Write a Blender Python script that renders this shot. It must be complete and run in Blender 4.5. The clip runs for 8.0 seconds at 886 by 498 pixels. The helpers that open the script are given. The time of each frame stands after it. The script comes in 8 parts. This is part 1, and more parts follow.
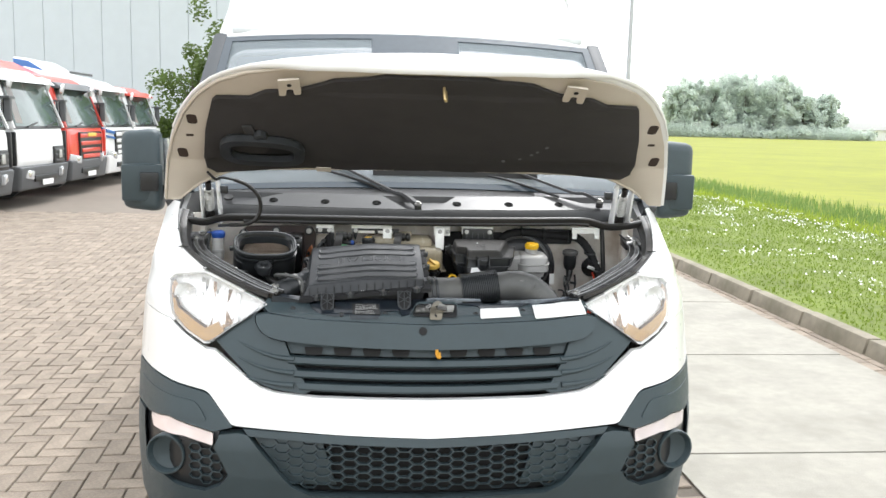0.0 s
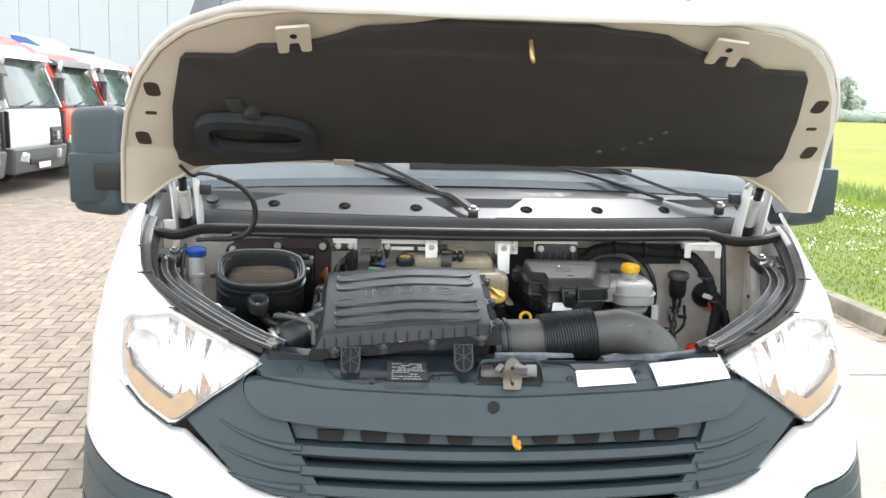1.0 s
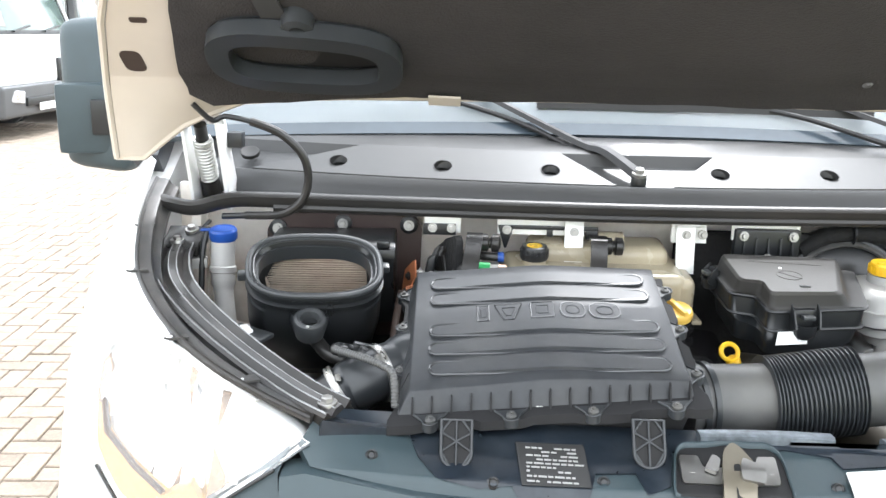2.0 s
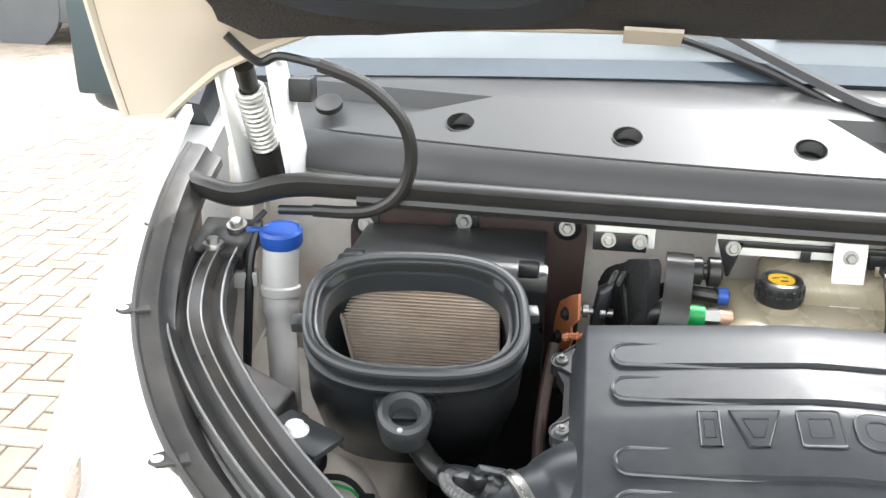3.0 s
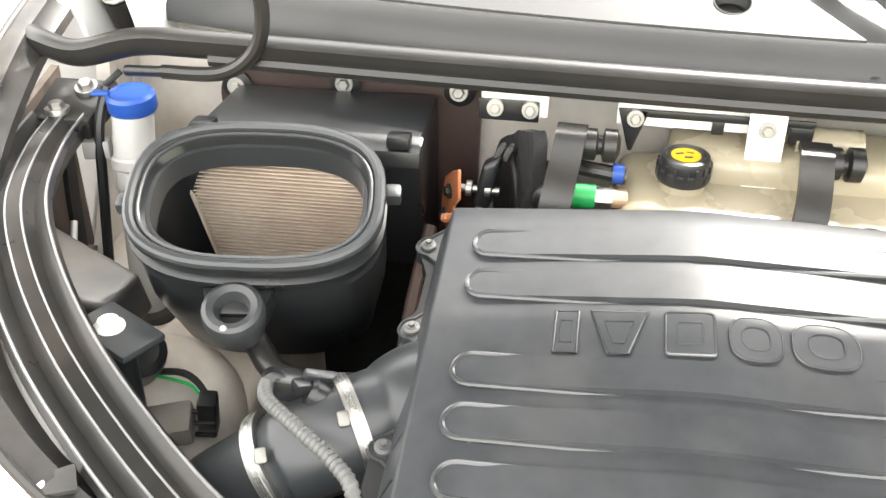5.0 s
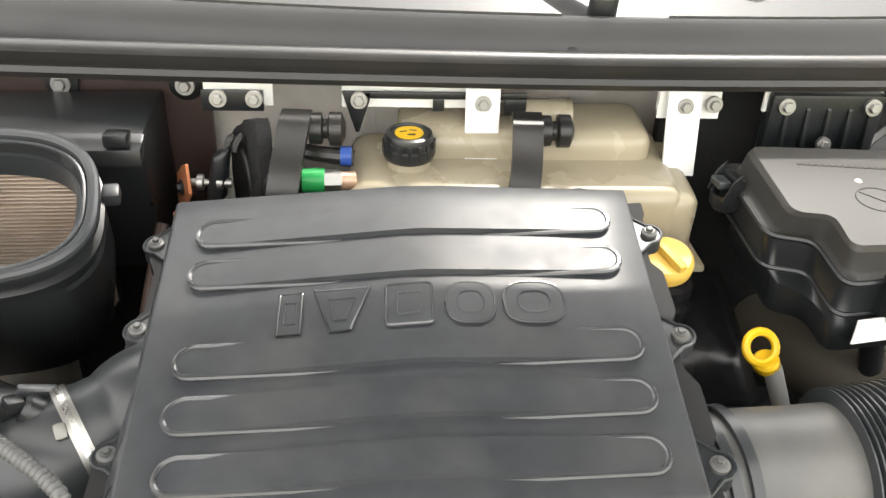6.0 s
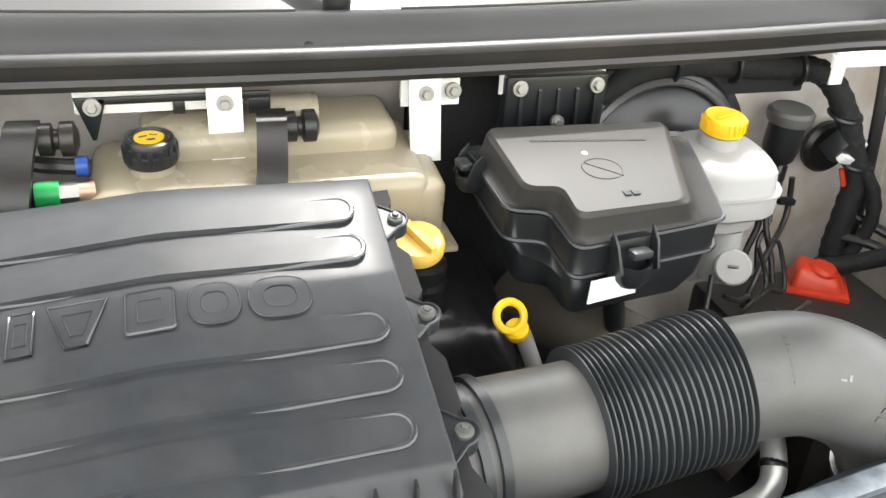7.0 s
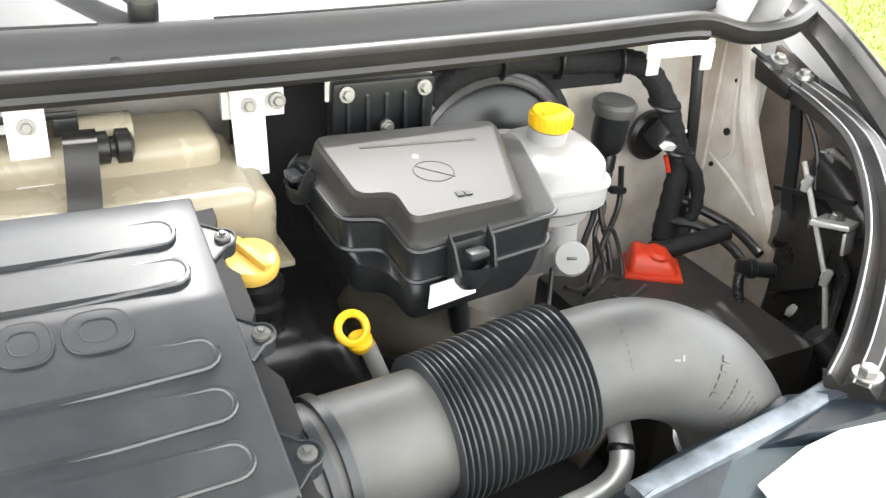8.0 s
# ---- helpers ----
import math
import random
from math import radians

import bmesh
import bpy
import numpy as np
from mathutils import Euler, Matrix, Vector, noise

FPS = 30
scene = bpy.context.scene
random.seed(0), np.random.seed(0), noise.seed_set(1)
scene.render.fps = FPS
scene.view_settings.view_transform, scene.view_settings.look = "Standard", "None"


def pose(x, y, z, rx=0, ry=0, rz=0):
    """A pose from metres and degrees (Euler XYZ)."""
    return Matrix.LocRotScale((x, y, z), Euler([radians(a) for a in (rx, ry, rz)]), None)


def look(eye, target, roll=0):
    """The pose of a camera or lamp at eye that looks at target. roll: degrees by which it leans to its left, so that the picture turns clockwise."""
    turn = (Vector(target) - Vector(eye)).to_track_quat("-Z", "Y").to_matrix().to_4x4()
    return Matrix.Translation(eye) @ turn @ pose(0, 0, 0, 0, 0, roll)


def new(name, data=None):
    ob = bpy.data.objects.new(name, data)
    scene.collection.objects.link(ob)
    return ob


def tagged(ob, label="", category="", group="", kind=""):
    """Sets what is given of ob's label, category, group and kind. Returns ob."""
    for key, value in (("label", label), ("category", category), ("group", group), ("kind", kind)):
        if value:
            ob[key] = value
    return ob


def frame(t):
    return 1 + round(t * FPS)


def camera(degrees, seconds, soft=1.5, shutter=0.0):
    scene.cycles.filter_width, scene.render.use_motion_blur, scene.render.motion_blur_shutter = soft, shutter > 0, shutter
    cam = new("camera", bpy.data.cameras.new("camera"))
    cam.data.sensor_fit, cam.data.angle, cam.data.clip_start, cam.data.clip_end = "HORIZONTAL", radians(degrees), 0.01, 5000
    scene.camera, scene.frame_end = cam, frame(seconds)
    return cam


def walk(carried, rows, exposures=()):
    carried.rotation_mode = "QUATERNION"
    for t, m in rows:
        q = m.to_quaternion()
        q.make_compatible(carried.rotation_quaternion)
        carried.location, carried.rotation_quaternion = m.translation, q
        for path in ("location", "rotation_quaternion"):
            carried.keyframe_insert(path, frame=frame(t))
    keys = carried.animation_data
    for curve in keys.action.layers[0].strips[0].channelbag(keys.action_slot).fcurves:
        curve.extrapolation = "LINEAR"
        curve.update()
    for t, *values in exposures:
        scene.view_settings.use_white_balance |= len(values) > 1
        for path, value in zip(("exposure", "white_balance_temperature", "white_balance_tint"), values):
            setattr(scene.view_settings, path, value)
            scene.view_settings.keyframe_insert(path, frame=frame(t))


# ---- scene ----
cam = camera(53.3, 8.0)
PATH = [
    (0, (-0.232, -0.286, 1.682), (-0.05, 1.686, 1.401), 1.4),
    (0.5, (-0.246, 0.241, 1.699), (-0.061, 2.211, 1.404), 1.6),
    (1, (-0.301, 0.725, 1.659), (-0.143, 2.692, 1.336), 1.5),
    (1.5, (-0.313, 1.186, 1.614), (-0.2, 3.144, 1.227), 1.5),
    (2, (-0.364, 1.609, 1.618), (-0.383, 3.549, 1.133), 1.4),
    (2.2, (-0.403, 1.762, 1.612), (-0.498, 3.687, 1.08), 1.2),
    (3.3, (-0.456, 2.347, 1.587), (-0.765, 4.172, 0.828), 1.1),
    (3.5, (-0.46, 2.373, 1.578), (-0.788, 4.172, 0.769), 1.1),
    (4, (-0.427, 2.387, 1.564), (-0.767, 4.13, 0.645), 1.2),
    (4.2, (-0.411, 2.391, 1.566), (-0.743, 4.123, 0.623), 1.3),
    (5.3, (-0.285, 2.394, 1.575), (-0.477, 4.114, 0.573), 1.0),
    (5.5, (-0.27, 2.394, 1.572), (-0.366, 4.124, 0.574), 1.5),
    (6, (-0.235, 2.389, 1.569), (-0.098, 4.118, 0.575), 2.3),
    (6.5, (-0.204, 2.376, 1.569), (0.152, 4.081, 0.585), 3.1),
    (7, (-0.176, 2.367, 1.57), (0.365, 4.026, 0.593), 3.5),
    (7.5, (-0.15, 2.37, 1.563), (0.551, 3.977, 0.601), 3.8),
    (8, (-0.149, 2.376, 1.565), (0.69, 3.925, 0.617), 3.9),
]
walk(cam, [(t, look(eye, target, roll)) for t, eye, target, roll in PATH],
     [(0, 1.4, 6150, 10), (1.0, 1.65, 6100, 10), (1.5, 2.15, 6000, 10), (2.2, 2.4, 6000, 10), (3.4, 2.5, 6300, 10), (4.2, 2.5, 6450, 10), (5.3, 3.3, 6700, 10), (5.7, 2.88, 6700, 10), (6.0, 2.5, 6700, 10), (6.5, 2.4, 6600, 10), (7.2, 2.68, 6400, 10), (8, 2.87, 6350, 10)])

# ---- light: bright, hazy overcast ----
world = bpy.data.worlds.new("sky")
scene.world = world
world.use_nodes = True
wn = world.node_tree
sky = wn.nodes.new("ShaderNodeTexSky")
sky.sky_type = "NISHITA"
sky.sun_disc = False
sky.sun_elevation, sky.sun_rotation = radians(57.6), radians(26)
sky.air_density, sky.dust_density, sky.ozone_density = 1.0, 4.0, 1.0
pale = wn.nodes.new("ShaderNodeHueSaturation")
pale.inputs["Saturation"].default_value = 0.18
wn.links.new(sky.outputs[0], pale.inputs["Color"])
cloud = wn.nodes.new("ShaderNodeMix")
cloud.data_type = "RGBA"
cloud.inputs["Factor"].default_value = 0.65
cloud.inputs[7].default_value = (6.3, 6.25, 6.0, 1)
wn.links.new(pale.outputs[0], cloud.inputs[6])
wn.links.new(cloud.outputs[2], wn.nodes["Background"].inputs["Color"])
wn.nodes["Background"].inputs["Strength"].default_value = 0.15
sun = new("sun", bpy.data.lights.new("sun", "SUN"))
sun.data.energy, sun.data.angle, sun.data.color = 0.75, radians(1.2), (1.0, 0.96, 0.90)
sun.matrix_world = look((2.4, 4.9, 8.6), (0, 0, 0))


# ---- materials ----
def mat(name, color, rough=0.5, metal=0.0, var=0.12, scale=30.0, bump=0.0, bscale=200.0, coat=0.0,
        dirt=0.0, dirt_color=(0.25, 0.21, 0.16), trans=0.0, random_tint=0.0, alpha=1.0, spec=0.5):
    """A surface: base colour varied at two scales, optional dirt patches, grain bump, clear coat."""
    m = bpy.data.materials.new(name)
    m.use_nodes = True
    nt = m.node_tree
    b = nt.nodes["Principled BSDF"]
    lk = nt.links.new
    tc = nt.nodes.new("ShaderNodeTexCoord")
    n1 = nt.nodes.new("ShaderNodeTexNoise")
    n1.inputs["Scale"].default_value, n1.inputs["Detail"].default_value = scale, 6
    n2 = nt.nodes.new("ShaderNodeTexNoise")
    n2.inputs["Scale"].default_value, n2.inputs["Detail"].default_value = scale / 9, 3
    lk(tc.outputs["Object"], n1.inputs["Vector"]), lk(tc.outputs["Object"], n2.inputs["Vector"])
    add = nt.nodes.new("ShaderNodeMath")
    add.operation = "ADD"
    lk(n1.outputs["Fac"], add.inputs[0]), lk(n2.outputs["Fac"], add.inputs[1])
    ramp = nt.nodes.new("ShaderNodeMapRange")
    ramp.inputs["From Min"].default_value, ramp.inputs["From Max"].default_value = 0.6, 1.4
    ramp.inputs["To Min"].default_value, ramp.inputs["To Max"].default_value = 1 - var, 1 + var
    lk(add.outputs[0], ramp.inputs["Value"])
    src = ramp.outputs["Result"]
    if random_tint:
        oi = nt.nodes.new("ShaderNodeObjectInfo")
        geo = nt.nodes.new("ShaderNodeNewGeometry")
        s2 = nt.nodes.new("ShaderNodeMath")
        s2.operation = "ADD"
        lk(oi.outputs["Random"], s2.inputs[0]), lk(geo.outputs["Random Per Island"], s2.inputs[1])
        fr = nt.nodes.new("ShaderNodeMath")
        fr.operation = "FRACT"
        lk(s2.outputs[0], fr.inputs[0])
        rr = nt.nodes.new("ShaderNodeMapRange")
        rr.inputs["To Min"].default_value, rr.inputs["To Max"].default_value = 1 - random_tint, 1 + random_tint
        lk(fr.outputs[0], rr.inputs["Value"])
        mm = nt.nodes.new("ShaderNodeMath")
        mm.operation = "MULTIPLY"
        lk(src, mm.inputs[0]), lk(rr.outputs["Result"], mm.inputs[1])
        src = mm.outputs[0]
    mul = nt.nodes.new("ShaderNodeVectorMath")
    mul.operation = "SCALE"
    mul.inputs[0].default_value = color[:3]
    lk(src, mul.inputs["Scale"])
    col = mul.outputs["Vector"]
    if dirt:
        n3 = nt.nodes.new("ShaderNodeTexNoise")
        n3.inputs["Scale"].default_value, n3.inputs["Detail"].default_value = scale / 5, 8
        lk(tc.outputs["Object"], n3.inputs["Vector"])
        r3 = nt.nodes.new("ShaderNodeMapRange")
        r3.inputs["From Min"].default_value, r3.inputs["From Max"].default_value = 0.45, 0.75
        r3.inputs["To Max"].default_value = dirt
        lk(n3.outputs["Fac"], r3.inputs["Value"])
        mx = nt.nodes.new("ShaderNodeMix")
        mx.data_type = "RGBA"
        lk(r3.outputs["Result"], mx.inputs["Factor"])
        lk(col, mx.inputs[6])
        mx.inputs[7].default_value = (*dirt_color, 1)
        col = mx.outputs[2]
    lk(col, b.inputs["Base Color"])
    rg = nt.nodes.new("ShaderNodeMapRange")
    rg.inputs["To Min"].default_value, rg.inputs["To Max"].default_value = max(0.02, rough - 0.08), min(1, rough + 0.1)
    lk(n1.outputs["Fac"], rg.inputs["Value"]), lk(rg.outputs["Result"], b.inputs["Roughness"])
    b.inputs["Metallic"].default_value = metal
    b.inputs["Specular IOR Level"].default_value = spec
    b.inputs["Coat Weight"].default_value = coat
    b.inputs["Coat Roughness"].default_value = 0.06
    b.inputs["Transmission Weight"].default_value = trans
    b.inputs["Alpha"].default_value = alpha
    if bump:
        nb = nt.nodes.new("ShaderNodeTexNoise")
        nb.inputs["Scale"].default_value, nb.inputs["Detail"].default_value = bscale, 5
        lk(tc.outputs["Object"], nb.inputs["Vector"])
        bp = nt.nodes.new("ShaderNodeBump")
        bp.inputs["Strength"].default_value, bp.inputs["Distance"].default_value = bump, 0.01
        lk(nb.outputs["Fac"], bp.inputs["Height"]), lk(bp.outputs["Normal"], b.inputs["Normal"])
    return m


def leaf_mat(name, color, var=0.3):
    m = mat(name, color, 0.6, var=var, scale=2.0, random_tint=0.3)
    nt = m.node_tree
    out, b = nt.nodes["Material Output"], nt.nodes["Principled BSDF"]
    tr = nt.nodes.new("ShaderNodeBsdfTranslucent")
    tr.inputs["Color"].default_value = (min(0.8, color[0] * 1.6), min(0.83, color[1] * 1.7), min(0.8, color[2] * (1.5 if color[2] > 0.3 else 1.0)), 1)
    mx = nt.nodes.new("ShaderNodeMixShader")
    mx.inputs[0].default_value = 0.5
    nt.links.new(b.outputs[0], mx.inputs[1]), nt.links.new(tr.outputs[0], mx.inputs[2])
    nt.links.new(mx.outputs[0], out.inputs["Surface"])
    return m


def glass_mat(name, color, rough=0.02, ior=1.45):
    m = bpy.data.materials.new(name)
    m.use_nodes = True
    b = m.node_tree.nodes["Principled BSDF"]
    b.inputs["Base Color"].default_value = (*color, 1)
    b.inputs["Roughness"].default_value = rough
    b.inputs["Transmission Weight"].default_value = 1.0
    b.inputs["IOR"].default_value = ior
    return m


WHITE = mat("white_paint", (0.80, 0.80, 0.79), 0.3, var=0.02, coat=0.6)
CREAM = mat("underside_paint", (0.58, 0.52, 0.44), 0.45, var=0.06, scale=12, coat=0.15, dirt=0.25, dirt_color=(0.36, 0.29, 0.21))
BAYPAINT = mat("bay_paint", (0.80, 0.76, 0.70), 0.38, var=0.10, scale=38, coat=0.2, dirt=0.75, dirt_color=(0.40, 0.30, 0.20))
CHARCOAL = mat("charcoal_plastic", (0.034, 0.051, 0.058), 0.43, var=0.12, scale=25, bump=0.12, bscale=900)
BLACK = mat("black_plastic", (0.0125, 0.014, 0.0155), 0.30, var=0.15, scale=20, bump=0.03, bscale=700, dirt=0.10, dirt_color=(0.07, 0.06, 0.05))
DUSTY = mat("dusty_black_plastic", (0.028, 0.031, 0.034), 0.33, var=0.14, scale=16, bump=0.02, bscale=600, dirt=0.22, dirt_color=(0.08, 0.077, 0.072))
LIDM = mat("lid_plastic", (0.036, 0.0385, 0.042), 0.36, var=0.26, scale=45, bump=0.02, bscale=900, dirt=0.45, dirt_color=(0.085, 0.083, 0.080), spec=0.29)
# lid plastic made glossier and lighter to bring out rib-edge highlights
RIBM = mat("glossy_rib_edge", (0.045, 0.047, 0.05), 0.22, var=0.2, scale=45, spec=0.7)
GREYLID = mat("dusty_grey_lid", (0.046, 0.044, 0.041), 0.42, spec=0.3, var=0.12, scale=14, bump=0.03, bscale=600, dirt=0.3, dirt_color=(0.13, 0.12, 0.10))
LINER = mat("grey_wing_liner", (0.20, 0.192, 0.182), 0.35, var=0.25, scale=14, dirt=0.5, dirt_color=(0.22, 0.17, 0.13))
VOIDM = mat("black_wing_liner", (0.020, 0.0195, 0.019), 0.28, var=0.3, scale=20, dirt=0.35, dirt_color=(0.06, 0.05, 0.04))
# lighter speckles put the band's broken reflections into its colour
BANDM = mat("dark_slam_band", (0.012, 0.017, 0.024), 0.30, var=0.35, scale=90, bump=0.006, bscale=260, dirt=0.45, dirt_color=(0.055, 0.065, 0.075))
BROWNP = mat("brown_black_plate", (0.050, 0.031, 0.027), 0.4, var=0.15, scale=20)
WIPER = mat("wiper_black", (0.012, 0.012, 0.013), 0.55, var=0.15, scale=30)
PIPE = mat("brown_grey_pipe", (0.10, 0.088, 0.068), 0.5, var=0.2, scale=14, dirt=0.4, dirt_color=(0.05, 0.045, 0.04))
ZINC = mat("yellow_zinc_steel", (0.19, 0.17, 0.13), 0.42, metal=0.6, var=0.12, scale=40)
LEADM = mat("brown_lead", (0.045, 0.028, 0.022), 0.5, var=0.2, scale=30)
HOSE = mat("grey_black_hose", (0.074, 0.075, 0.074), 0.42, var=0.34, scale=24, bump=0.04, bscale=500, dirt=0.6, dirt_color=(0.175, 0.165, 0.145))
RUBBER = mat("black_rubber", (0.016, 0.0155, 0.015), 0.36, var=0.15, scale=30, bump=0.04, bscale=400, dirt=0.2, dirt_color=(0.07, 0.055, 0.04))
COWL = mat("grey_cowl_plastic", (0.040, 0.041, 0.042), 0.36, var=0.10, scale=9, bump=0.03, bscale=900, dirt=0.25, dirt_color=(0.10, 0.09, 0.08), spec=0.38)
FELT = mat("insulation_felt", (0.034, 0.031, 0.031), 0.95, var=0.25, scale=14, bump=0.5, bscale=260, dirt=0.15, dirt_color=(0.055, 0.05, 0.048))
# near-black that puts shade into cavities, holes and the bay's depths
DARK = mat("cavity_shade", (0.006, 0.006, 0.0065), 0.75, var=0.2, scale=20)
STEEL = mat("zinc_steel", (0.36, 0.355, 0.34), 0.42, metal=1.0, var=0.10, scale=60)
ALU = mat("bare_aluminium", (0.52, 0.52, 0.50), 0.4, metal=0.6, var=0.08, scale=40)
RAILM = mat("painted_dark_rail", (0.016, 0.0155, 0.015), 0.30, var=0.25, scale=60, coat=0.12, dirt=0.5, dirt_color=(0.055, 0.045, 0.037), spec=0.35)
GUTTER = mat("dirty_gutter_plastic", (0.022, 0.022, 0.022), 0.45, var=0.3, scale=60, bump=0.05, bscale=300, dirt=0.6, dirt_color=(0.11, 0.10, 0.09))
SILVER = mat("silver_rail", (0.36, 0.365, 0.37), 0.34, metal=0.7, var=0.08, scale=30)
YELLOW = mat("yellow_plastic", (0.82, 0.50, 0.01), 0.4, var=0.06, scale=40)
PALEYEL = mat("pale_yellow_plastic", (0.80, 0.52, 0.10), 0.42, var=0.08, scale=30)
BLUE = mat("blue_plastic", (0.015, 0.065, 0.30), 0.4, var=0.08, scale=40)
GREEN = mat("green_plastic", (0.02, 0.36, 0.09), 0.4, var=0.06)
REDP = mat("red_plastic", (0.62, 0.045, 0.012), 0.4, var=0.08)
COPPER = mat("copper_cable", (0.55, 0.20, 0.09), 0.4, var=0.15)
TANK = mat("milky_tank_plastic", (0.37, 0.325, 0.235), 0.26, var=0.22, scale=8, dirt=0.2, dirt_color=(0.55, 0.42, 0.22))
MILK = mat("white_tank_plastic", (0.36, 0.357, 0.345), 0.5, var=0.05, scale=10)
PAPER = mat("white_label", (0.82, 0.82, 0.80), 0.6, var=0.02)
INK = mat("label_ink", (0.03, 0.03, 0.03), 0.6)
TAPE = mat("black_cloth_tape", (0.009, 0.009, 0.0095), 0.8, var=0.3, scale=60, bump=0.3, bscale=120)
PLEAT = mat("filter_paper", (0.52, 0.44, 0.36), 0.85, var=0.22, scale=30, dirt=0.7, dirt_color=(0.26, 0.165, 0.11))
# the lens's whitish veil is painted in for the sky's reflection
LENS = mat("lens_sky_veil", (0.85, 0.87, 0.88), 0.10, var=0.03, coat=0.1, alpha=0.08, spec=0.3)
CHROME = mat("chrome_reflector", (0.85, 0.85, 0.84), 0.12, metal=1.0, var=0.04)
AMBER = mat("amber_strip", (0.36, 0.21, 0.07), 0.35, var=0.35, scale=24, dirt=0.5, dirt_color=(0.55, 0.42, 0.25))
LAMPWHITE = mat("pale_lamp", (0.80, 0.76, 0.74), 0.2, var=0.04, coat=0.8)
# orange patches put the indicator's glow into the lens colour
SIGNAL = mat("glow_tinted_lens", (0.66, 0.58, 0.57), 0.2, var=0.25, scale=9, coat=0.6, dirt=0.35, dirt_color=(0.74, 0.42, 0.22))
# the reflected sky is put into this pale base colour
SCREEN = mat("windscreen_sky_tint", (0.27, 0.305, 0.325), 0.08, var=0.02, coat=0.6, alpha=0.6)
CERAMIC = mat("ceramic_border", (0.05, 0.065, 0.08), 0.18, var=0.1, coat=0.25)
TYRE = mat("tyre_rubber", (0.025, 0.025, 0.025), 0.8, var=0.2, scale=20)
RIM = mat("grey_rim", (0.4, 0.4, 0.4), 0.4, metal=0.8)
BRICK = mat("clay_paver", (0.26, 0.215, 0.17), 0.85, var=0.30, scale=60, bump=0.5, bscale=220, random_tint=0.14)
SANDJ = mat("paver_joint", (0.13, 0.112, 0.09), 0.95, var=0.2, scale=30, bump=0.4)
FARPAVE = mat("far_paving", (0.20, 0.17, 0.14), 0.9, var=0.12, scale=4, bump=0.2, bscale=40)
CONC = mat("concrete_slab", (0.31, 0.295, 0.255), 0.85, var=0.16, scale=14, bump=0.25, bscale=120, dirt=0.7, dirt_color=(0.21, 0.20, 0.17))
PALEJ = mat("pale_slab_joint", (0.42, 0.41, 0.38), 0.9, var=0.2, scale=12)
KERB = mat("concrete_kerb", (0.26, 0.23, 0.18), 0.9, var=0.22, scale=14, bump=0.4, bscale=90, dirt=0.6, dirt_color=(0.11, 0.10, 0.065))
LAWN = mat("lawn", (0.125, 0.165, 0.022), 0.9, var=0.35, scale=9, bump=0.7, bscale=60)
FIELD = mat("crop_field", (0.20, 0.215, 0.012), 0.9, var=0.22, scale=1.2, bump=0.5, bscale=12)
BLADE = leaf_mat("grass_blade", (0.12, 0.165, 0.022))
DAISY = mat("daisy_petal", (0.85, 0.85, 0.82), 0.7)
CLAD = mat("pale_cladding", (0.56, 0.61, 0.63), 0.5, var=0.04, scale=2)
SEAM = mat("cladding_seam", (0.36, 0.40, 0.42), 0.6)
LEAF = leaf_mat("broad_leaf", (0.085, 0.125, 0.035))
# distance haze is put into this pale leaf colour
HAZELEAF = leaf_mat("hazed_far_leaf", (0.57, 0.65, 0.57), 0.05)
BARK = mat("bark", (0.10, 0.08, 0.06), 0.9, var=0.3, bump=0.6, bscale=30)
POLE = mat("galvanised_pole", (0.42, 0.43, 0.44), 0.5, metal=0.5, var=0.08)
T_WHITE = mat("truck_white", (0.78, 0.79, 0.79), 0.3, var=0.03, coat=0.5)
T_RED = mat("truck_red", (0.62, 0.050, 0.028), 0.3, var=0.05, coat=0.5)
T_BLUE = mat("truck_blue", (0.03, 0.14, 0.42), 0.3, var=0.05, coat=0.5)
T_LAMP = mat("truck_lamp_glass", (0.42, 0.43, 0.44), 0.08, var=0.3, scale=14, coat=0.8)
T_GREY = mat("truck_grey", (0.085, 0.09, 0.095), 0.45, var=0.10)
T_GLASS = mat("dark_cab_glass", (0.09, 0.13, 0.12), 0.08, var=0.35, scale=3, coat=0.6)
ROOFM = mat("dull_roof_tiles", (0.36, 0.36, 0.34), 0.8, var=0.15)


# ---- geometry helpers ----
from mathutils.geometry import tessellate_polygon


def part(name, bm, material, parent, label="", smooth=35):
    """Link a bmesh, in world coordinates, as one mesh under a thing or part."""
    bmesh.ops.recalc_face_normals(bm, faces=bm.faces)
    me = bpy.data.meshes.new(name)
    bm.to_mesh(me)
    bm.free()
    me.materials.append(material)
    if smooth:
        me.shade_smooth()
        me.set_sharp_from_angle(angle=radians(smooth))
    ob = new(name, me)
    if parent is not None:
        ob.parent = parent
        base = parent
        while base.parent is not None:
            base = base.parent
        ob.matrix_parent_inverse = base.matrix_basis.inverted() if base is parent else Matrix.Identity(4)
    if label:
        ob["label"] = label
    return ob


def thing(name, at, label, category, group="", kind=""):
    """An Empty at a thing's base that parents its parts."""
    e = new(name)
    e.empty_display_size = 0.05
    e.matrix_basis = Matrix.Translation(at)
    return tagged(e, label, category, group, kind)


def B():
    return bmesh.new()


def box(bm, c, size, rot=(0, 0, 0), bevel=0.0, seg=2):
    r = bmesh.ops.create_cube(bm, size=1)
    vs = r["verts"]
    bmesh.ops.transform(bm, matrix=pose(*c, *rot) @ Matrix.Diagonal((*size, 1)), verts=vs)
    if bevel:
        es = list({e for v in vs for e in v.link_edges})
        bmesh.ops.bevel(bm, geom=es, offset=bevel, segments=seg, profile=0.6, affect="EDGES")
    return bm


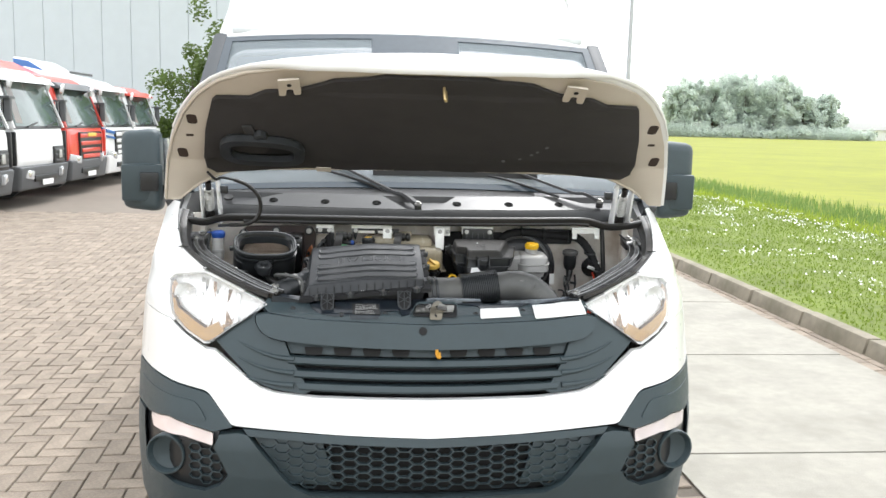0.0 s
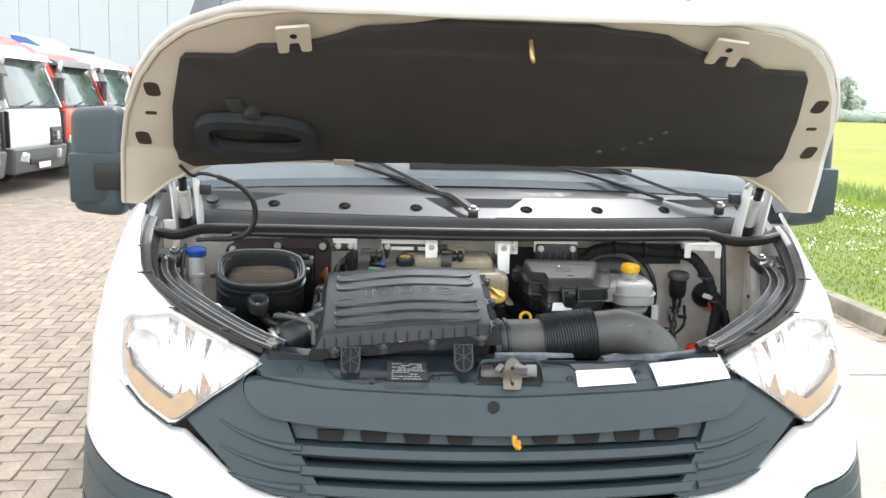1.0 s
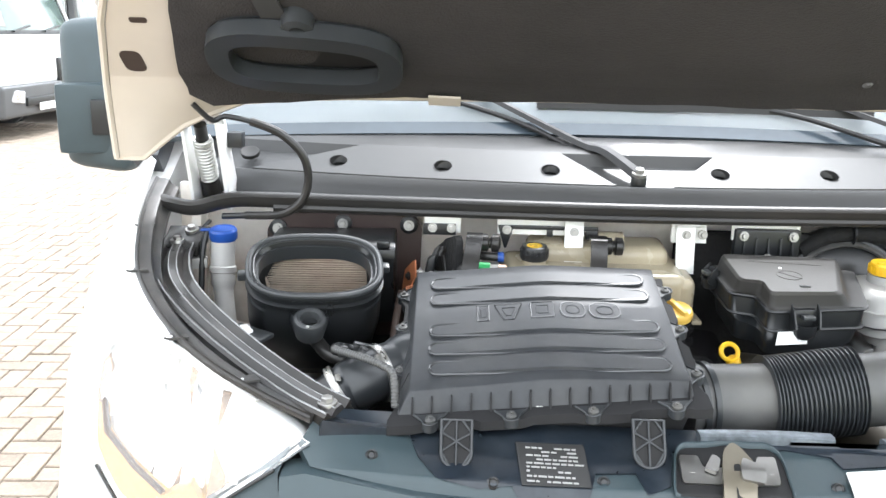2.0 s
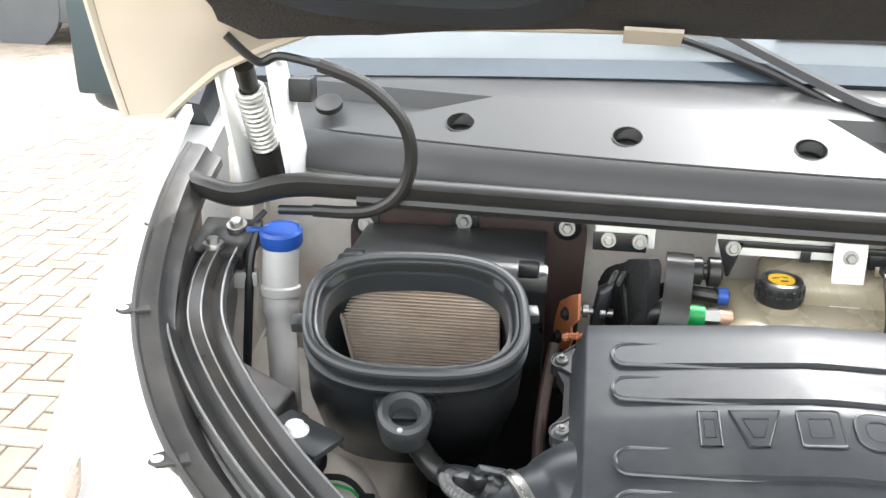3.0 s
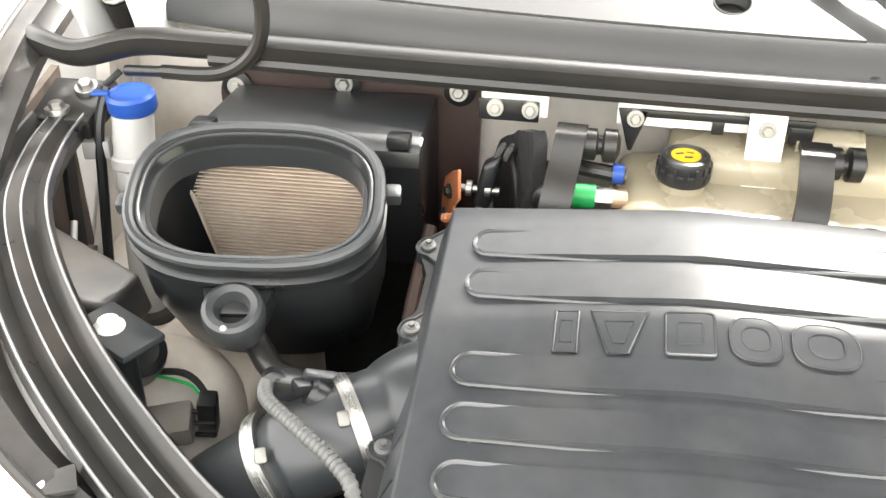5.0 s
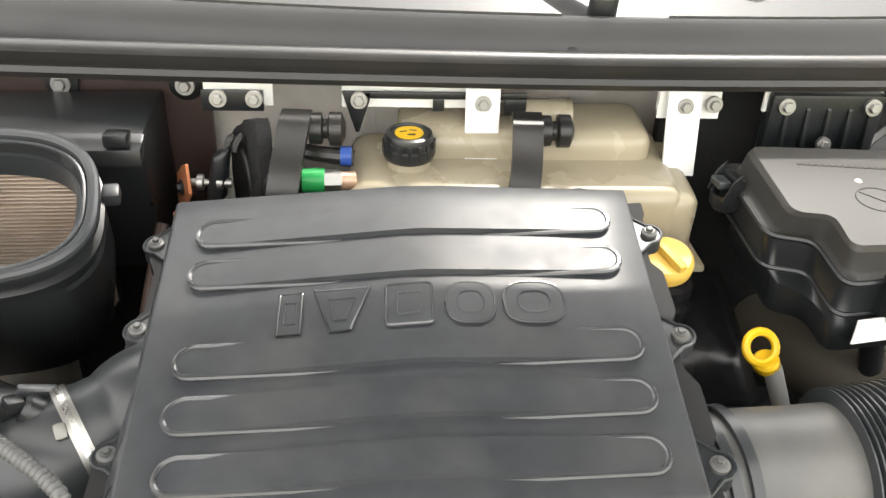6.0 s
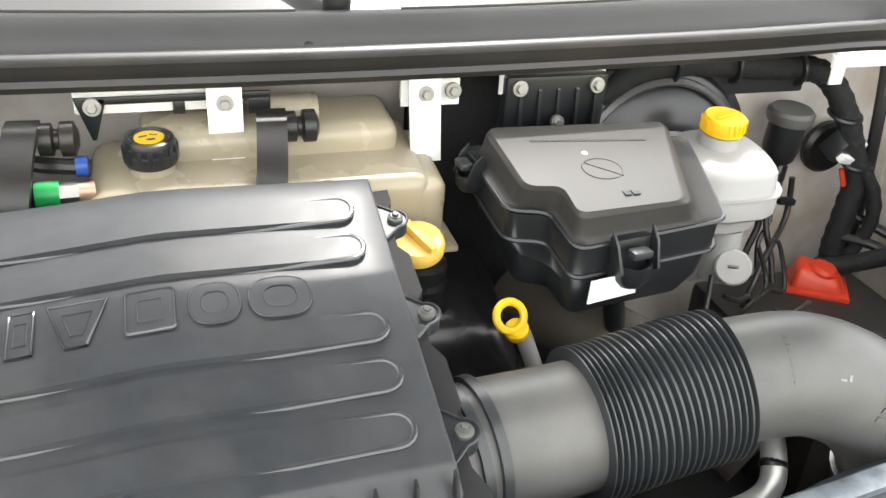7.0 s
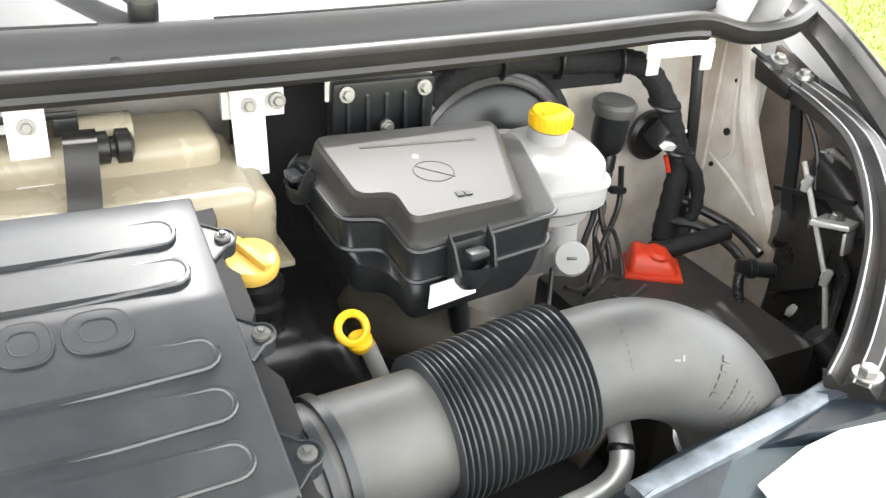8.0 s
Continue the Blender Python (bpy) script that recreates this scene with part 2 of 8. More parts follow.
def hexa(bm, bottom, top, bevel=0.0, seg=2):
    """A solid from four bottom and four top corners, both counterclockwise."""
    v = [bm.verts.new(p) for p in (*bottom, *top)]
    fs = [bm.faces.new([v[i] for i in f]) for f in ((3, 2, 1, 0), (4, 5, 6, 7), (0, 1, 5, 4), (1, 2, 6, 5), (2, 3, 7, 6), (3, 0, 4, 7))]
    if bevel:
        es = list({e for f in fs for e in f.edges})
        bmesh.ops.bevel(bm, geom=es, offset=bevel, segments=seg, profile=0.6, affect="EDGES")
    return bm


def frame_of(d):
    d = Vector(d).normalized()
    a = Vector((0, 0, 1)) if abs(d.z) < 0.9 else Vector((1, 0, 0))
    u = d.cross(a).normalized()
    return d, u, d.cross(u).normalized()


def lathe(bm, origin, axis, profile, seg=24, cap=True):
    """Rings of (radius, distance along the axis)."""
    d, u, w = frame_of(axis)
    o = Vector(origin)
    rings = []
    for r, h in profile:
        rings.append([bm.verts.new(o + d * h + (u * math.cos(a) + w * math.sin(a)) * max(r, 1e-4)) for a in (2 * math.pi * i / seg for i in range(seg))])
    for a, b in zip(rings, rings[1:]):
        for i in range(seg):
            bm.faces.new((a[i], a[(i + 1) % seg], b[(i + 1) % seg], b[i]))
    if cap:
        bm.faces.new(rings[0][::-1]), bm.faces.new(rings[-1])
    return bm


def cyl(bm, a, b, r, r2=None, seg=16):
    a, b = Vector(a), Vector(b)
    return lathe(bm, a, b - a, [(r, 0), (r if r2 is None else r2, (b - a).length)], seg)


def bolt(bm, at, axis, r=0.008):
    """A hexagon head on a washer."""
    lathe(bm, at, axis, [(r * 1.35, -0.004), (r * 1.35, r * 0.18), (r * 1.3, r * 0.25)], 16)
    lathe(bm, at, axis, [(r * 0.85, 0), (r * 0.85, r * 0.8), (r * 0.7, r * 0.95)], 6)
    return bm


def spline(pts, n=8, closed=False):
    """Catmull-Rom through the points."""
    P = [Vector(p) for p in pts]
    m = len(P)
    out = []
    for i in range(m if closed else m - 1):
        if closed:
            a, b, c, d = P[i - 1], P[i], P[(i + 1) % m], P[(i + 2) % m]
        else:
            a, b, c, d = P[max(i - 1, 0)], P[i], P[i + 1], P[min(i + 2, m - 1)]
        for k in range(n):
            t = k / n
            out.append(0.5 * ((2 * b) + (c - a) * t + (2 * a - 5 * b + 4 * c - d) * t * t + (3 * b - a - 3 * c + d) * t ** 3))
    if not closed:
        out.append(P[-1])
    return out


def sweep(bm, pts, section, closed=False, up=None, scale=None):
    """A closed 2D section carried along a path; scale(i, n) widens it on the way."""
    P = [Vector(p) for p in pts]
    n = len(P)
    rings = []
    prev = None
    for i, p in enumerate(P):
        if closed:
            d = (P[(i + 1) % n] - P[i - 1]).normalized()
        else:
            d = (P[min(i + 1, n - 1)] - P[max(i - 1, 0)]).normalized()
        if up is not None:
            u = d.cross(Vector(up)).normalized()
        elif prev is None:
            u = frame_of(d)[1]
        else:
            u = (prev - d * prev.dot(d)).normalized()
        prev = u
        w = u.cross(d).normalized()
        k = scale(i, n) if scale else 1.0
        rings.append([bm.verts.new(p + u * (a * k) + w * (b * k)) for a, b in section])
    m = len(section)
    for a, b in (list(zip(rings, rings[1:])) + ([(rings[-1], rings[0])] if closed else [])):
        for i in range(m):
            bm.faces.new((a[i], a[(i + 1) % m], b[(i + 1) % m], b[i]))
    if not closed:
        bm.faces.new(rings[0][::-1]), bm.faces.new(rings[-1])
    return bm


def circle(r, seg=12):
    return [(r * math.cos(2 * math.pi * i / seg), r * math.sin(2 * math.pi * i / seg)) for i in range(seg)]


def tube(bm, pts, r, seg=12, n=8, closed=False, scale=None, smooth=True):
    return sweep(bm, spline(pts, n, closed) if smooth else pts, circle(r, seg), closed, scale=scale)


def corrugated(bm, pts, r, pitch=0.006, depth=0.12, seg=10):
    """A corrugated conduit along a path."""
    P = spline(pts, 10)
    L = sum((b - a).length for a, b in zip(P, P[1:]))
    k = max(4, int(L / pitch) * 2)
    out, acc, i = [], 0.0, 0
    for j in range(k + 1):
        want = L * j / k
        while i < len(P) - 2 and acc + (P[i + 1] - P[i]).length < want:
            acc += (P[i + 1] - P[i]).length
            i += 1
        d = (P[i + 1] - P[i])
        out.append(P[i] + d * min(1, (want - acc) / max(d.length, 1e-6)))
    return sweep(bm, out, circle(r, seg), scale=lambda i, n: 1.0 if i % 2 else 1.0 - depth)


def rounded(pts, r, n=4):
    """A polygon's corners rounded by about r."""
    out = []
    m = len(pts)
    for i in range(m):
        p, a, b = Vector(pts[i]), Vector(pts[i - 1]), Vector(pts[(i + 1) % m])
        da, db = a - p, b - p
        ra, rb = min(r, da.length * 0.45), min(r, db.length * 0.45)
        s, e = p + da.normalized() * ra, p + db.normalized() * rb
        for k in range(n + 1):
            t = k / n
            q = (1 - t) ** 2 * s + 2 * t * (1 - t) * p + t * t * e
            out.append((q.x, q.y))
    return out


def flat_mesh(bm, outline, step, place, depth, holes=()):
    """Fill a 2D outline, cut it into a grid and lay it on a surface: place(a, b) -> point; depth: a vector, or place(a, b, off)."""
    b2 = bmesh.new()
    loops = [outline, *holes]
    vs = [b2.verts.new((a, b, 0)) for lp in loops for a, b in lp]
    for t in tessellate_polygon([[Vector((a, b, 0)) for a, b in lp] for lp in loops]):
        if len(set(t)) == 3:
            b2.faces.new([vs[i] for i in t])
    lo = [min(p[i] for p in outline) for i in (0, 1)]
    hi = [max(p[i] for p in outline) for i in (0, 1)]
    if step:
        for i in (0, 1):
            k = int((hi[i] - lo[i]) / step)
            for j in range(1, k + 1):
                co = [0, 0, 0]
                co[i] = lo[i] + (hi[i] - lo[i]) * j / (k + 1)
                no = [0, 0, 0]
                no[i] = 1
                bmesh.ops.bisect_plane(b2, geom=b2.verts[:] + b2.edges[:] + b2.faces[:], plane_co=co, plane_no=no)
    bmesh.ops.remove_doubles(b2, verts=b2.verts[:], dist=1e-5)
    b2.verts.index_update()
    top = [bm.verts.new(place(v.co.x, v.co.y, 0.0)) for v in b2.verts]
    bot = [bm.verts.new(place(v.co.x, v.co.y, depth)) for v in b2.verts]
    for f in b2.faces:
        idx = [v.index for v in f.verts]
        bm.faces.new([top[i] for i in idx])
        bm.faces.new([bot[i] for i in reversed(idx)])
    for e in b2.edges:
        if len(e.link_faces) == 1:
            i, j = e.verts[0].index, e.verts[1].index
            bm.faces.new((top[i], top[j], bot[j], bot[i]))
    b2.free()
    return bm


def mirror(pts):
    return [(-p[0], *p[1:]) for p in reversed(pts)]


def both(half):
    """A symmetric outline from its left half, which runs from the middle to the middle."""
    return list(half) + [(-p[0], p[1]) for p in reversed(half) if abs(p[0]) > 1e-6]

# ---- the van ----
van = thing("van", (0, 2.6, 0), "white high-roof delivery van with its bonnet propped open", "van")
NZ = (0.15, 0.3, 0.4, 0.5, 0.6, 0.7, 0.8, 0.92, 0.98, 1.03, 1.06, 1.09, 1.144, 1.197, 1.25, 1.34)
NY = (2.62, 2.56, 2.53, 2.51, 2.51, 2.54, 2.57, 2.612, 2.638, 2.664, 2.70, 2.735, 2.78, 2.876, 2.96, 3.11)


def nose(x, z):
    """How far back the van's front skin lies."""
    a = abs(x)
    return float(np.interp(z, NZ, NY)) + 0.085 * (a / 0.75) ** 2 + 0.22 * (max(0.0, a - 0.80) / 0.22) ** 2


def skin(bm, outline, off=0.0, thick=0.012, step=0.03):
    """A panel of the front skin: outline in x and z, off metres proud of it."""
    return flat_mesh(bm, outline, step, lambda x, z, d: Vector((x, nose(x, z) - off + d, z)), thick)


# lower bumper and its openings
LOW = both([(0, 0.44), (-0.40, 0.445), (-0.46, 0.475), (-0.605, 0.645), (-0.64, 0.648), (-0.70, 0.640), (-0.715, 0.60), (-0.668, 0.507), (-0.70, 0.465),
            (-0.75, 0.44), (-0.86, 0.455), (-0.99, 0.50), (-1.00, 0.645), (-1.045, 0.65), (-1.05, 0.30), (-0.9, 0.24), (-0.6, 0.215), (0, 0.21)])
bumper = part("lower_bumper", skin(B(), LOW, 0.012, 0.05), CHARCOAL, van, "charcoal textured plastic lower bumper")
TRIM = [(-0.656, 0.667), (-0.735, 0.762), (-0.755, 0.772), (-0.82, 0.785), (-0.92, 0.797), (-1.05, 0.80), (-1.05, 0.662), (-0.97, 0.660), (-0.88, 0.683), (-0.82, 0.673), (-0.72, 0.650)]
CREASE = [(-0.74, 0.682), (-0.775, 0.735), (-0.80, 0.748), (-1.04, 0.755), (-1.04, 0.69), (-0.95, 0.690), (-0.88, 0.698)]
for s in (1, -1):
    t = part("corner_trim", skin(B(), TRIM if s > 0 else mirror(TRIM), 0.014, 0.05), CHARCOAL, van)
    part("raised_panel", skin(B(), rounded(CREASE if s > 0 else mirror(CREASE), 0.02), 0.019, 0.012), CHARCOAL, t)


def honeycomb(bm, x0, x1, z0, z1, inside, off, w=0.044, h=0.026, wall=0.13):
    """Hexagonal cell walls on the front skin."""
    cols = int((x1 - x0) / (w * 0.75)) + 1
    rows = int((z1 - z0) / h) + 1
    for i in range(cols):
        for j in range(rows):
            cx, cz = x0 + i * w * 0.75, z0 + (j + 0.5 * (i % 2)) * h
            if not inside(cx, cz):
                continue
            ring = [(0.5 * w, 0), (0.25 * w, 0.5 * h), (-0.25 * w, 0.5 * h), (-0.5 * w, 0), (-0.25 * w, -0.5 * h), (0.25 * w, -0.5 * h)]
            lev = []
            for k, d in ((1.0, 0.0), (1 - wall, 0.0), (1 - wall * 1.8, 0.014)):
                lev.append([bm.verts.new((cx + a * k, nose(cx + a * k, cz + b * k) - off + d, cz + b * k)) for a, b in ring])
            for a, b in zip(lev, lev[1:]):
                for q in range(6):
                    bm.faces.new((a[q], a[(q + 1) % 6], b[(q + 1) % 6], b[q]))
    return bm


def in_intake(x, z):
    return 0.462 < z < 0.632 and abs(x) < 0.43 + (z - 0.46) * 0.78


intake = part("lower_intake", skin(B(), both([(0, 0.43), (-0.40, 0.435), (-0.62, 0.655), (0, 0.645)]), -0.05, 0.02), DARK, van, "lower air intake with its shade coloured in")
part("honeycomb_grille", honeycomb(B(), -0.58, 0.58, 0.478, 0.64, in_intake, -0.012, 0.060, 0.030, 0.11), CHARCOAL, intake, smooth=0)
for s in (1, -1):
    blank = [(-0.585, 0.632), (-0.46, 0.475), (-0.31, 0.475), (-0.36, 0.632)]
    part("blanking_panel", skin(B(), blank if s > 0 else mirror(blank), -0.022, 0.008), CHARCOAL, intake)
part("intake_lip", skin(B(), both([(0, 0.643), (-0.3, 0.652), (-0.62, 0.662), (-0.60, 0.640), (-0.3, 0.626), (0, 0.617)]), 0.008, 0.04), CHARCOAL, intake)
part("lower_slot_grille", honeycomb(B(), -0.30, 0.30, 0.40, 0.43, lambda x, z: True, -0.0, 0.03, 0.014), BLACK, intake, smooth=0)

for s in (1, -1):
    def m_(pts):
        return pts if s > 0 else mirror(pts)
    bez = part("fog_bezel", skin(B(), m_([(-0.702, 0.642), (-0.717, 0.60), (-0.67, 0.507), (-0.70, 0.463), (-0.75, 0.437), (-0.86, 0.453), (-1.0, 0.495), (-1.005, 0.65)]), -0.02, 0.02), BLACK, van, "black fog lamp surround")
    ns = -s
    part("honeycomb_grille", honeycomb(B(), min(-0.82 * s, -0.68 * s), max(-0.82 * s, -0.68 * s), 0.475, 0.60, lambda x, z: abs(x) < 0.80 and z < 0.60 - (abs(x) - 0.70) * 0.1, -0.008, 0.048, 0.032), CHARCOAL, bez, smooth=0)
    part("turn_signal", skin(B(), rounded(m_([(-0.722, 0.641), (-0.722, 0.602), (-0.824, 0.626), (-0.951, 0.616), (-0.967, 0.653), (-0.879, 0.674), (-0.829, 0.666), (-0.775, 0.654)]), 0.006), 0.0, 0.02), SIGNAL, bez, "pale indicator lamp")
    cx, cz = -0.888 * s, 0.55
    axis = Vector((-0.30 * s, -1, 0)).normalized()
    o = Vector((cx, nose(cx, cz) - 0.008, cz))
    part("fog_lamp_ring", lathe(B(), o, axis, [(0.069, -0.03), (0.071, 0.004), (0.069, 0.010), (0.064, 0.010), (0.056, -0.012), (0.03, -0.022), (0.0, -0.024)], 40, cap=False), CHARCOAL, bez)

# white skin between lamps, grille and bumper
MID = both([(0, 0.646), (-0.30, 0.655), (-0.645, 0.670), (-0.662, 0.675), (-0.738, 0.768), (-0.757, 0.778), (-0.82, 0.790), (-0.92, 0.802), (-1.05, 0.805), (-1.05, 0.992), (-0.898, 0.990), (-0.757, 0.908),
            (-0.725, 0.905), (-0.61, 0.820), (-0.57, 0.795), (-0.52, 0.780), (-0.38, 0.769), (0, 0.766)])
part("front_panel", skin(B(), MID, 0.008, 0.03), WHITE, van, "white painted bumper bar")
FENDER = [(-0.898, 0.992), (-0.917, 1.045), (-0.929, 1.100), (-0.90, 1.128), (-0.79, 1.146), (-0.775, 1.153), (-0.84, 1.178), (-0.90, 1.208), (-0.945, 1.255), (-0.968, 1.30), (-0.975, 1.34), (-1.05, 1.34), (-1.05, 0.996)]
for s in (1, -1):
    part("front_wing", skin(B(), FENDER if s > 0 else mirror(FENDER), 0.008, 0.02), WHITE, van, "white painted front wing")

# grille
# the grille's backing sheet carries its shade as colour
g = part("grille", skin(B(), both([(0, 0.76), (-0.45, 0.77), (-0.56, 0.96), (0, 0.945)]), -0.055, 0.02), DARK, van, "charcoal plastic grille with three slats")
for za, zb, xa, xb in ((0.889, 0.864, 0.492, 0.476), (0.846, 0.822, 0.472, 0.456), (0.808, 0.783, 0.452, 0.438)):
    bm = B()
    sec = [(0.012, 0.5), (-0.006, 0.42), (-0.012, -0.2), (-0.004, -0.5), (0.03, -0.45), (0.04, 0.4)]
    prev = None
    for i in range(41):
        k = i / 20 - 1
        ring = []
        for dy, f in sec:
            z = (za + zb) / 2 + (za - zb) * f + 0.006 * k * k
            x = k * (xa if f > 0 else xb)
            ring.append(bm.verts.new((x, nose(x, z) + dy + 0.008, z)))
        if prev:
            for a in range(6):
                bm.faces.new((prev[a], prev[(a + 1) % 6], ring[(a + 1) % 6], ring[a]))
        prev = ring
    part("slat", bm, CHARCOAL, g)
# slots are near-black plates, their shade in the colour
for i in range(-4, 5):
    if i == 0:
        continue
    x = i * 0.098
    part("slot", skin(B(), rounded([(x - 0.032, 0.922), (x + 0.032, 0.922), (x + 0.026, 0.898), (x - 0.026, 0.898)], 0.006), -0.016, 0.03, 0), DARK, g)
part("slot_strip", skin(B(), both([(0, 0.894), (-0.47, 0.90), (-0.49, 0.945), (0, 0.93)]), -0.022, 0.02), CHARCOAL, g)
bm = B()
tube(bm, [(0.022, 2.60, 0.925), (0.022, 2.585, 0.912), (0.034, 2.58, 0.905)], 0.006, 8)
box(bm, (0.028, 2.583, 0.912), (0.012, 0.008, 0.022), bevel=0.003)
part("release_lever", bm, mat("amber_lever_plastic", (0.55, 0.26, 0.01), 0.45, var=0.1), g, "small amber bonnet release lever")
WING = [(-0.585, 1.038), (-0.725, 0.935), (-0.70, 0.910), (-0.61, 0.828), (-0.57, 0.803), (-0.52, 0.788), (-0.42, 0.777), (-0.40, 0.785), (-0.435, 0.835), (-0.468, 0.888), (-0.49, 0.938), (-0.540, 0.948), (-0.575, 0.968), (-0.594, 0.996), (-0.596, 1.015)]
for s in (1, -1):
    w = part("grille_wing", skin(B(), WING if s > 0 else mirror(WING), -0.005, 0.03), CHARCOAL, g)
    for za, zb in ((0.885, 0.935), (0.842, 0.885), (0.803, 0.832)):
        bm = B()
        pts = []
        for i in range(9):
            k = i / 8
            x = 0.455 + 0.19 * k
            z = za + (zb - za) * k * k
            pts.append(Vector((-s * x, nose(x, z) + 0.004, z)))
        sweep(bm, pts, circle(0.011, 8), scale=lambda i, n: 1.0 - 0.85 * i / n)
        part("crease", bm, CHARCOAL, w)
def swept(pts, n=5):
    return [(p.x, p.y) for p in spline([(a_, b_, 0) for a_, b_ in pts], n)]


PANEL = both([(0, 1.003), (-0.40, 1.014), (-0.555, 1.028)] + swept([(-0.590, 1.020), (-0.588, 1.000), (-0.572, 0.976), (-0.540, 0.956), (-0.490, 0.946), (-0.40, 0.939), (-0.20, 0.930), (0, 0.926)]))
np_ = part("nose_panel", skin(B(), PANEL, 0.016, 0.05, 0.02), CHARCOAL, van, "charcoal plastic panel above the grille")
bm = B()
lathe(bm, (-0.024, nose(0, 0.986) - 0.018, 0.986), (0, -1, 0.5), [(0.014, -0.004), (0.014, 0.001), (0.012, 0.0015), (0.0, 0.0015)], 20)
part("lock_hole", bm, DARK, np_)

# lock panel behind the nose
LOCK = both([(0, 1.0), (-0.40, 1.012), (-0.55, 1.03), (-0.57, 1.05), (-0.545, 1.086), (-0.50, 1.088), (-0.40, 1.082), (-0.05, 1.078), (0, 1.078)])
lp = part("lock_panel", skin(B(), LOCK, 0.0, 0.02, 0.012), CHARCOAL, van, "charcoal plastic slam panel with labels")
DECK_SLOPE = 0.206


def deck_rear(x):
    """The deck's rear edge runs slanting back towards the lamp on the battery side."""
    if x < 0.12:
        return 2.90
    return 2.768 + 0.264 * (max(x, 0.255) - 0.267)


bm = B()
sweep(bm, [(x, min(deck_rear(x) - 0.006, nose(x, 1.03) + 0.100) - 0.055 * max(0.0, (abs(x) - 0.40) / 0.14), 1.0495 + 0.030 * max(0.0, (abs(x) - 0.40) / 0.14)) for x in np.linspace(-0.54, 0.54, 31)], [(-0.030, -0.10), (0.004, -0.10), (0.004, 0.001), (-0.030, -0.004)], up=(0, 0, 1))
part("cross_member", bm, BANDM, van, "dark painted steel cross member")


def on_lock(x, z, off=0.0):
    return Vector((x, nose(x, z) - off, z))


# dark painted steel seen behind the plastic slam panel
BAND = [(-0.545, 1.086), (-0.52, 1.070), (-0.415, 1.066), (-0.402, 1.047), (-0.377, 1.031), (-0.32, 1.023), (-0.275, 1.029), (-0.268, 1.017), (-0.174, 1.019), (-0.163, 1.042), (-0.109, 1.044), (-0.096, 1.027), (-0.065, 1.035), (-0.056, 1.064), (0.10, 1.068), (0.16, 1.062), (0.172, 1.052), (0.30, 1.056), (0.345, 1.070), (0.545, 1.084), (0.40, 1.086), (0, 1.084), (-0.40, 1.086)]
part("dark_band", skin(B(), BAND, 0.0030, 0.004, 0.012), BANDM, lp, "dark blue-black painted steel")
LOCKN = Vector((0, -0.75, 0.66)).normalized()
for x, z in ((-0.466, 1.045), (-0.153, 1.036), (0.158, 1.036), (0.322, 1.046), (-0.30, 1.03)):
    part("screw", lathe(B(), on_lock(x, z), LOCKN, [(0.009, -0.002), (0.009, 0.002), (0.006, 0.005), (0.004, 0.003), (0.0, 0.003)], 16), BLACK, lp)
for nm, pts in (("narrow_label", [(0.172, 1.046), (0.176, 1.022), (0.317, 1.026), (0.303, 1.050)]), ("wide_label", [(0.353, 1.057), (0.371, 1.020), (0.557, 1.027), (0.541, 1.068)])):
    lab = part(nm, skin(B(), pts, 0.0095, 0.003, 0.012), PAPER, lp, "white paper label")
    if nm == "wide_label":
        bm = B()
        for i in range(5):
            x = 0.364 + 0.012 * i
            skin(bm, [(x, 1.0530), (x, 1.0518), (x + 0.005, 1.0520), (x + 0.005, 1.0532)], 0.0103, 0.0004, 0)
        part("faint_print", bm, mat("faded_ink", (0.42, 0.42, 0.42), 0.6), lab)
plate = part("data_plate", skin(B(), [(-0.268, 1.064), (-0.262, 1.030), (-0.170, 1.031), (-0.176, 1.065)], 0.006, 0.003, 0.03), INK, lp, "black data plate with fine white print")
bm = B()
rng = random.Random(4)
for r_ in range(9):
    z = 1.060 - r_ * 0.0033
    x = -0.255
    while x < -0.19:
        w = rng.uniform(0.004, 0.013)
        if rng.random() < 0.75:
            skin(bm, [(x, z), (x, z - 0.0011), (x + w, z - 0.0011), (x + w, z)], 0.0072, 0.001, 0)
        x += w + 0.002
part("printed_bars", bm, mat("dim_print", (0.34, 0.34, 0.33), 0.6), plate, smooth=0)
for x in (-0.263, -0.181):
    part("rivet", lathe(B(), on_lock(x, 1.042, 0.006), LOCKN, [(0.003, 0), (0.002, 0.0015), (0, 0.002)], 12), STEEL, plate)

# latch in its recess, a flat sheet coloured near black
RECESS = [(-0.063, 1.028), (-0.053, 1.062), (-0.042, 1.068), (-0.005, 1.069), (0.018, 1.072), (0.042, 1.069), (0.075, 1.069), (0.090, 1.060), (0.096, 1.024)]
rec = part("latch_recess", skin(B(), rounded(RECESS, 0.006), 0.0055, 0.004), DARK, lp)
part("recess_edge", sweep(B(), [on_lock(x, z, 0.008) for x, z in rounded(RECESS, 0.008)], circle(0.0018, 6)), CHARCOAL, rec)
latch = part("bonnet_latch", skin(B(), rounded([(-0.050, 1.036), (-0.050, 1.058), (-0.024, 1.058), (-0.020, 1.048), (0.05, 1.048), (0.055, 1.058), (0.080, 1.058), (0.080, 1.036)], 0.004), 0.010, 0.004), STEEL, van, "zinc-plated bonnet latch")
HOOK = [(-0.002, 1.021), (0.002, 1.040), (0.008, 1.058), (0.022, 1.066), (0.032, 1.062), (0.047, 1.048), (0.052, 1.038), (0.044, 1.034), (0.040, 1.021)]
hook = part("latch_hook", skin(B(), rounded(HOOK, 0.006), 0.020, 0.006), ZINC, latch, "dull yellowish zinc hook")
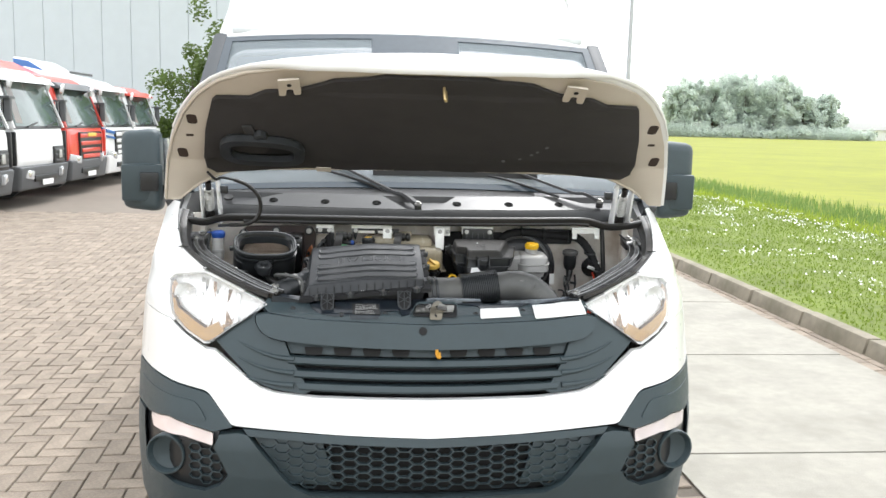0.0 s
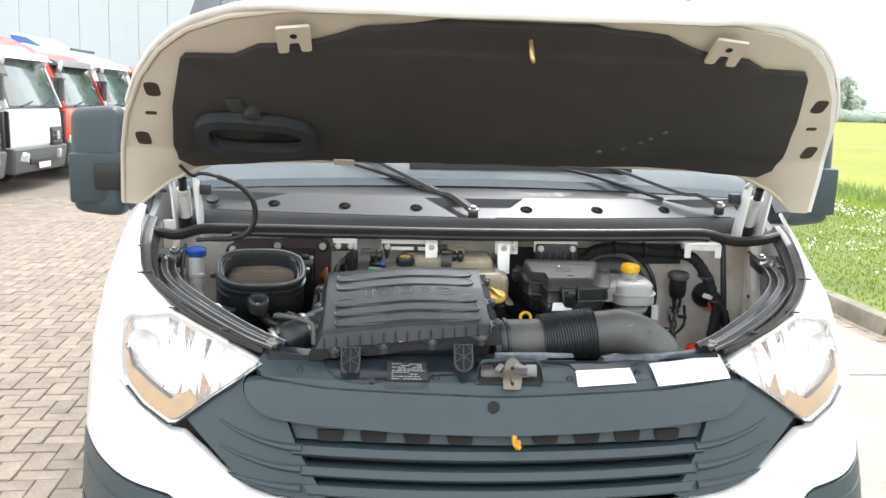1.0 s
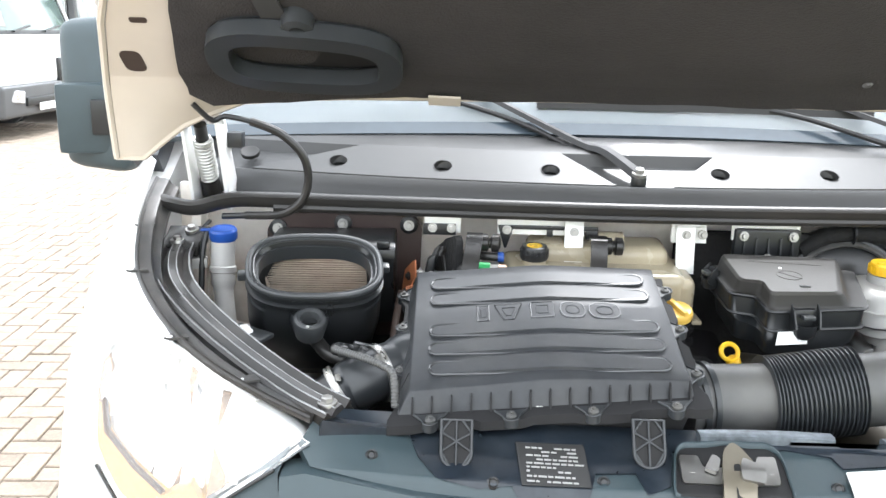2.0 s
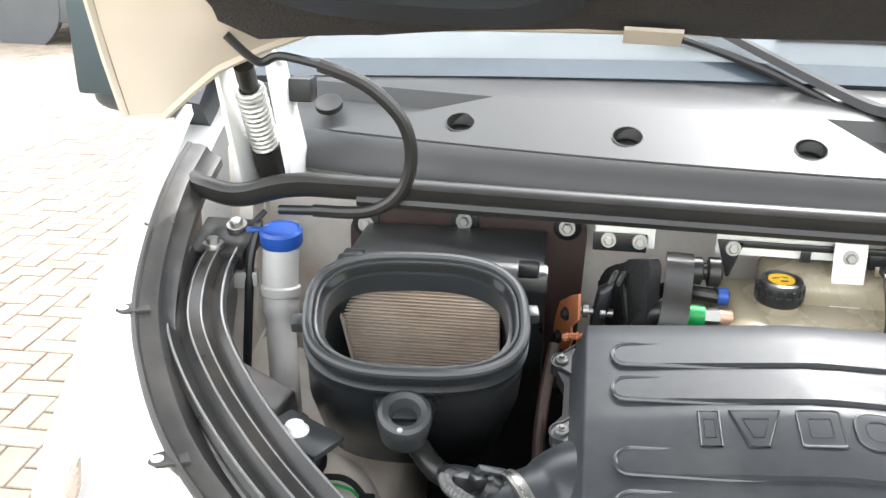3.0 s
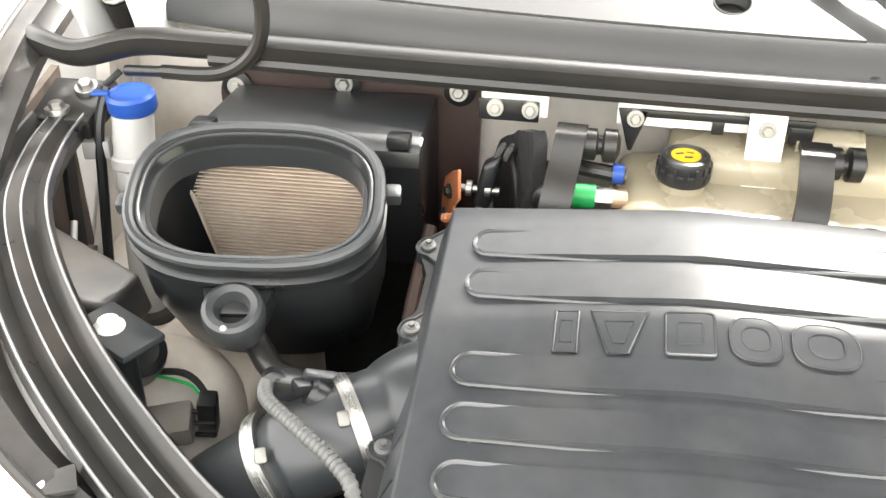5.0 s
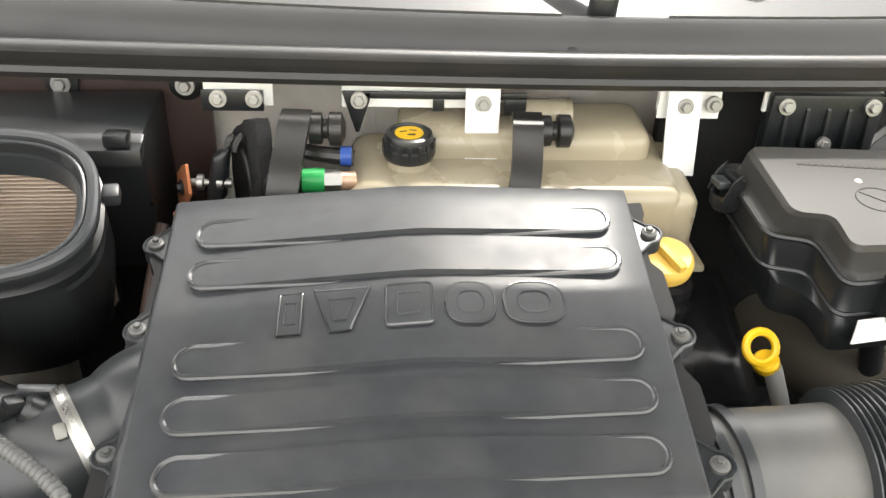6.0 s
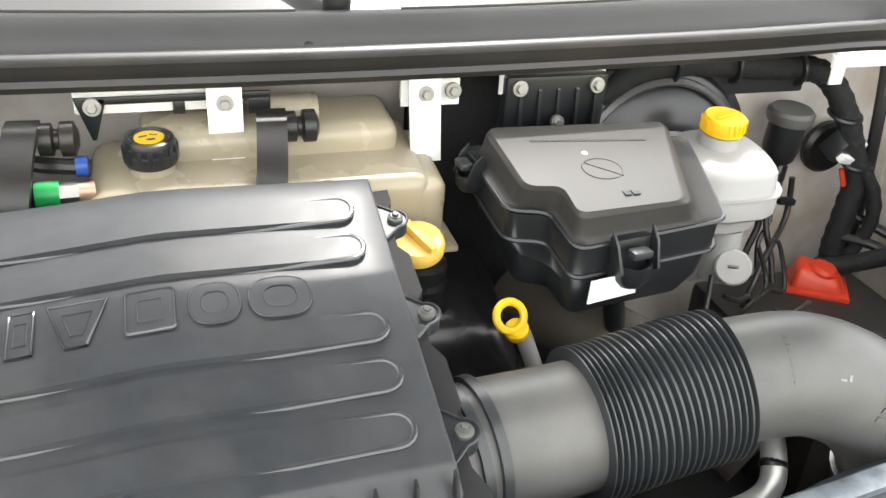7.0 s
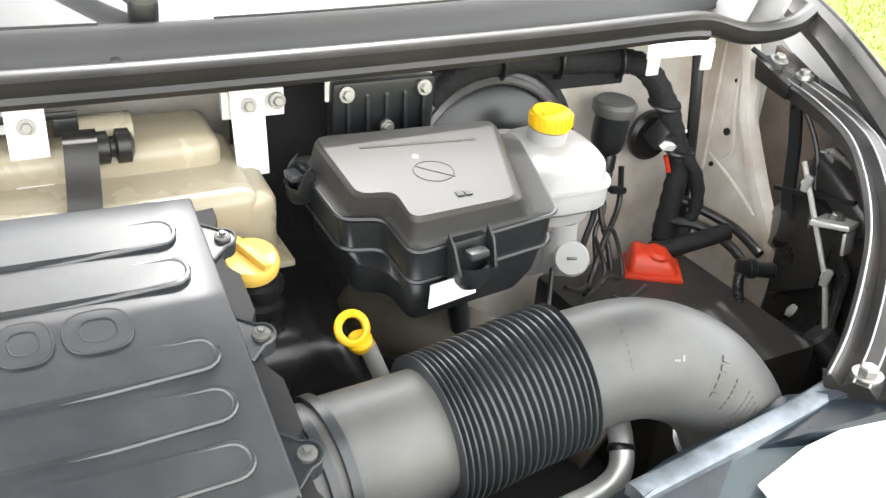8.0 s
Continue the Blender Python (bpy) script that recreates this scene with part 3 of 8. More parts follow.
part("hook_slot", skin(B(), rounded([(0.016, 1.026), (0.018, 1.046), (0.027, 1.046), (0.024, 1.024)], 0.003), 0.0215, 0.002), DARK, hook)
part("latch_pawl", skin(B(), rounded([(0.024, 1.036), (0.030, 1.050), (0.058, 1.042), (0.056, 1.034)], 0.004), 0.026, 0.006), STEEL, latch)
part("latch_pawl", skin(B(), rounded([(-0.020, 1.044), (-0.006, 1.056), (0.004, 1.052), (-0.004, 1.040)], 0.004), 0.018, 0.006), STEEL, latch)
for x in (-0.037, 0.068):
    part("latch_bolt", bolt(B(), on_lock(x, 1.048, 0.013), LOCKN, 0.0075), STEEL, latch)

# above z = 1.03 the slam panel becomes a nearly level deck, fitted to the camera's view
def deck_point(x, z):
    """Lay the upright panel back onto the deck, fitted to the camera's sightline: above the bend it runs 2.4 times as
    far back as it was high and widens slightly.
    """
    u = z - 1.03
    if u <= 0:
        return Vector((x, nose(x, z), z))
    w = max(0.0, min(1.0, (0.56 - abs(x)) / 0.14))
    view_fit = Vector((x + (x + 0.335) * 0.94 * u, nose(x, 1.03) + 2.43 * u, 1.03 + 2.43 * DECK_SLOPE * u))
    return Vector((x, nose(x, z), z)).lerp(view_fit, w)


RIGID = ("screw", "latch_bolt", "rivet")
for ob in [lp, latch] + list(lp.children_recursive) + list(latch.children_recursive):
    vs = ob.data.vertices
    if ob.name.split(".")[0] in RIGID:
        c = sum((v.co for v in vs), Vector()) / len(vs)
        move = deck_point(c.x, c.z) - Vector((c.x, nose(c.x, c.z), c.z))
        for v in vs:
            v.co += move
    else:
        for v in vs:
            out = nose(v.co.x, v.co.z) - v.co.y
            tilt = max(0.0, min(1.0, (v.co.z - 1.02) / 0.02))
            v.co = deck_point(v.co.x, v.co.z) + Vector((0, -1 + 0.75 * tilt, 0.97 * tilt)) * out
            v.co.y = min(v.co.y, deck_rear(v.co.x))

FLANGEM = mat("bare_steel_flange", (0.20, 0.225, 0.25), 0.38, metal=0.55, var=0.6, scale=70, dirt=0.6, dirt_color=(0.05, 0.06, 0.075), spec=0.35)
for pts in ([(-0.005, 2.772, 1.066), (0.06, 2.774, 1.067), (0.13, 2.776, 1.066), (0.188, 2.776, 1.064)], [(0.262, 2.776, 1.058), (0.36, 2.788, 1.060), (0.46, 2.799, 1.064), (0.535, 2.808, 1.072)]):
    part("steel_flange", sweep(B(), spline(pts, 6), [(-0.011, -0.012), (0.011, -0.012), (0.011, 0.0), (0.006, 0.0025), (-0.008, 0.0025), (-0.011, 0.0)], up=(0, 0, 1)), FLANGEM, van, "scuffed bare steel flange")

# headlamps
BROWNREF = mat("brown_lamp_tint", (0.30, 0.20, 0.13), 0.25, metal=0.7, var=0.3, scale=60)
LAMP = [(-0.555, 1.052), (-0.66, 0.985), (-0.745, 0.924), (-0.765, 0.922), (-0.83, 0.957), (-0.895, 0.998), (-0.914, 1.045), (-0.926, 1.098), (-0.90, 1.124), (-0.79, 1.142), (-0.72, 1.118), (-0.64, 1.085)]
for s in (1, -1):
    def m_(pts):
        return pts if s > 0 else mirror(pts)
    hl = part("headlamp", skin(B(), m_(LAMP), -0.06, 0.02), mat("lamp_housing", (0.62, 0.61, 0.58), 0.4), van, "clear headlamp with chrome reflector and amber strip")
    lens = part("lens", skin(B(), m_(LAMP), 0.0030, 0.003, 0.025), LENS, hl, "clear lens")
    lens.visible_shadow = False
    part("lens_seal", sweep(B(), [Vector((x, nose(x, z) - 0.005, z)) for x, z in m_(LAMP[:5])], circle(0.0016, 6)), T_GREY, hl)
    AMB = [(-0.70, 0.962), (-0.745, 0.932), (-0.765, 0.930), (-0.83, 0.965), (-0.880, 1.005), (-0.899, 1.050), (-0.886, 1.056), (-0.866, 1.026), (-0.808, 0.996), (-0.760, 0.970), (-0.722, 0.990)]
    part("amber_strip", skin(B(), m_(AMB), -0.005, 0.02, 0.02), AMBER, hl)
    part("side_marker", skin(B(), m_([(-0.886, 1.052), (-0.903, 1.050), (-0.914, 1.090), (-0.902, 1.104), (-0.888, 1.092)]), -0.003, 0.008, 0.02), BROWNREF, hl, "brown wedge in the lamp's outer corner")
    part("dark_trim", sweep(B(), [Vector((x, nose(x, z) + 0.006, z)) for x, z in m_([(-0.896, 1.060), (-0.884, 1.052), (-0.864, 1.029), (-0.808, 0.999), (-0.762, 0.973)])], circle(0.0050, 6)), mat("dark_lamp_trim", (0.075, 0.045, 0.028), 0.35, var=0.3, scale=80), hl)
    part("lower_seal", sweep(B(), [Vector((x, nose(x, z) - 0.005, z)) for x, z in m_([(-0.60, 1.023), (-0.66, 0.985), (-0.745, 0.924), (-0.765, 0.922), (-0.83, 0.957), (-0.875, 0.986)])], circle(0.0026, 6)), RUBBER, hl)
    # white strip added to cover the dark gap beside the lens
    part("lamp_border", sweep(B(), [Vector((x, nose(x, z) - 0.0005, z)) for x, z in m_([(-0.875, 0.985), (-0.895, 0.997), (-0.915, 1.045), (-0.927, 1.098), (-0.901, 1.125), (-0.85, 1.134), (-0.79, 1.143), (-0.72, 1.119), (-0.64, 1.086)])], circle(0.0060, 8)), WHITE, hl, "white filler over the gap at the lamp's edge")
    # white wall added to hide the rest of that gap
    bm = B()
    ring_ = [(bm.verts.new((x, nose(x, z) - 0.0015, z)), bm.verts.new((x * 0.985, nose(x, z) + 0.050, z * 0.998))) for x, z in m_(LAMP)]
    for (a, b), (c, e) in zip(ring_, ring_[1:] + ring_[:1]):
        bm.faces.new((a, b, e, c))
    part("lamp_wall", bm, WHITE, hl, "white wall added inside the lamp's edge").modifiers.new("thick", "SOLIDIFY").thickness = 0.003
    cx_, cz_ = -0.765, 1.045
    REF = [(cx_ + (x - cx_) * 0.995, cz_ + (z - cz_) * 0.99) for x, z in LAMP]
    part("reflector_panel", skin(B(), m_(REF), -0.035, 0.01), mat("lamp_silver", (0.86, 0.85, 0.83), 0.25, metal=0.2, var=0.05, scale=40), hl)
    for k in range(7):
        xa, xb = -0.655 - 0.022 * k, -0.677 - 0.022 * k
        lo_, hi_ = 0.992 - 0.012 * min(k, 5), 1.072 + 0.008 * k
        bm = B()
        fa_ = (0.030, 0.012) if k % 2 else (0.012, 0.030)
        q = [Vector((x * s, nose(x, z) + dy, z)) for x, z, dy in ((xa, lo_, fa_[0]), (xb, lo_ - 0.008, fa_[1]), (xb, hi_ + 0.006, fa_[1] + 0.012), (xa, hi_, fa_[0] + 0.012))]
        hexa(bm, [p + Vector((0, 0.004, 0)) for p in q], q)
        # two facets are brown, an amber reflection painted into the chrome
        part("reflector_facet", bm, BROWNREF if k in (1, 4) else CHROME, hl, smooth=0)
    for x, z, r in ((-0.848, 1.066, 0.040),):
        o = Vector((x * s, nose(x, z) + 0.035, z))
        part("reflector", lathe(B(), o, (-0.25 * s, -1, 0.1), [(r, 0.02), (r * 0.96, 0.018), (r * 0.85, 0.0), (r * 0.5, -0.02), (r * 0.2, -0.026), (r * 0.15, 0.0), (0, 0.004)], 28, cap=False), CHROME, hl)

# wing rim around the bay: black gutter with tabs, ribbed rail, seal
RIM3 = [(-0.55, 2.770, 1.082), (-0.61, 2.788, 1.102), (-0.692, 2.826, 1.130), (-0.768, 2.888, 1.158), (-0.832, 2.973, 1.182), (-0.880, 3.06, 1.206), (-0.908, 3.15, 1.242), (-0.925, 3.25, 1.285), (-0.93, 3.33, 1.315)]
for s in (1, -1):
    def m3(p):
        return [(x * s, y, z) for x, y, z in p]
    gut = part("wing_gutter", sweep(B(), spline(m3(RIM3), 6), [(-0.020, -0.008), (0.020, -0.030), (0.020, -0.018), (0.008, -0.010), (0.004, 0.0), (-0.004, 0.003), (-0.020, 0.003)] if s > 0 else
                              [(0.020, -0.008), (0.020, 0.003), (0.004, 0.003), (-0.004, 0.0), (-0.008, -0.010), (-0.020, -0.018), (-0.020, -0.030)], up=(0, 0, 1)), GUTTER, van, "dirty black plastic wing gutter")
    rim_ = spline(m3(RIM3), 6)
    edge_ = []
    for i, p in enumerate(rim_):
        d = (rim_[min(i + 1, len(rim_) - 1)] - rim_[max(i - 1, 0)]).normalized().cross(Vector((0, 0, 1))).normalized()
        edge_.append(p + d * (0.0195 if d.dot(p - Vector((0, 3.1, p.z))) > 0 else -0.0195) + Vector((0, 0, 0.002)))
    part("gutter_bead", sweep(B(), edge_, circle(0.0042, 8)), RUBBER, gut, "black rubber edge bead")
    for p in ((-0.903, 3.046, 1.197), (-0.782, 2.862, 1.146), (-0.935, 3.185, 1.245), (-0.66, 2.795, 1.108)):
        bm = B()
        p = Vector((p[0] * s, p[1], p[2] + 0.009))
        d = Vector((-0.8 * s, -0.5, 0)).normalized()
        q = p - d * 0.006
        flat_mesh(bm, [(-0.014, -0.016), (0.014, -0.016), (0.010, 0.012), (0.0, 0.018), (-0.010, 0.012)], 0, lambda a, b, h: q + d * b + Vector((-d.y, d.x, 0)) * a + Vector((0, 0, h)), 0.003)
        t = part("clip_tab", bm, GUTTER, gut)
        part("tab_hole", lathe(B(), p + d * 0.004 + Vector((0, 0, 0.003)), (0, 0, 1), [(0.0055, 0), (0.0055, 0.001)], 12), WHITE, t)
    RAIL = [(-0.885, 3.235, 1.205), (-0.872, 3.16, 1.196), (-0.840, 3.07, 1.183), (-0.785, 2.99, 1.164), (-0.715, 2.915, 1.142), (-0.645, 2.858, 1.118), (-0.575, 2.81, 1.096), (-0.52, 2.78, 1.083)]
    rail = part("wing_rail", sweep(B(), spline(m3(RAIL), 8), [(-0.034, 0.0), (-0.028, 0.006), (-0.017, -0.004), (-0.007, 0.006), (0.007, 0.006), (0.016, -0.004), (0.027, 0.006), (0.034, 0.0), (0.028, -0.02), (-0.028, -0.02)], up=(0, 0, 1)), RAILM, van, "ribbed dark steel wing rail")
    for dx in (-0.029, -0.007, 0.007, 0.029):
        bm = B()
        pts = spline(m3(RAIL), 8)
        out = []
        for i, p in enumerate(pts):
            d = (pts[min(i + 1, len(pts) - 1)] - pts[max(i - 1, 0)]).normalized()
            out.append(p + d.cross(Vector((0, 0, 1))).normalized() * dx + Vector((0, 0, 0.0055)))
        sweep(bm, out, circle(0.0016 if abs(dx) > 0.01 else 0.0013, 6))
        part("rail_rib", bm, SILVER, rail)
    part("rail_bolt", bolt(B(), (-0.537 * s, 2.788, 1.090), (0, 0, 1), 0.011), STEEL, rail)
    part("rail_bolt", bolt(B(), (-0.886 * s, 3.236, 1.214), (0, 0, 1), 0.010), STEEL, rail)
    part("rail_end_plate", hexa(B(), [(-0.915 * s, 3.225, 1.185), (-0.845 * s, 3.225, 1.185), (-0.840 * s, 3.285, 1.20), (-0.915 * s, 3.285, 1.20)], [(-0.915 * s, 3.225, 1.207), (-0.845 * s, 3.225, 1.207), (-0.838 * s, 3.290, 1.232), (-0.915 * s, 3.290, 1.232)], 0.003), RAILM, rail)
    part("rail_bolt", bolt(B(), (-0.868 * s, 3.272, 1.228), (0, -0.3, 1), 0.010), STEEL, rail)

# cowl, windscreen, cab
def cowl_y(x):
    return 3.285 + 0.11 * (x / 0.8) ** 2


def loft_x(bm, profile, xs, yfun):
    """Carry a (dy, z) profile across the van."""
    prev = None
    for x in xs:
        ring = [bm.verts.new((x, yfun(x) + dy, z)) for dy, z in profile]
        if prev:
            for i in range(len(profile)):
                j = (i + 1) % len(profile)
                bm.faces.new((prev[i], prev[j], ring[j], ring[i]))
        else:
            bm.faces.new(ring[::-1])
        prev = ring
    bm.faces.new(prev)
    return bm


CN = Vector((0, -0.46, 0.89))
cowl = part("cowl", loft_x(B(), [(-0.045, 1.288), (-0.043, 1.302), (-0.026, 1.331), (-0.022, 1.3345), (-0.015, 1.3345), (-0.010, 1.322), (0.070, 1.358), (0.078, 1.3815), (0.086, 1.384), (0.16, 1.405), (0.2, 1.40), (0.2, 1.26)], list(np.linspace(-0.86, 0.86, 33)), cowl_y), COWL, van, "grey plastic windscreen cowl")
# the holes' shade is put into a colour darker than the cowl
CUP = mat("cowl_hole_shade", (0.012, 0.012, 0.012), 0.6)


def cowl_top(x, v, d):
    """The raised panels' top: v runs from the front edge, 0, to the back, 1."""
    return Vector((x, cowl_y(x) - 0.018 + 0.094 * v, 1.337 + 0.047 * v - d))


for xa, xb, hs in ((-0.72, -0.055, (-0.595, -0.385, -0.176)), (0.055, 0.76, (0.152, 0.37, 0.589))):
    s_ = 1 if xa < 0 else -1
    out = [(xa - 0.05, 0.0), (xb, 0.0), (xb - 0.10, 1.0), (xa + 0.17, 1.0)] if s_ > 0 else [(xa, 0.0), (xb + 0.05, 0.0), (xb - 0.17, 1.0), (xa + 0.10, 1.0)]
    holes = [[(h + 0.0185 * math.cos(a), 0.40 + 0.0185 / 0.105 * math.sin(a)) for a in (2 * math.pi * k / 20 for k in range(20))] for h in hs]
    rp = part("raised_panel", flat_mesh(B(), out, 0.06, cowl_top, 0.014, holes), COWL, cowl, smooth=25)
    for h in hs:
        o = cowl_top(h, 0.40, 0.0)
        part("cowl_hole", lathe(B(), o, CN, [(0.0192, 0.0008), (0.0178, 0.0008), (0.0165, -0.008), (0.0155, -0.024), (0.0, -0.024)], 20, cap=False), CUP, rp)
part("cowl_hole", lathe(B(), Vector((-0.785, cowl_y(-0.785) + 0.03, 1.361)), CN, [(0.019, -0.006), (0.019, 0.002), (0.016, 0.002), (0.014, 0.0012), (0, 0.001)], 20, cap=False), CUP, cowl)
part("cowl_plug", lathe(B(), (-0.045, 3.247, 1.303), (0, -1, 0.2), [(0.007, -0.004), (0.007, 0.002), (0.004, 0.004), (0, 0.004)], 16), BLACK, cowl)
SEALP = [(-0.935, 3.285, 1.282), (-0.90, 3.262, 1.279), (-0.853, 3.25, 1.276), (-0.787, 3.252, 1.292), (-0.70, 3.245, 1.296), (-0.4, 3.228, 1.297), (0, 3.222, 1.296), (0.4, 3.228, 1.299), (0.62, 3.24, 1.302), (0.69, 3.248, 1.298), (0.77, 3.25, 1.279), (0.85, 3.255, 1.281), (0.92, 3.285, 1.29)]
part("bay_seal", sweep(B(), spline(SEALP, 10), [(0.014 * math.cos(a) * (1.0 if math.sin(a) > 0 else 0.8), 0.015 * math.sin(a)) for a in (2 * math.pi * i / 14 for i in range(14))], up=(0, 0, 1)), RUBBER, van, "black rubber bonnet seal")
part("seal_lip", sweep(B(), [Vector((p.x, p.y - 0.006, p.z - 0.013)) for p in spline(SEALP[4:-3], 10)], circle(0.008, 8)), RUBBER, van)

WS = lambda u, v: Vector((u * (0.99 - 0.06 * v), 3.455 + 0.06 * u * u + 0.80 * v, 1.405 - 0.035 * u * u + 0.708 * v))
bm = B()
grid = [[bm.verts.new(WS(-1 + i / 8, j / 6)) for i in range(17)] for j in range(7)]
for j in range(6):
    for i in range(16):
        bm.faces.new((grid[j][i], grid[j][i + 1], grid[j + 1][i + 1], grid[j + 1][i]))
ws = part("windscreen", bm, SCREEN, van, "raked windscreen glass")
ws.modifiers.new("thick", "SOLIDIFY").thickness = 0.005
ws.visible_shadow = False
bm = B()
loft = []
for u0, u1, v0, v1 in ((-1, -0.95, 0, 1), (0.95, 1, 0, 1), (-0.95, 0.95, 0.965, 1), (-0.93, 0.93, 0, 0.03), (-0.21, 0.25, 0.86, 0.965)):
    q = [WS(u0, v0), WS(u1, v0), WS(u1, v1), WS(u0, v1)]
    up = Vector((0, -0.006, 0.006))
    if abs(u1 - u0) > 0.3:
        for k in range(10):
            a, b = u0 + (u1 - u0) * k / 10, u0 + (u1 - u0) * (k + 1) / 10
            w = [WS(a, v0), WS(b, v0), WS(b, v1), WS(a, v1)]
            hexa(bm, [p - up for p in w], [p + up for p in w])
    else:
        hexa(bm, [p - up for p in q], [p + up for p in q])
part("ceramic_border", bm, CERAMIC, ws)
for s in (1, -1):
    bm = B()
    sweep(bm, [WS(s * 1.01, -0.05) + Vector((s * 0.02, 0, 0)), WS(s * 1.01, 0.5) + Vector((s * 0.02, 0, 0)), WS(s * 1.0, 1.02) + Vector((s * 0.02, 0, 0))], [(-0.026, -0.05), (0.026, -0.05), (0.03, 0.010), (0.0, 0.016), (-0.03, 0.010)])
    part("pillar", bm, mat("pillar_grey", (0.035, 0.040, 0.046), 0.35, coat=0.3), van, "dark grey windscreen pillar")

# cab and cargo body
SIDE = [(3.01, 0.30), (3.42, 0.30), (3.45, 0.45), (3.55, 0.62), (3.70, 0.70), (3.90, 0.70), (4.05, 0.62), (4.15, 0.45), (4.18, 0.30), (6.75, 0.30), (6.78, 0.45), (6.9, 0.62), (7.05, 0.70), (7.25, 0.70), (7.4, 0.62), (7.5, 0.45), (7.53, 0.30), (8.3, 0.32), (8.35, 0.5), (8.35, 2.55),
        (8.2, 2.62), (5.0, 2.62), (4.6, 2.40), (4.42, 2.14), (3.72, 1.44), (3.56, 1.335), (3.42, 1.25), (3.33, 1.197), (3.23, 1.144), (3.15, 1.06), (3.09, 0.98), (3.03, 0.80), (2.97, 0.60), (2.97, 0.50)]
for s in (1, -1):
    side = part("body_side", flat_mesh(B(), SIDE, 0, lambda y, z, d: Vector((s * (1.045 - d - 0.10 * max(0, z - 1.2) / 0.95), y + (0.0), z)), 0.06), WHITE, van, "white painted body side", smooth=20)
    part("door_window", flat_mesh(B(), [(3.95, 1.45), (4.95, 1.45), (4.95, 2.05), (4.45, 2.05)], 0, lambda y, z, d: Vector((s * (1.053 - d - 0.10 * max(0, z - 1.2) / 0.95), y, z)), 0.004), T_GLASS, side)
    for y in (3.80, 5.02):
        part("door_seam", flat_mesh(B(), [(y, 0.5), (y + 0.008, 0.5), (y + 0.008, 1.4), (y, 1.4)], 0, lambda y, z, d: Vector((s * (1.048 - d - 0.10 * max(0, z - 1.2) / 0.95), y, z)), 0.004), DARK, side)
    part("door_handle", box(B(), (s * 1.055, 4.85, 1.12), (0.03, 0.16, 0.035), bevel=0.01), CHARCOAL, side)
    for y in (3.80, 7.15):
        wh = part("wheel", lathe(B(), (s * 0.80, y, 0.36), (s, 0, 0), [(0.20, 0), (0.34, 0.0), (0.36, 0.03), (0.36, 0.19), (0.34, 0.22), (0.22, 0.22)], 36), TYRE, van, "black tyre")
        part("rim", lathe(B(), (s * 0.80, y, 0.36), (s, 0, 0), [(0.22, 0.215), (0.21, 0.19), (0.10, 0.17), (0.09, 0.2), (0, 0.2)], 28), RIM, wh)
bm = B()
RP = [(4.24, 2.08), (4.34, 2.175), (4.62, 2.42), (5.0, 2.63), (5.6, 2.70), (8.1, 2.70), (8.35, 2.58)]
prev = None
for y, z in RP:
    ring = []
    for i in range(13):
        k = i / 6 - 1
        ring.append(bm.verts.new((k * (0.965 if y < 4.5 else 0.91), y + (0.06 if y < 4.5 else 0) * k * k, z - 0.05 * k ** 4)))
    low = [bm.verts.new((v.co.x, v.co.y + 0.02, v.co.z - 0.05)) for v in (ring[-1], ring[0])]
    if prev:
        for i in range(12):
            bm.faces.new((prev[i], prev[i + 1], ring[i + 1], ring[i]))
    prev = ring
roof = part("roof", bm, WHITE, van, "white high roof", smooth=50)
roof.modifiers.new("thick", "SOLIDIFY").thickness = 0.03
part("roof_marker", lathe(B(), (-0.68, 4.62, 2.40), (-0.1, -0.8, 0.5), [(0.022, -0.03), (0.022, 0.02), (0.014, 0.035), (0, 0.036)], 16), BLACK, van)
part("rear_wall", box(B(), (0, 8.33, 1.45), (1.95, 0.05, 2.3), bevel=0.01), WHITE, van)
part("underbody", box(B(), (0, 5.9, 0.42), (1.9, 4.7, 0.16), bevel=0.02), DARK, van)
part("bulkhead", box(B(), (0, 5.35, 1.5), (1.85, 0.04, 2.1)), mat("cab_lining", (0.66, 0.68, 0.68), 0.8), van)
part("headliner", box(B(), (0, 4.85, 2.16), (1.8, 1.0, 0.03), (4, 0, 0), 0.01), bpy.data.materials["cab_lining"], van)
part("dashboard", loft_x(B(), [(0.26, 1.15), (0.26, 1.37), (0.45, 1.40), (0.75, 1.36), (0.8, 1.1)], list(np.linspace(-0.92, 0.92, 9)), lambda x: 3.33 + 0.06 * x * x), mat("dash_grey", (0.10, 0.105, 0.11), 0.6), van)
for x in (-0.5, 0.15, 0.58):
    st = part("cab_seat", box(B(), (x, 4.75, 1.35), (0.46, 0.14, 0.75), (-8, 0, 0), 0.05, 3), mat("seat_cloth", (0.10, 0.10, 0.11), 0.9), van)
    part("headrest", box(B(), (x, 4.84, 1.83), (0.26, 0.10, 0.18), (-8, 0, 0), 0.03, 3), bpy.data.materials["seat_cloth"], st)
    part("cushion", box(B(), (x, 4.48, 0.95), (0.46, 0.5, 0.14), bevel=0.04), bpy.data.materials["seat_cloth"], st)
part("cab_floor", box(B(), (0, 4.45, 0.55), (1.9, 1.9, 0.06)), DARK, van)

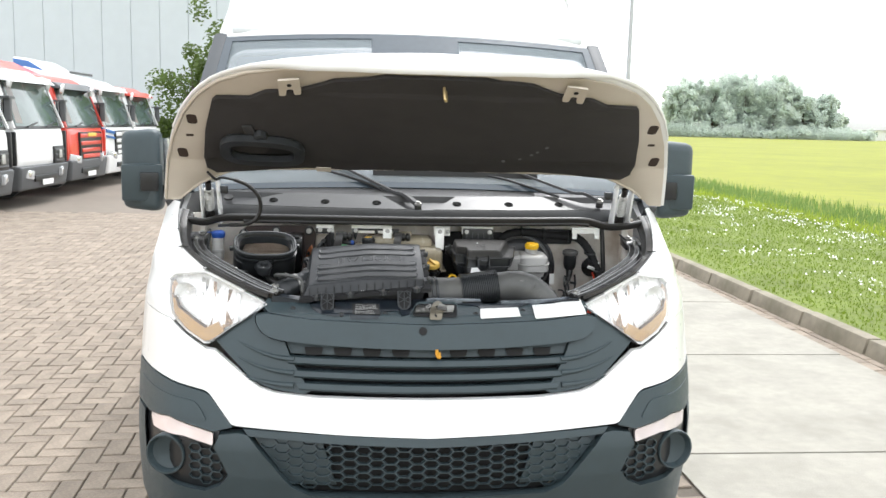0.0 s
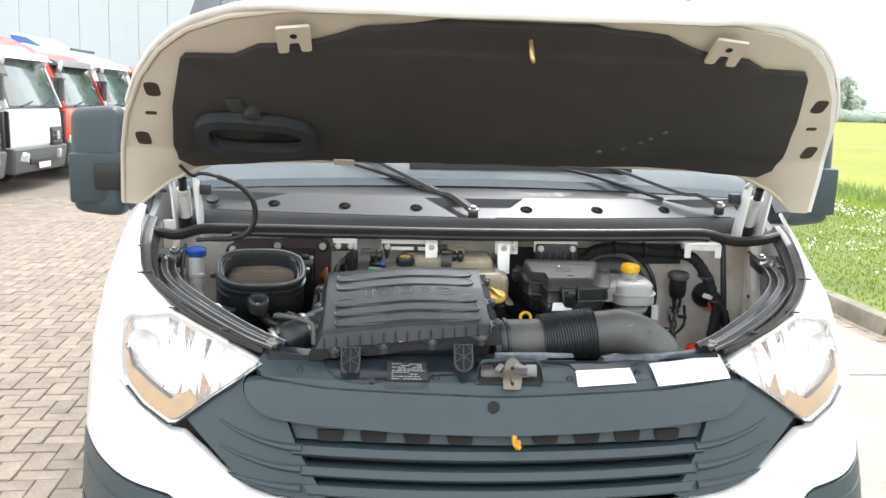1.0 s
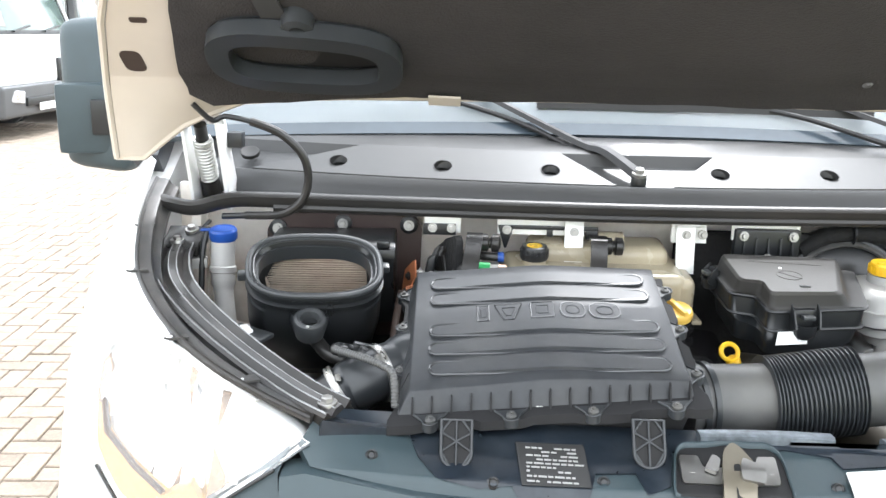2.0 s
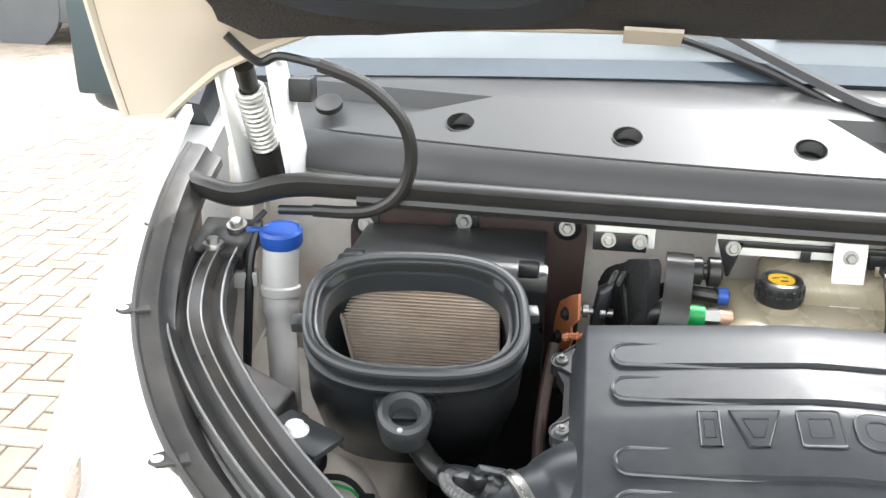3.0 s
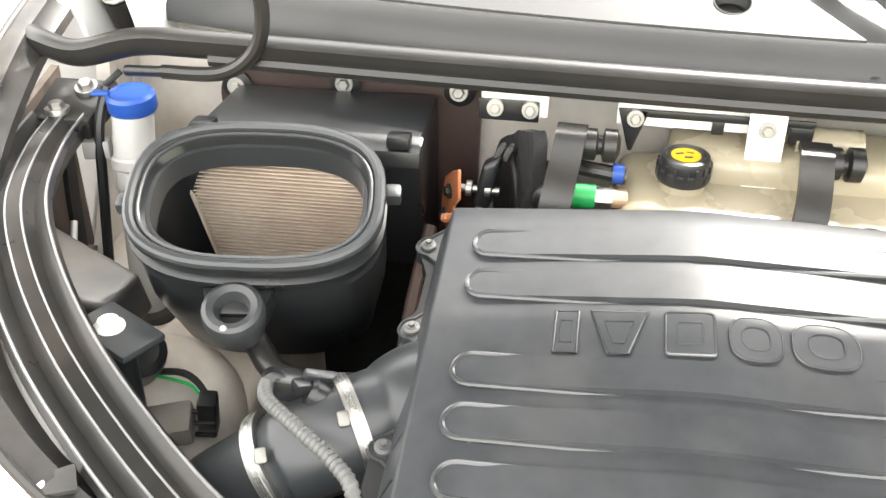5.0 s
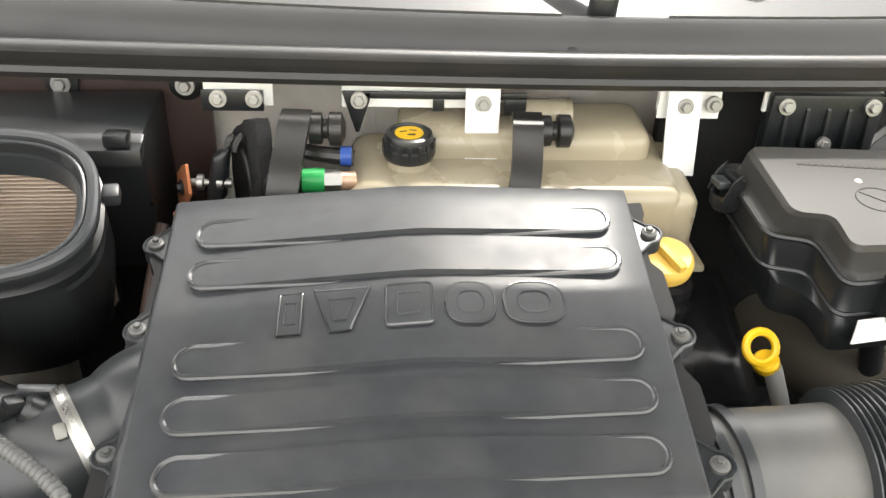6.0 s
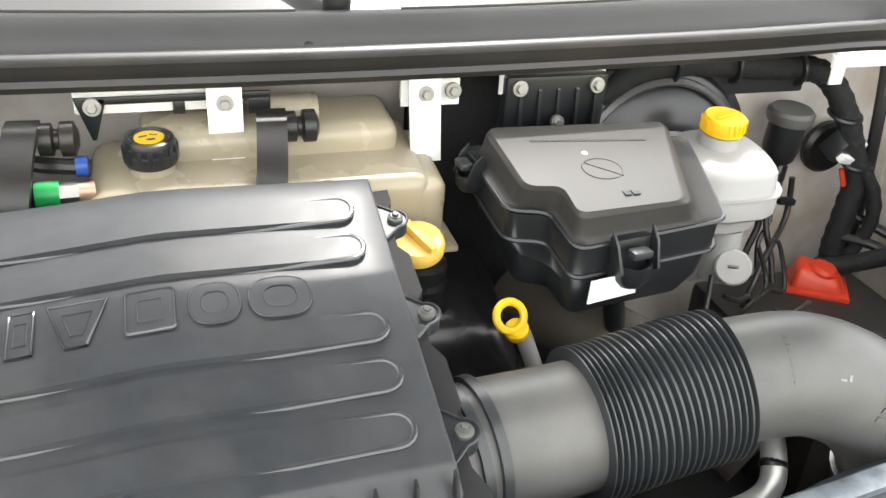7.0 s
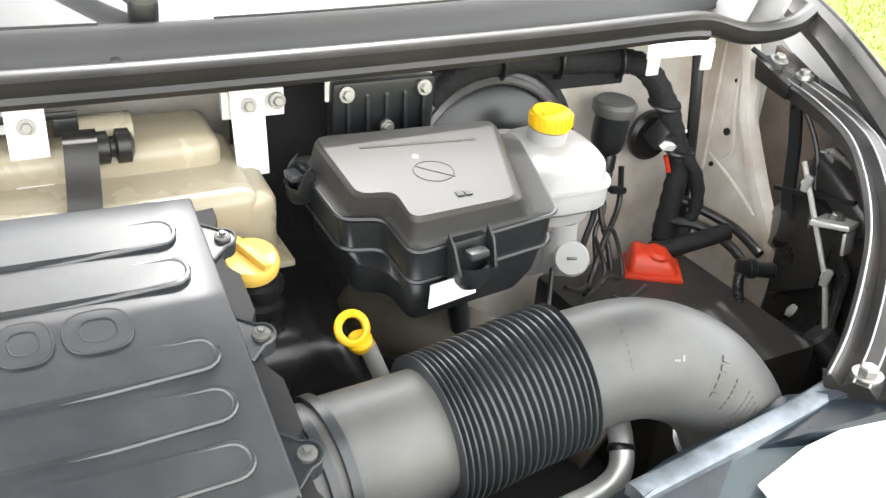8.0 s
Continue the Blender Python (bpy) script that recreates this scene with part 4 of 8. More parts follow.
# mirrors
for s in (1, -1):
    bm = B()
    hexa(bm, [(-1.10, 3.60, 1.272), (-1.275, 3.64, 1.285), (-1.275, 3.76, 1.285), (-1.10, 3.74, 1.272)], [(-1.115, 3.63, 1.632), (-1.285, 3.67, 1.618), (-1.285, 3.78, 1.618), (-1.115, 3.76, 1.632)], 0.045, 5)
    if s < 0:
        bmesh.ops.scale(bm, vec=(-1, 1, 1), verts=bm.verts)
    mir = part("door_mirror", bm, CHARCOAL, van, "charcoal plastic door mirror")
    part("mirror_arm", box(B(), (s * -1.04, 3.72, 1.36), (0.14, 0.09, 0.05), bevel=0.015), BLACK, mir)
    part("arm_cover", box(B(), (s * -1.18, 3.622, 1.40), (0.17, 0.03, 0.16), (4, 0, 13 * s), 0.012), CHARCOAL, mir)
    part("arm_recess", box(B(), (s * -1.145, 3.602, 1.405), (0.075, 0.012, 0.08), (4, 0, 13 * s), 0.005), BLACK, mir)
    part("mirror_glass", box(B(), (s * -1.175, 3.745, 1.47), (0.17, 0.004, 0.24)), CHROME, mir)

# wipers
for nm, base, mid, tip in (("wiper", (-0.009, 3.290, 1.352), (-0.12, 3.412, 1.402), (-0.36, 3.545, 1.508)), ("wiper", (0.765, 3.37, 1.368), (0.64, 3.405, 1.408), (0.44, 3.505, 1.478))):
    bm = B()
    sweep(bm, spline([base, Vector(base).lerp(Vector(mid), 0.5) + Vector((0, 0, 0.012)), mid, tip], 8), [(-0.015, -0.004), (0.015, -0.004), (0.011, 0.008), (-0.011, 0.008)], up=(0, 0, 1), scale=lambda i, n: 1.1 - 0.45 * i / n)
    wp = part(nm, bm, WIPER, van, "black wiper arm")
    part("pivot_cap", lathe(B(), Vector(base) - Vector((0, 0, 0.02)), (0, -0.3, 1), [(0.015, 0), (0.015, 0.018), (0.012, 0.024)], 20), BLACK, wp)
    part("pivot_nut", bolt(B(), Vector(base) + Vector((0, -0.006, 0.006)), (0, -0.3, 1), 0.011), STEEL, wp)
    t = Vector(tip)
    part("wiper_blade", sweep(B(), [t + Vector((-0.63, 0.006, -0.008)), t + Vector((-0.2, 0.0, -0.008)), t + Vector((0, 0, -0.012)), t + Vector((0.08, 0.0, -0.016))], [(-0.009, -0.012), (0.009, -0.012), (0.006, 0.012), (-0.006, 0.012)], up=(0, 0, 1)), WIPER, wp)

for pts in ([(-0.40, 3.515, 1.476), (-0.30, 3.487, 1.452), (-0.20, 3.448, 1.420), (-0.09, 3.392, 1.372)], [(0.30, 3.500, 1.466), (0.38, 3.482, 1.450), (0.47, 3.455, 1.424), (0.60, 3.408, 1.384)]):
    part("link_arm", sweep(B(), spline(pts, 6), circle(0.0055, 8)), WIPER, wp)

# ---- bonnet, raised ----
HO = Vector((0, 3.19, 1.50))
HS, HN = Vector((0, -0.862, 0.507)), Vector((0, 0.507, 0.862))


def hood_n(x, s):
    a = abs(x)
    n = 0.05 * min(1, (a / 0.75) ** 2) * max(0, min(1, s / 0.42))
    if s < 0.05:
        n -= 0.07 * max(0, min(1, (0.05 - s) / 0.19)) * max(0, min(1, (a - 0.7) / 0.25))
    return n


def hood_at(x, s, off=0.0):
    return HO + Vector((x, 0, 0)) + HS * s + HN * (hood_n(x, s) + off)


HOOD = both([(0, 0.69), (-0.30, 0.682), (-0.50, 0.655), (-0.62, 0.61), (-0.72, 0.54), (-0.80, 0.45), (-0.87, 0.34), (-0.93, 0.20), (-0.975, 0.05), (-1.014, -0.143), (-0.96, -0.14), (-0.87, -0.075), (-0.75, -0.02), (-0.55, 0.0), (0, 0.015)])
edge_d = [Vector(p) for p in HOOD]


def edge_dist(x, s):
    best = 9
    p = Vector((x, s))
    for a, b in zip(edge_d, edge_d[1:] + edge_d[:1]):
        ab = b - a
        t = max(0, min(1, (p - a).dot(ab) / ab.length_squared))
        best = min(best, (a + ab * t - p).length)
    return best


hood = part("bonnet", flat_mesh(B(), HOOD, 0.05, lambda x, s, d: hood_at(x, s, d + (0.0 if d == 0 else 0.028 * min(1, edge_dist(x, s) / 0.10) ** 0.6 + 0.040 * max(0.0, min(1.0, (s - 0.25) / 0.35)) * max(0.0, 1 - (x / 0.62) ** 2))), 0.014), WHITE, van, "white bonnet propped open", smooth=50)
FRAME_H = [(x * 0.985, 0.01 + (s - 0.01) * 0.98) for x, s in HOOD]
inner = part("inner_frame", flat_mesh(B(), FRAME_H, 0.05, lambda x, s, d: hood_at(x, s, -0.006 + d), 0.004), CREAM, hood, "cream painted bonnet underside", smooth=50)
PAD = both([(0, 0.672), (-0.16, 0.668), (-0.22, 0.650), (-0.28, 0.640), (-0.33, 0.628), (-0.38, 0.595), (-0.43, 0.565), (-0.47, 0.545), (-0.52, 0.53), (-0.56, 0.52), (-0.62, 0.47), (-0.70, 0.455), (-0.735, 0.445), (-0.752, 0.42), (-0.80, 0.25), (-0.825, 0.10), (-0.825, 0.03), (-0.79, 0.0), (-0.66, 0.005), (-0.55, 0.025), (-0.45, 0.04), (-0.30, 0.03), (0, 0.035)])
pad = part("insulation_pad", flat_mesh(B(), PAD, 0.05, lambda x, s, d: hood_at(x, s, -0.022 + d + 0.004 * noise.noise(Vector((x * 9, s * 9, 0))) - (0.006 if d == 0 and edge_dist(x, s) > 0.12 else 0)), 0.014), FELT, hood, "black felt insulation pad", smooth=60)
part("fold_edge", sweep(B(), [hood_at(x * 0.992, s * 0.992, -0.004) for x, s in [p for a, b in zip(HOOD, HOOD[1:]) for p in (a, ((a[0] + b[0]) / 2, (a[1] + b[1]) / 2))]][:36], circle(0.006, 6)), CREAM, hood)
for s in (1, -1):
    # cut-outs are flat plates coloured with their shade
    for x, q, w, h in ((-0.840, 0.30, 0.018, 0.026), (-0.905, 0.095, 0.018, 0.028), (-0.862, 0.205, 0.014, 0.006)):
        bm = B()
        flat_mesh(bm, rounded([(x * s - w, q - h), (x * s + w, q - h), (x * s + w, q + h), (x * s - w, q + h)], min(w, h) * 0.85, 6), 0, lambda a, b, d: hood_at(a, b, -0.0075 + d), 0.002)
        part("cutout", bm, mat("cutout_shade", (0.04, 0.025, 0.018), 0.8) if "cutout_shade" not in bpy.data.materials else bpy.data.materials["cutout_shade"], inner)
    bm = B()
    flat_mesh(bm, rounded([(-0.036, 0.01), (0.036, 0.01), (0.036, -0.080), (0.014, -0.080), (0.010, -0.045), (-0.010, -0.045), (-0.014, -0.080), (-0.036, -0.080)], 0.007), 0, lambda a, b, d: hood_at(-0.475 * s, 0.60, -0.036 + d) + Vector((a, 0, 0.10 * a * s)) + HS * (0.025 + b), 0.007)
    tab = part("front_stop", bm, CREAM, hood)
    part("stop_hole", lathe(B(), hood_at(-0.475 * s, 0.605, -0.036), -HN, [(0.008, -0.002), (0.008, 0.001)], 14), DARK, tab)
bm = B()
tube(bm, [hood_at(0.03, 0.625, -0.01), hood_at(0.03, 0.622, -0.05), hood_at(0.034, 0.615, -0.065), hood_at(0.038, 0.60, -0.05), hood_at(0.036, 0.60, -0.012)], 0.005, 8)
part("striker", bm, mat("yellow_zinc", (0.60, 0.45, 0.22), 0.35, metal=0.8), hood, "yellow-zinc bonnet striker")
bm = B()
prev = None
for k in range(41):
    x = 0.92 * math.sin(math.pi / 2 * (k / 20 - 1))
    s = float(np.interp(abs(x), [0, 0.30, 0.50, 0.62, 0.72, 0.80, 0.87, 0.93], [0.69, 0.682, 0.655, 0.61, 0.54, 0.45, 0.34, 0.20]))
    hi = 0.014 + 0.050 * max(0.0, 1 - (x / 0.66) ** 2) ** 1.5
    lo = -0.018 * max(0.0, min(1.0, (0.60 - abs(x)) / 0.2))
    ring = [bm.verts.new(hood_at(x, s, o) + HS * (0.004 + 0.016 * math.sin(math.pi * j / 5))) for j, o in enumerate([lo + (hi - lo) * j / 5 for j in range(6)])]
    if prev:
        for j in range(5):
            bm.faces.new((prev[j], ring[j], ring[j + 1], prev[j + 1]))
    prev = ring
lip = part("front_lip", bm, WHITE, hood, "rounded white leading edge", smooth=60)
lip.modifiers.new("thick", "SOLIDIFY").thickness = 0.003
# oval intake duct in the pad
bm = B()
DX, DS = -0.60, 0.188
ov = [(DX + 0.135 * math.copysign(abs(math.cos(a)) ** 0.6, math.cos(a)), DS + 0.064 * math.copysign(abs(math.sin(a)) ** 0.7, math.sin(a))) for a in (2 * math.pi * i / 40 for i in range(40))]
sweep(bm, [hood_at(x, s, -0.040) for x, s in ov], [(-0.018, -0.022), (0.018, -0.022), (0.018, 0.004), (0.008, 0.016), (-0.008, 0.016), (-0.018, 0.004)], closed=True, up=HN)
duct = part("duct_collar", bm, DUSTY, hood, "oval black intake duct collar")
part("duct_mouth", flat_mesh(B(), [(DX + (x - DX) * 0.9, DS + (s - DS) * 0.85) for x, s in ov], 0, lambda a, b, d: hood_at(a, b, -0.028 + d), 0.004), DARK, duct)
part("collar_lug", lathe(B(), hood_at(-0.60, 0.268, -0.03), -HN, [(0.026, -0.005), (0.024, 0.02), (0.012, 0.024), (0.011, 0.012), (0, 0.012)], 20), DUSTY, duct)
part("felt_patch", flat_mesh(B(), [(-0.655, 0.268), (-0.615, 0.272), (-0.625, 0.325), (-0.662, 0.318)], 0, lambda a, b, d: hood_at(a, b, -0.036 + d), 0.004), COWL, duct)
part("bare_patch", flat_mesh(B(), [(-0.41, 0.036), (-0.355, 0.034), (-0.355, 0.062), (-0.41, 0.064)], 0, lambda a, b, d: hood_at(a, b, -0.035 + d), 0.004), CREAM, pad, "bare beige patch")
for x, s in ((0.42, 0.20), (0.45, 0.23), (0.36, 0.15), (0.30, 0.13), (0.40, 0.18)):
    part("worn_spot", lathe(B(), hood_at(x, s, -0.0285), -HN, [(0.009, -0.002), (0.006, 0.001), (0, 0.0015)], 7), mat("felt_wear", (0.10, 0.10, 0.10), 0.8) if "felt_wear" not in bpy.data.materials else bpy.data.materials["felt_wear"], pad)

# hinges with coil springs
for s in (1, -1):
    x0 = -0.838 * s
    hg = part("bonnet_hinge", hexa(B(), [(x0 - 0.035, 3.30, 1.262), (x0 - 0.028, 3.30, 1.262), (x0 - 0.028, 3.37, 1.262), (x0 - 0.035, 3.37, 1.262)], [(x0 - 0.035, 3.235, 1.445), (x0 - 0.028, 3.235, 1.445), (x0 - 0.028, 3.28, 1.445), (x0 - 0.035, 3.28, 1.445)], 0.002), WHITE, van, "white bonnet hinge with coil spring")
    part("hinge_plate", hexa(B(), [(x0 + 0.032, 3.30, 1.262), (x0 + 0.040, 3.30, 1.262), (x0 + 0.040, 3.39, 1.262), (x0 + 0.032, 3.39, 1.262)], [(x0 + 0.030, 3.235, 1.445), (x0 + 0.038, 3.235, 1.445), (x0 + 0.038, 3.29, 1.445), (x0 + 0.030, 3.29, 1.445)], 0.002), WHITE, hg)
    part("hinge_cap", box(B(), (x0, 3.25, 1.448), (0.085, 0.05, 0.008), (-30, 0, 0), 0.003), WHITE, hg)
    a, b = Vector((x0, 3.25, 1.435)), Vector((x0 - 0.012 * s, 3.365, 1.275))
    part("strut", cyl(B(), b + (b - a) * 0.1, a, 0.012), RUBBER, hg)
    part("strut_sleeve", cyl(B(), b, b.lerp(a, 0.28), 0.019), RUBBER, hg)
    d, u, w = frame_of(b - a)
    coil = [a.lerp(b, 0.18 + 0.52 * i / 130) + (u * math.cos(i * 0.6) + w * math.sin(i * 0.6)) * 0.0165 for i in range(131)]
    part("coil_spring", sweep(B(), coil, circle(0.0032, 6)), ALU, hg)
    part("hinge_block", box(B(), (x0 + 0.052 * s, 3.31, 1.40), (0.03, 0.03, 0.03), bevel=0.004), BLACK, hg)

# plain raised blocks on the bonnet's leading edge
for k in range(7):
    x = -0.20 + 0.082 * k
    bm = B()
    flat_mesh(bm, rounded([(x - 0.03, 0.575), (x + 0.03, 0.575), (x + 0.03, 0.62), (x - 0.03, 0.62)], 0.01), 0, lambda a, b, d: hood_at(a, b, 0.066 + d), 0.02)
    part("badge_block", bm, WHITE, hood)

# ---- engine bay shell ----
LINERM = mat("dusty_brown_liner", (0.17, 0.14, 0.12), 0.5, var=0.4, scale=26, bump=0.3, bscale=60, dirt=0.6, dirt_color=(0.05, 0.042, 0.036))
bay = part("engine_bay", flat_mesh(B(), both([(0, 0.70), (-0.93, 0.70), (-0.93, 1.295), (0, 1.295)]), 0, lambda x, z, d: Vector((x, 3.345 + 0.06 * (x / 0.9) ** 2 + d, z)), 0.02), BAYPAINT, van, "pale painted engine bay shell")
for s in (1, -1):
    bm = B()
    flat_mesh(bm, [(3.02, 0.70), (3.41, 0.70), (3.41, 1.285), (3.335, 1.262), (3.315, 1.20), (3.30, 1.13), (3.25, 1.04), (3.19, 0.955), (3.10, 0.86), (3.03, 0.80)], 0.04, lambda y, z, d: Vector((-s * (0.872 + 0.003 * noise.noise(Vector((y * 9, z * 9, s))) + d), y, z)), 0.012)
    part("inner_wing", bm, BAYPAINT, bay)
for s in (1, -1):
    bm = B()
    flat_mesh(bm, [(2.82, 0.70), (3.36, 0.70), (3.36, 1.22), (3.20, 1.17), (3.05, 1.13), (2.90, 1.08), (2.82, 1.0)], 0, lambda y, z, d: Vector((-s * (0.955 - 0.24 * max(0, (3.12 - y) / 0.35) ** 2 + d), y, z)), 0.01)
    part("wing_liner", bm, LINERM, bay)
    bm = B()
    sweep(bm, [(-s * 0.868, 3.335, 1.262), (-s * 0.866, 3.315, 1.20), (-s * 0.866, 3.30, 1.13), (-s * 0.866, 3.25, 1.04), (-s * 0.866, 3.19, 0.955)], [(-0.008, -0.012), (0.008, -0.012), (0.008, 0.004), (-0.008, 0.004)])
    part("wing_flange", bm, BAYPAINT, bay)
# floor and front wall coloured near black for the bay's shade
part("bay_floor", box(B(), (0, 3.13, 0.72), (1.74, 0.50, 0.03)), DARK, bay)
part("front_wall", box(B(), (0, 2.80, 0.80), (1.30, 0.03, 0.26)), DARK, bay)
# stepped pale apron beside the filter housing
bm = B()
hexa(bm, [(-0.89, 2.93, 0.72), (-0.625, 2.93, 0.72), (-0.625, 3.36, 0.72), (-0.89, 3.36, 0.72)], [(-0.89, 2.93, 1.00), (-0.632, 2.93, 0.94), (-0.632, 3.36, 0.98), (-0.89, 3.36, 1.04)], 0.02, 3)
part("left_apron", bm, BAYPAINT, bay)
part("strut_dome", lathe(B(), (-0.735, 3.07, 0.90), (0.12, -0.15, 1), [(0.105, 0.0), (0.10, 0.05), (0.085, 0.085), (0.06, 0.105), (0.0, 0.112)], 32), BAYPAINT, bay)
part("firewall_insulation", box(B(), (0.215, 3.332, 1.00), (0.27, 0.02, 0.48), bevel=0.008), TAPE, bay, "black sheet added on the firewall")
# this sheet is added to darken the void beside the apron
part("firewall_insulation", box(B(), (-0.52, 3.345, 0.86), (0.22, 0.02, 0.30), bevel=0.008), TAPE, bay, "black sheet added on the firewall")
for y, z, r in ((3.345, 1.175, 0.003), (3.325, 1.170, 0.0025), (3.342, 1.092, 0.006), (3.36, 1.03, 0.004)):
    part("panel_hole", lathe(B(), (0.8705, y, z), (-1, 0, 0), [(r, -0.006), (r, 0.002)], 14), DARK, bay)
for s in (1, -1):
    for pts in ([(3.385, 1.25), (3.380, 1.10), (3.375, 0.95), (3.36, 0.80)], [(3.345, 1.23), (3.335, 1.12), (3.325, 1.075), (3.34, 1.05)], [(3.37, 1.045), (3.31, 1.02), (3.25, 0.985)]):
        part("pressed_bead", sweep(B(), spline([(0.8715 * s, y, z) for y, z in pts], 5), circle(0.0035, 8)), BAYPAINT, bay)
# near-black box standing in for the dark area behind the harness
part("dark_recess", box(B(), (0.545, 3.35, 1.222), (0.20, 0.02, 0.06), bevel=0.004), DARK, bay)

# ---- things in the bay ----
# engine under everything
eng = thing("engine", (0.1, 3.05, 0.735), "black plastic covered diesel engine", "engine")
part("engine_block", box(B(), (-0.07, 3.07, 0.85), (0.52, 0.36, 0.24), bevel=0.03), DARK, eng)
GLOSSB = mat("glossy_black_cover", (0.010, 0.010, 0.011), 0.24, var=0.2, scale=12, dirt=0.15, dirt_color=(0.03, 0.028, 0.025))
part("cam_cover", hexa(B(), [(-0.03, 3.055, 0.96), (0.170, 3.055, 0.96), (0.175, 3.25, 0.96), (-0.03, 3.25, 0.96)], [(-0.02, 3.085, 1.058), (0.125, 3.085, 1.052), (0.155, 3.235, 1.072), (-0.02, 3.235, 1.075)], 0.028, 5), GLOSSB, eng, "glossy black cam cover", smooth=60)
part("cover_flange", hexa(B(), [(-0.03, 3.040, 0.985), (0.155, 3.045, 0.985), (0.18, 3.10, 0.985), (-0.03, 3.10, 0.985)], [(-0.03, 3.042, 0.995), (0.150, 3.047, 0.995), (0.175, 3.10, 0.995), (-0.03, 3.10, 0.995)], 0.003), BLACK, eng)
part("cover_rib", sweep(B(), spline([(-0.02, 3.046, 1.000), (0.05, 3.044, 1.004), (0.085, 3.036, 0.998), (0.12, 3.040, 1.0), (0.150, 3.062, 0.998)], 6), circle(0.005, 8)), BLACK, eng)
for x_, y_, z_, w_ in ((0.045, 3.005, 0.975, 0.030), (0.085, 2.995, 0.965, 0.026), (0.125, 3.005, 0.970, 0.022)):
    part("injector_plug", box(B(), (x_, y_, z_), (w_, 0.034, 0.030), (12, 6, 14), 0.005), BLACK, eng)
part("yellow_tag", box(B(), (0.104, 3.012, 1.000), (0.014, 0.008, 0.006), (20, 0, 15), 0.002), YELLOW, eng, "small yellow connector latch")
bm = B()
tube(bm, [(0.0, 2.965, 1.02), (0.06, 2.96, 1.028), (0.13, 2.985, 1.02), (0.16, 3.06, 1.00)], 0.012, 10)
tube(bm, [(0.0, 2.94, 1.0), (0.08, 2.93, 1.012), (0.15, 2.95, 1.0)], 0.009, 10)
part("fuel_pipe", bm, BLACK, eng)
bm = B()
tube(bm, [(0.205, 3.23, 0.975), (0.232, 3.17, 0.99), (0.272, 3.10, 0.992), (0.325, 3.02, 0.98), (0.37, 2.94, 0.95)], 0.045, 18)
part("intake_pipe", bm, PIPE, eng, "dull brown-grey intake pipe")
part("oil_filler_neck", lathe(B(), (0.05, 3.128, 1.04), (0, 0, 1), [(0.030, 0), (0.028, 0.02), (0.024, 0.026), (0.024, 0.034), (0.028, 0.036), (0.028, 0.046), (0.023, 0.050), (0.023, 0.058), (0.027, 0.060), (0.027, 0.068), (0.022, 0.072), (0.022, 0.082)], 24), GLOSSB, eng)
cap = part("oil_cap", lathe(B(), (0.045, 3.128, 1.123), (-0.1, -0.35, 1), [(0.023, 0), (0.0272, 0.003), (0.0282, 0.010), (0.0272, 0.015), (0.024, 0.019), (0, 0.020)], 32), PALEYEL, eng, "pale yellow oil filler cap")
part("cap_grip", box(B(), (0.043, 3.120, 1.144), (0.011, 0.050, 0.012), (18, -5, 28), 0.005), PALEYEL, cap)
dp = part("dipstick_tube", cyl(B(), (0.172, 3.015, 0.96), (0.127, 3.027, 1.076), 0.0075, 0.009), ALU, eng)
bm = B()
o = Vector((0.114, 3.034, 1.095))
ringp = [o + Vector((0.0142 * math.cos(a), 0.008 * math.sin(a) - 0.002, 0.012 * math.sin(a))) for a in (2 * math.pi * i / 20 for i in range(20))]
sweep(bm, ringp, circle(0.0042, 8), closed=True)
lathe(bm, (0.122, 3.030, 1.077), (-0.3, -0.3, 0.9), [(0.010, -0.006), (0.0125, 0), (0.0125, 0.006), (0.010, 0.009)], 20)
part("dipstick_handle", bm, YELLOW, eng, "yellow ring dipstick handle")

LIDSIDE = mat("matt_black_plastic", (0.02, 0.02, 0.021), 0.7, var=0.2, scale=20, spec=0.25)

# air filter box
air = thing("air_filter_box", (-0.21, 2.95, 1.035), "ribbed black plastic air filter box with embossed lid", "air filter box")
FB = [(-0.45, 2.768), (0.012, 2.768), (0.012, 3.132), (-0.45, 3.138)]


def fl(x, y, up=0.0):
    """The box's flange plane."""
    return Vector((x, y, 1.092 + (y - 2.81) * 0.24 + (x + 0.21) * 0.09 + up))


def lid_top(x, y, off=0.0):
    ridge = 0.011 * (1 - abs(x + 0.205) / 0.2)
    return Vector((x, y, 1.118 + (y - 2.81) * 0.28 + (x + 0.21) * 0.05 + ridge + off))


LIDO = [(-0.42, 2.802), (-0.010, 2.815), (-0.010, 3.118), (-0.423, 3.127)]
bm = B()
n = 12
LB = [(-0.436, 2.793), (-0.008, 2.797), (-0.008, 3.126), (-0.436, 3.132)]
rows_ = []
for j in range(n + 1):
    v = j / n
    rows_.append([bm.verts.new(lid_top(LIDO[0][0] * (1 - u) * (1 - v) + LIDO[1][0] * u * (1 - v) + LIDO[2][0] * u * v + LIDO[3][0] * (1 - u) * v,
                                       LIDO[0][1] * (1 - u) * (1 - v) + LIDO[1][1] * u * (1 - v) + LIDO[2][1] * u * v + LIDO[3][1] * (1 - u) * v)) for u in (i / n for i in range(n + 1))])
for j in range(n):
    for i in range(n):
        bm.faces.new((rows_[j][i], rows_[j][i + 1], rows_[j + 1][i + 1], rows_[j + 1][i]))
rim = rows_[0][:] + [r[-1] for r in rows_[1:]] + rows_[-1][-2::-1] + [r[0] for r in rows_[-2:0:-1]]


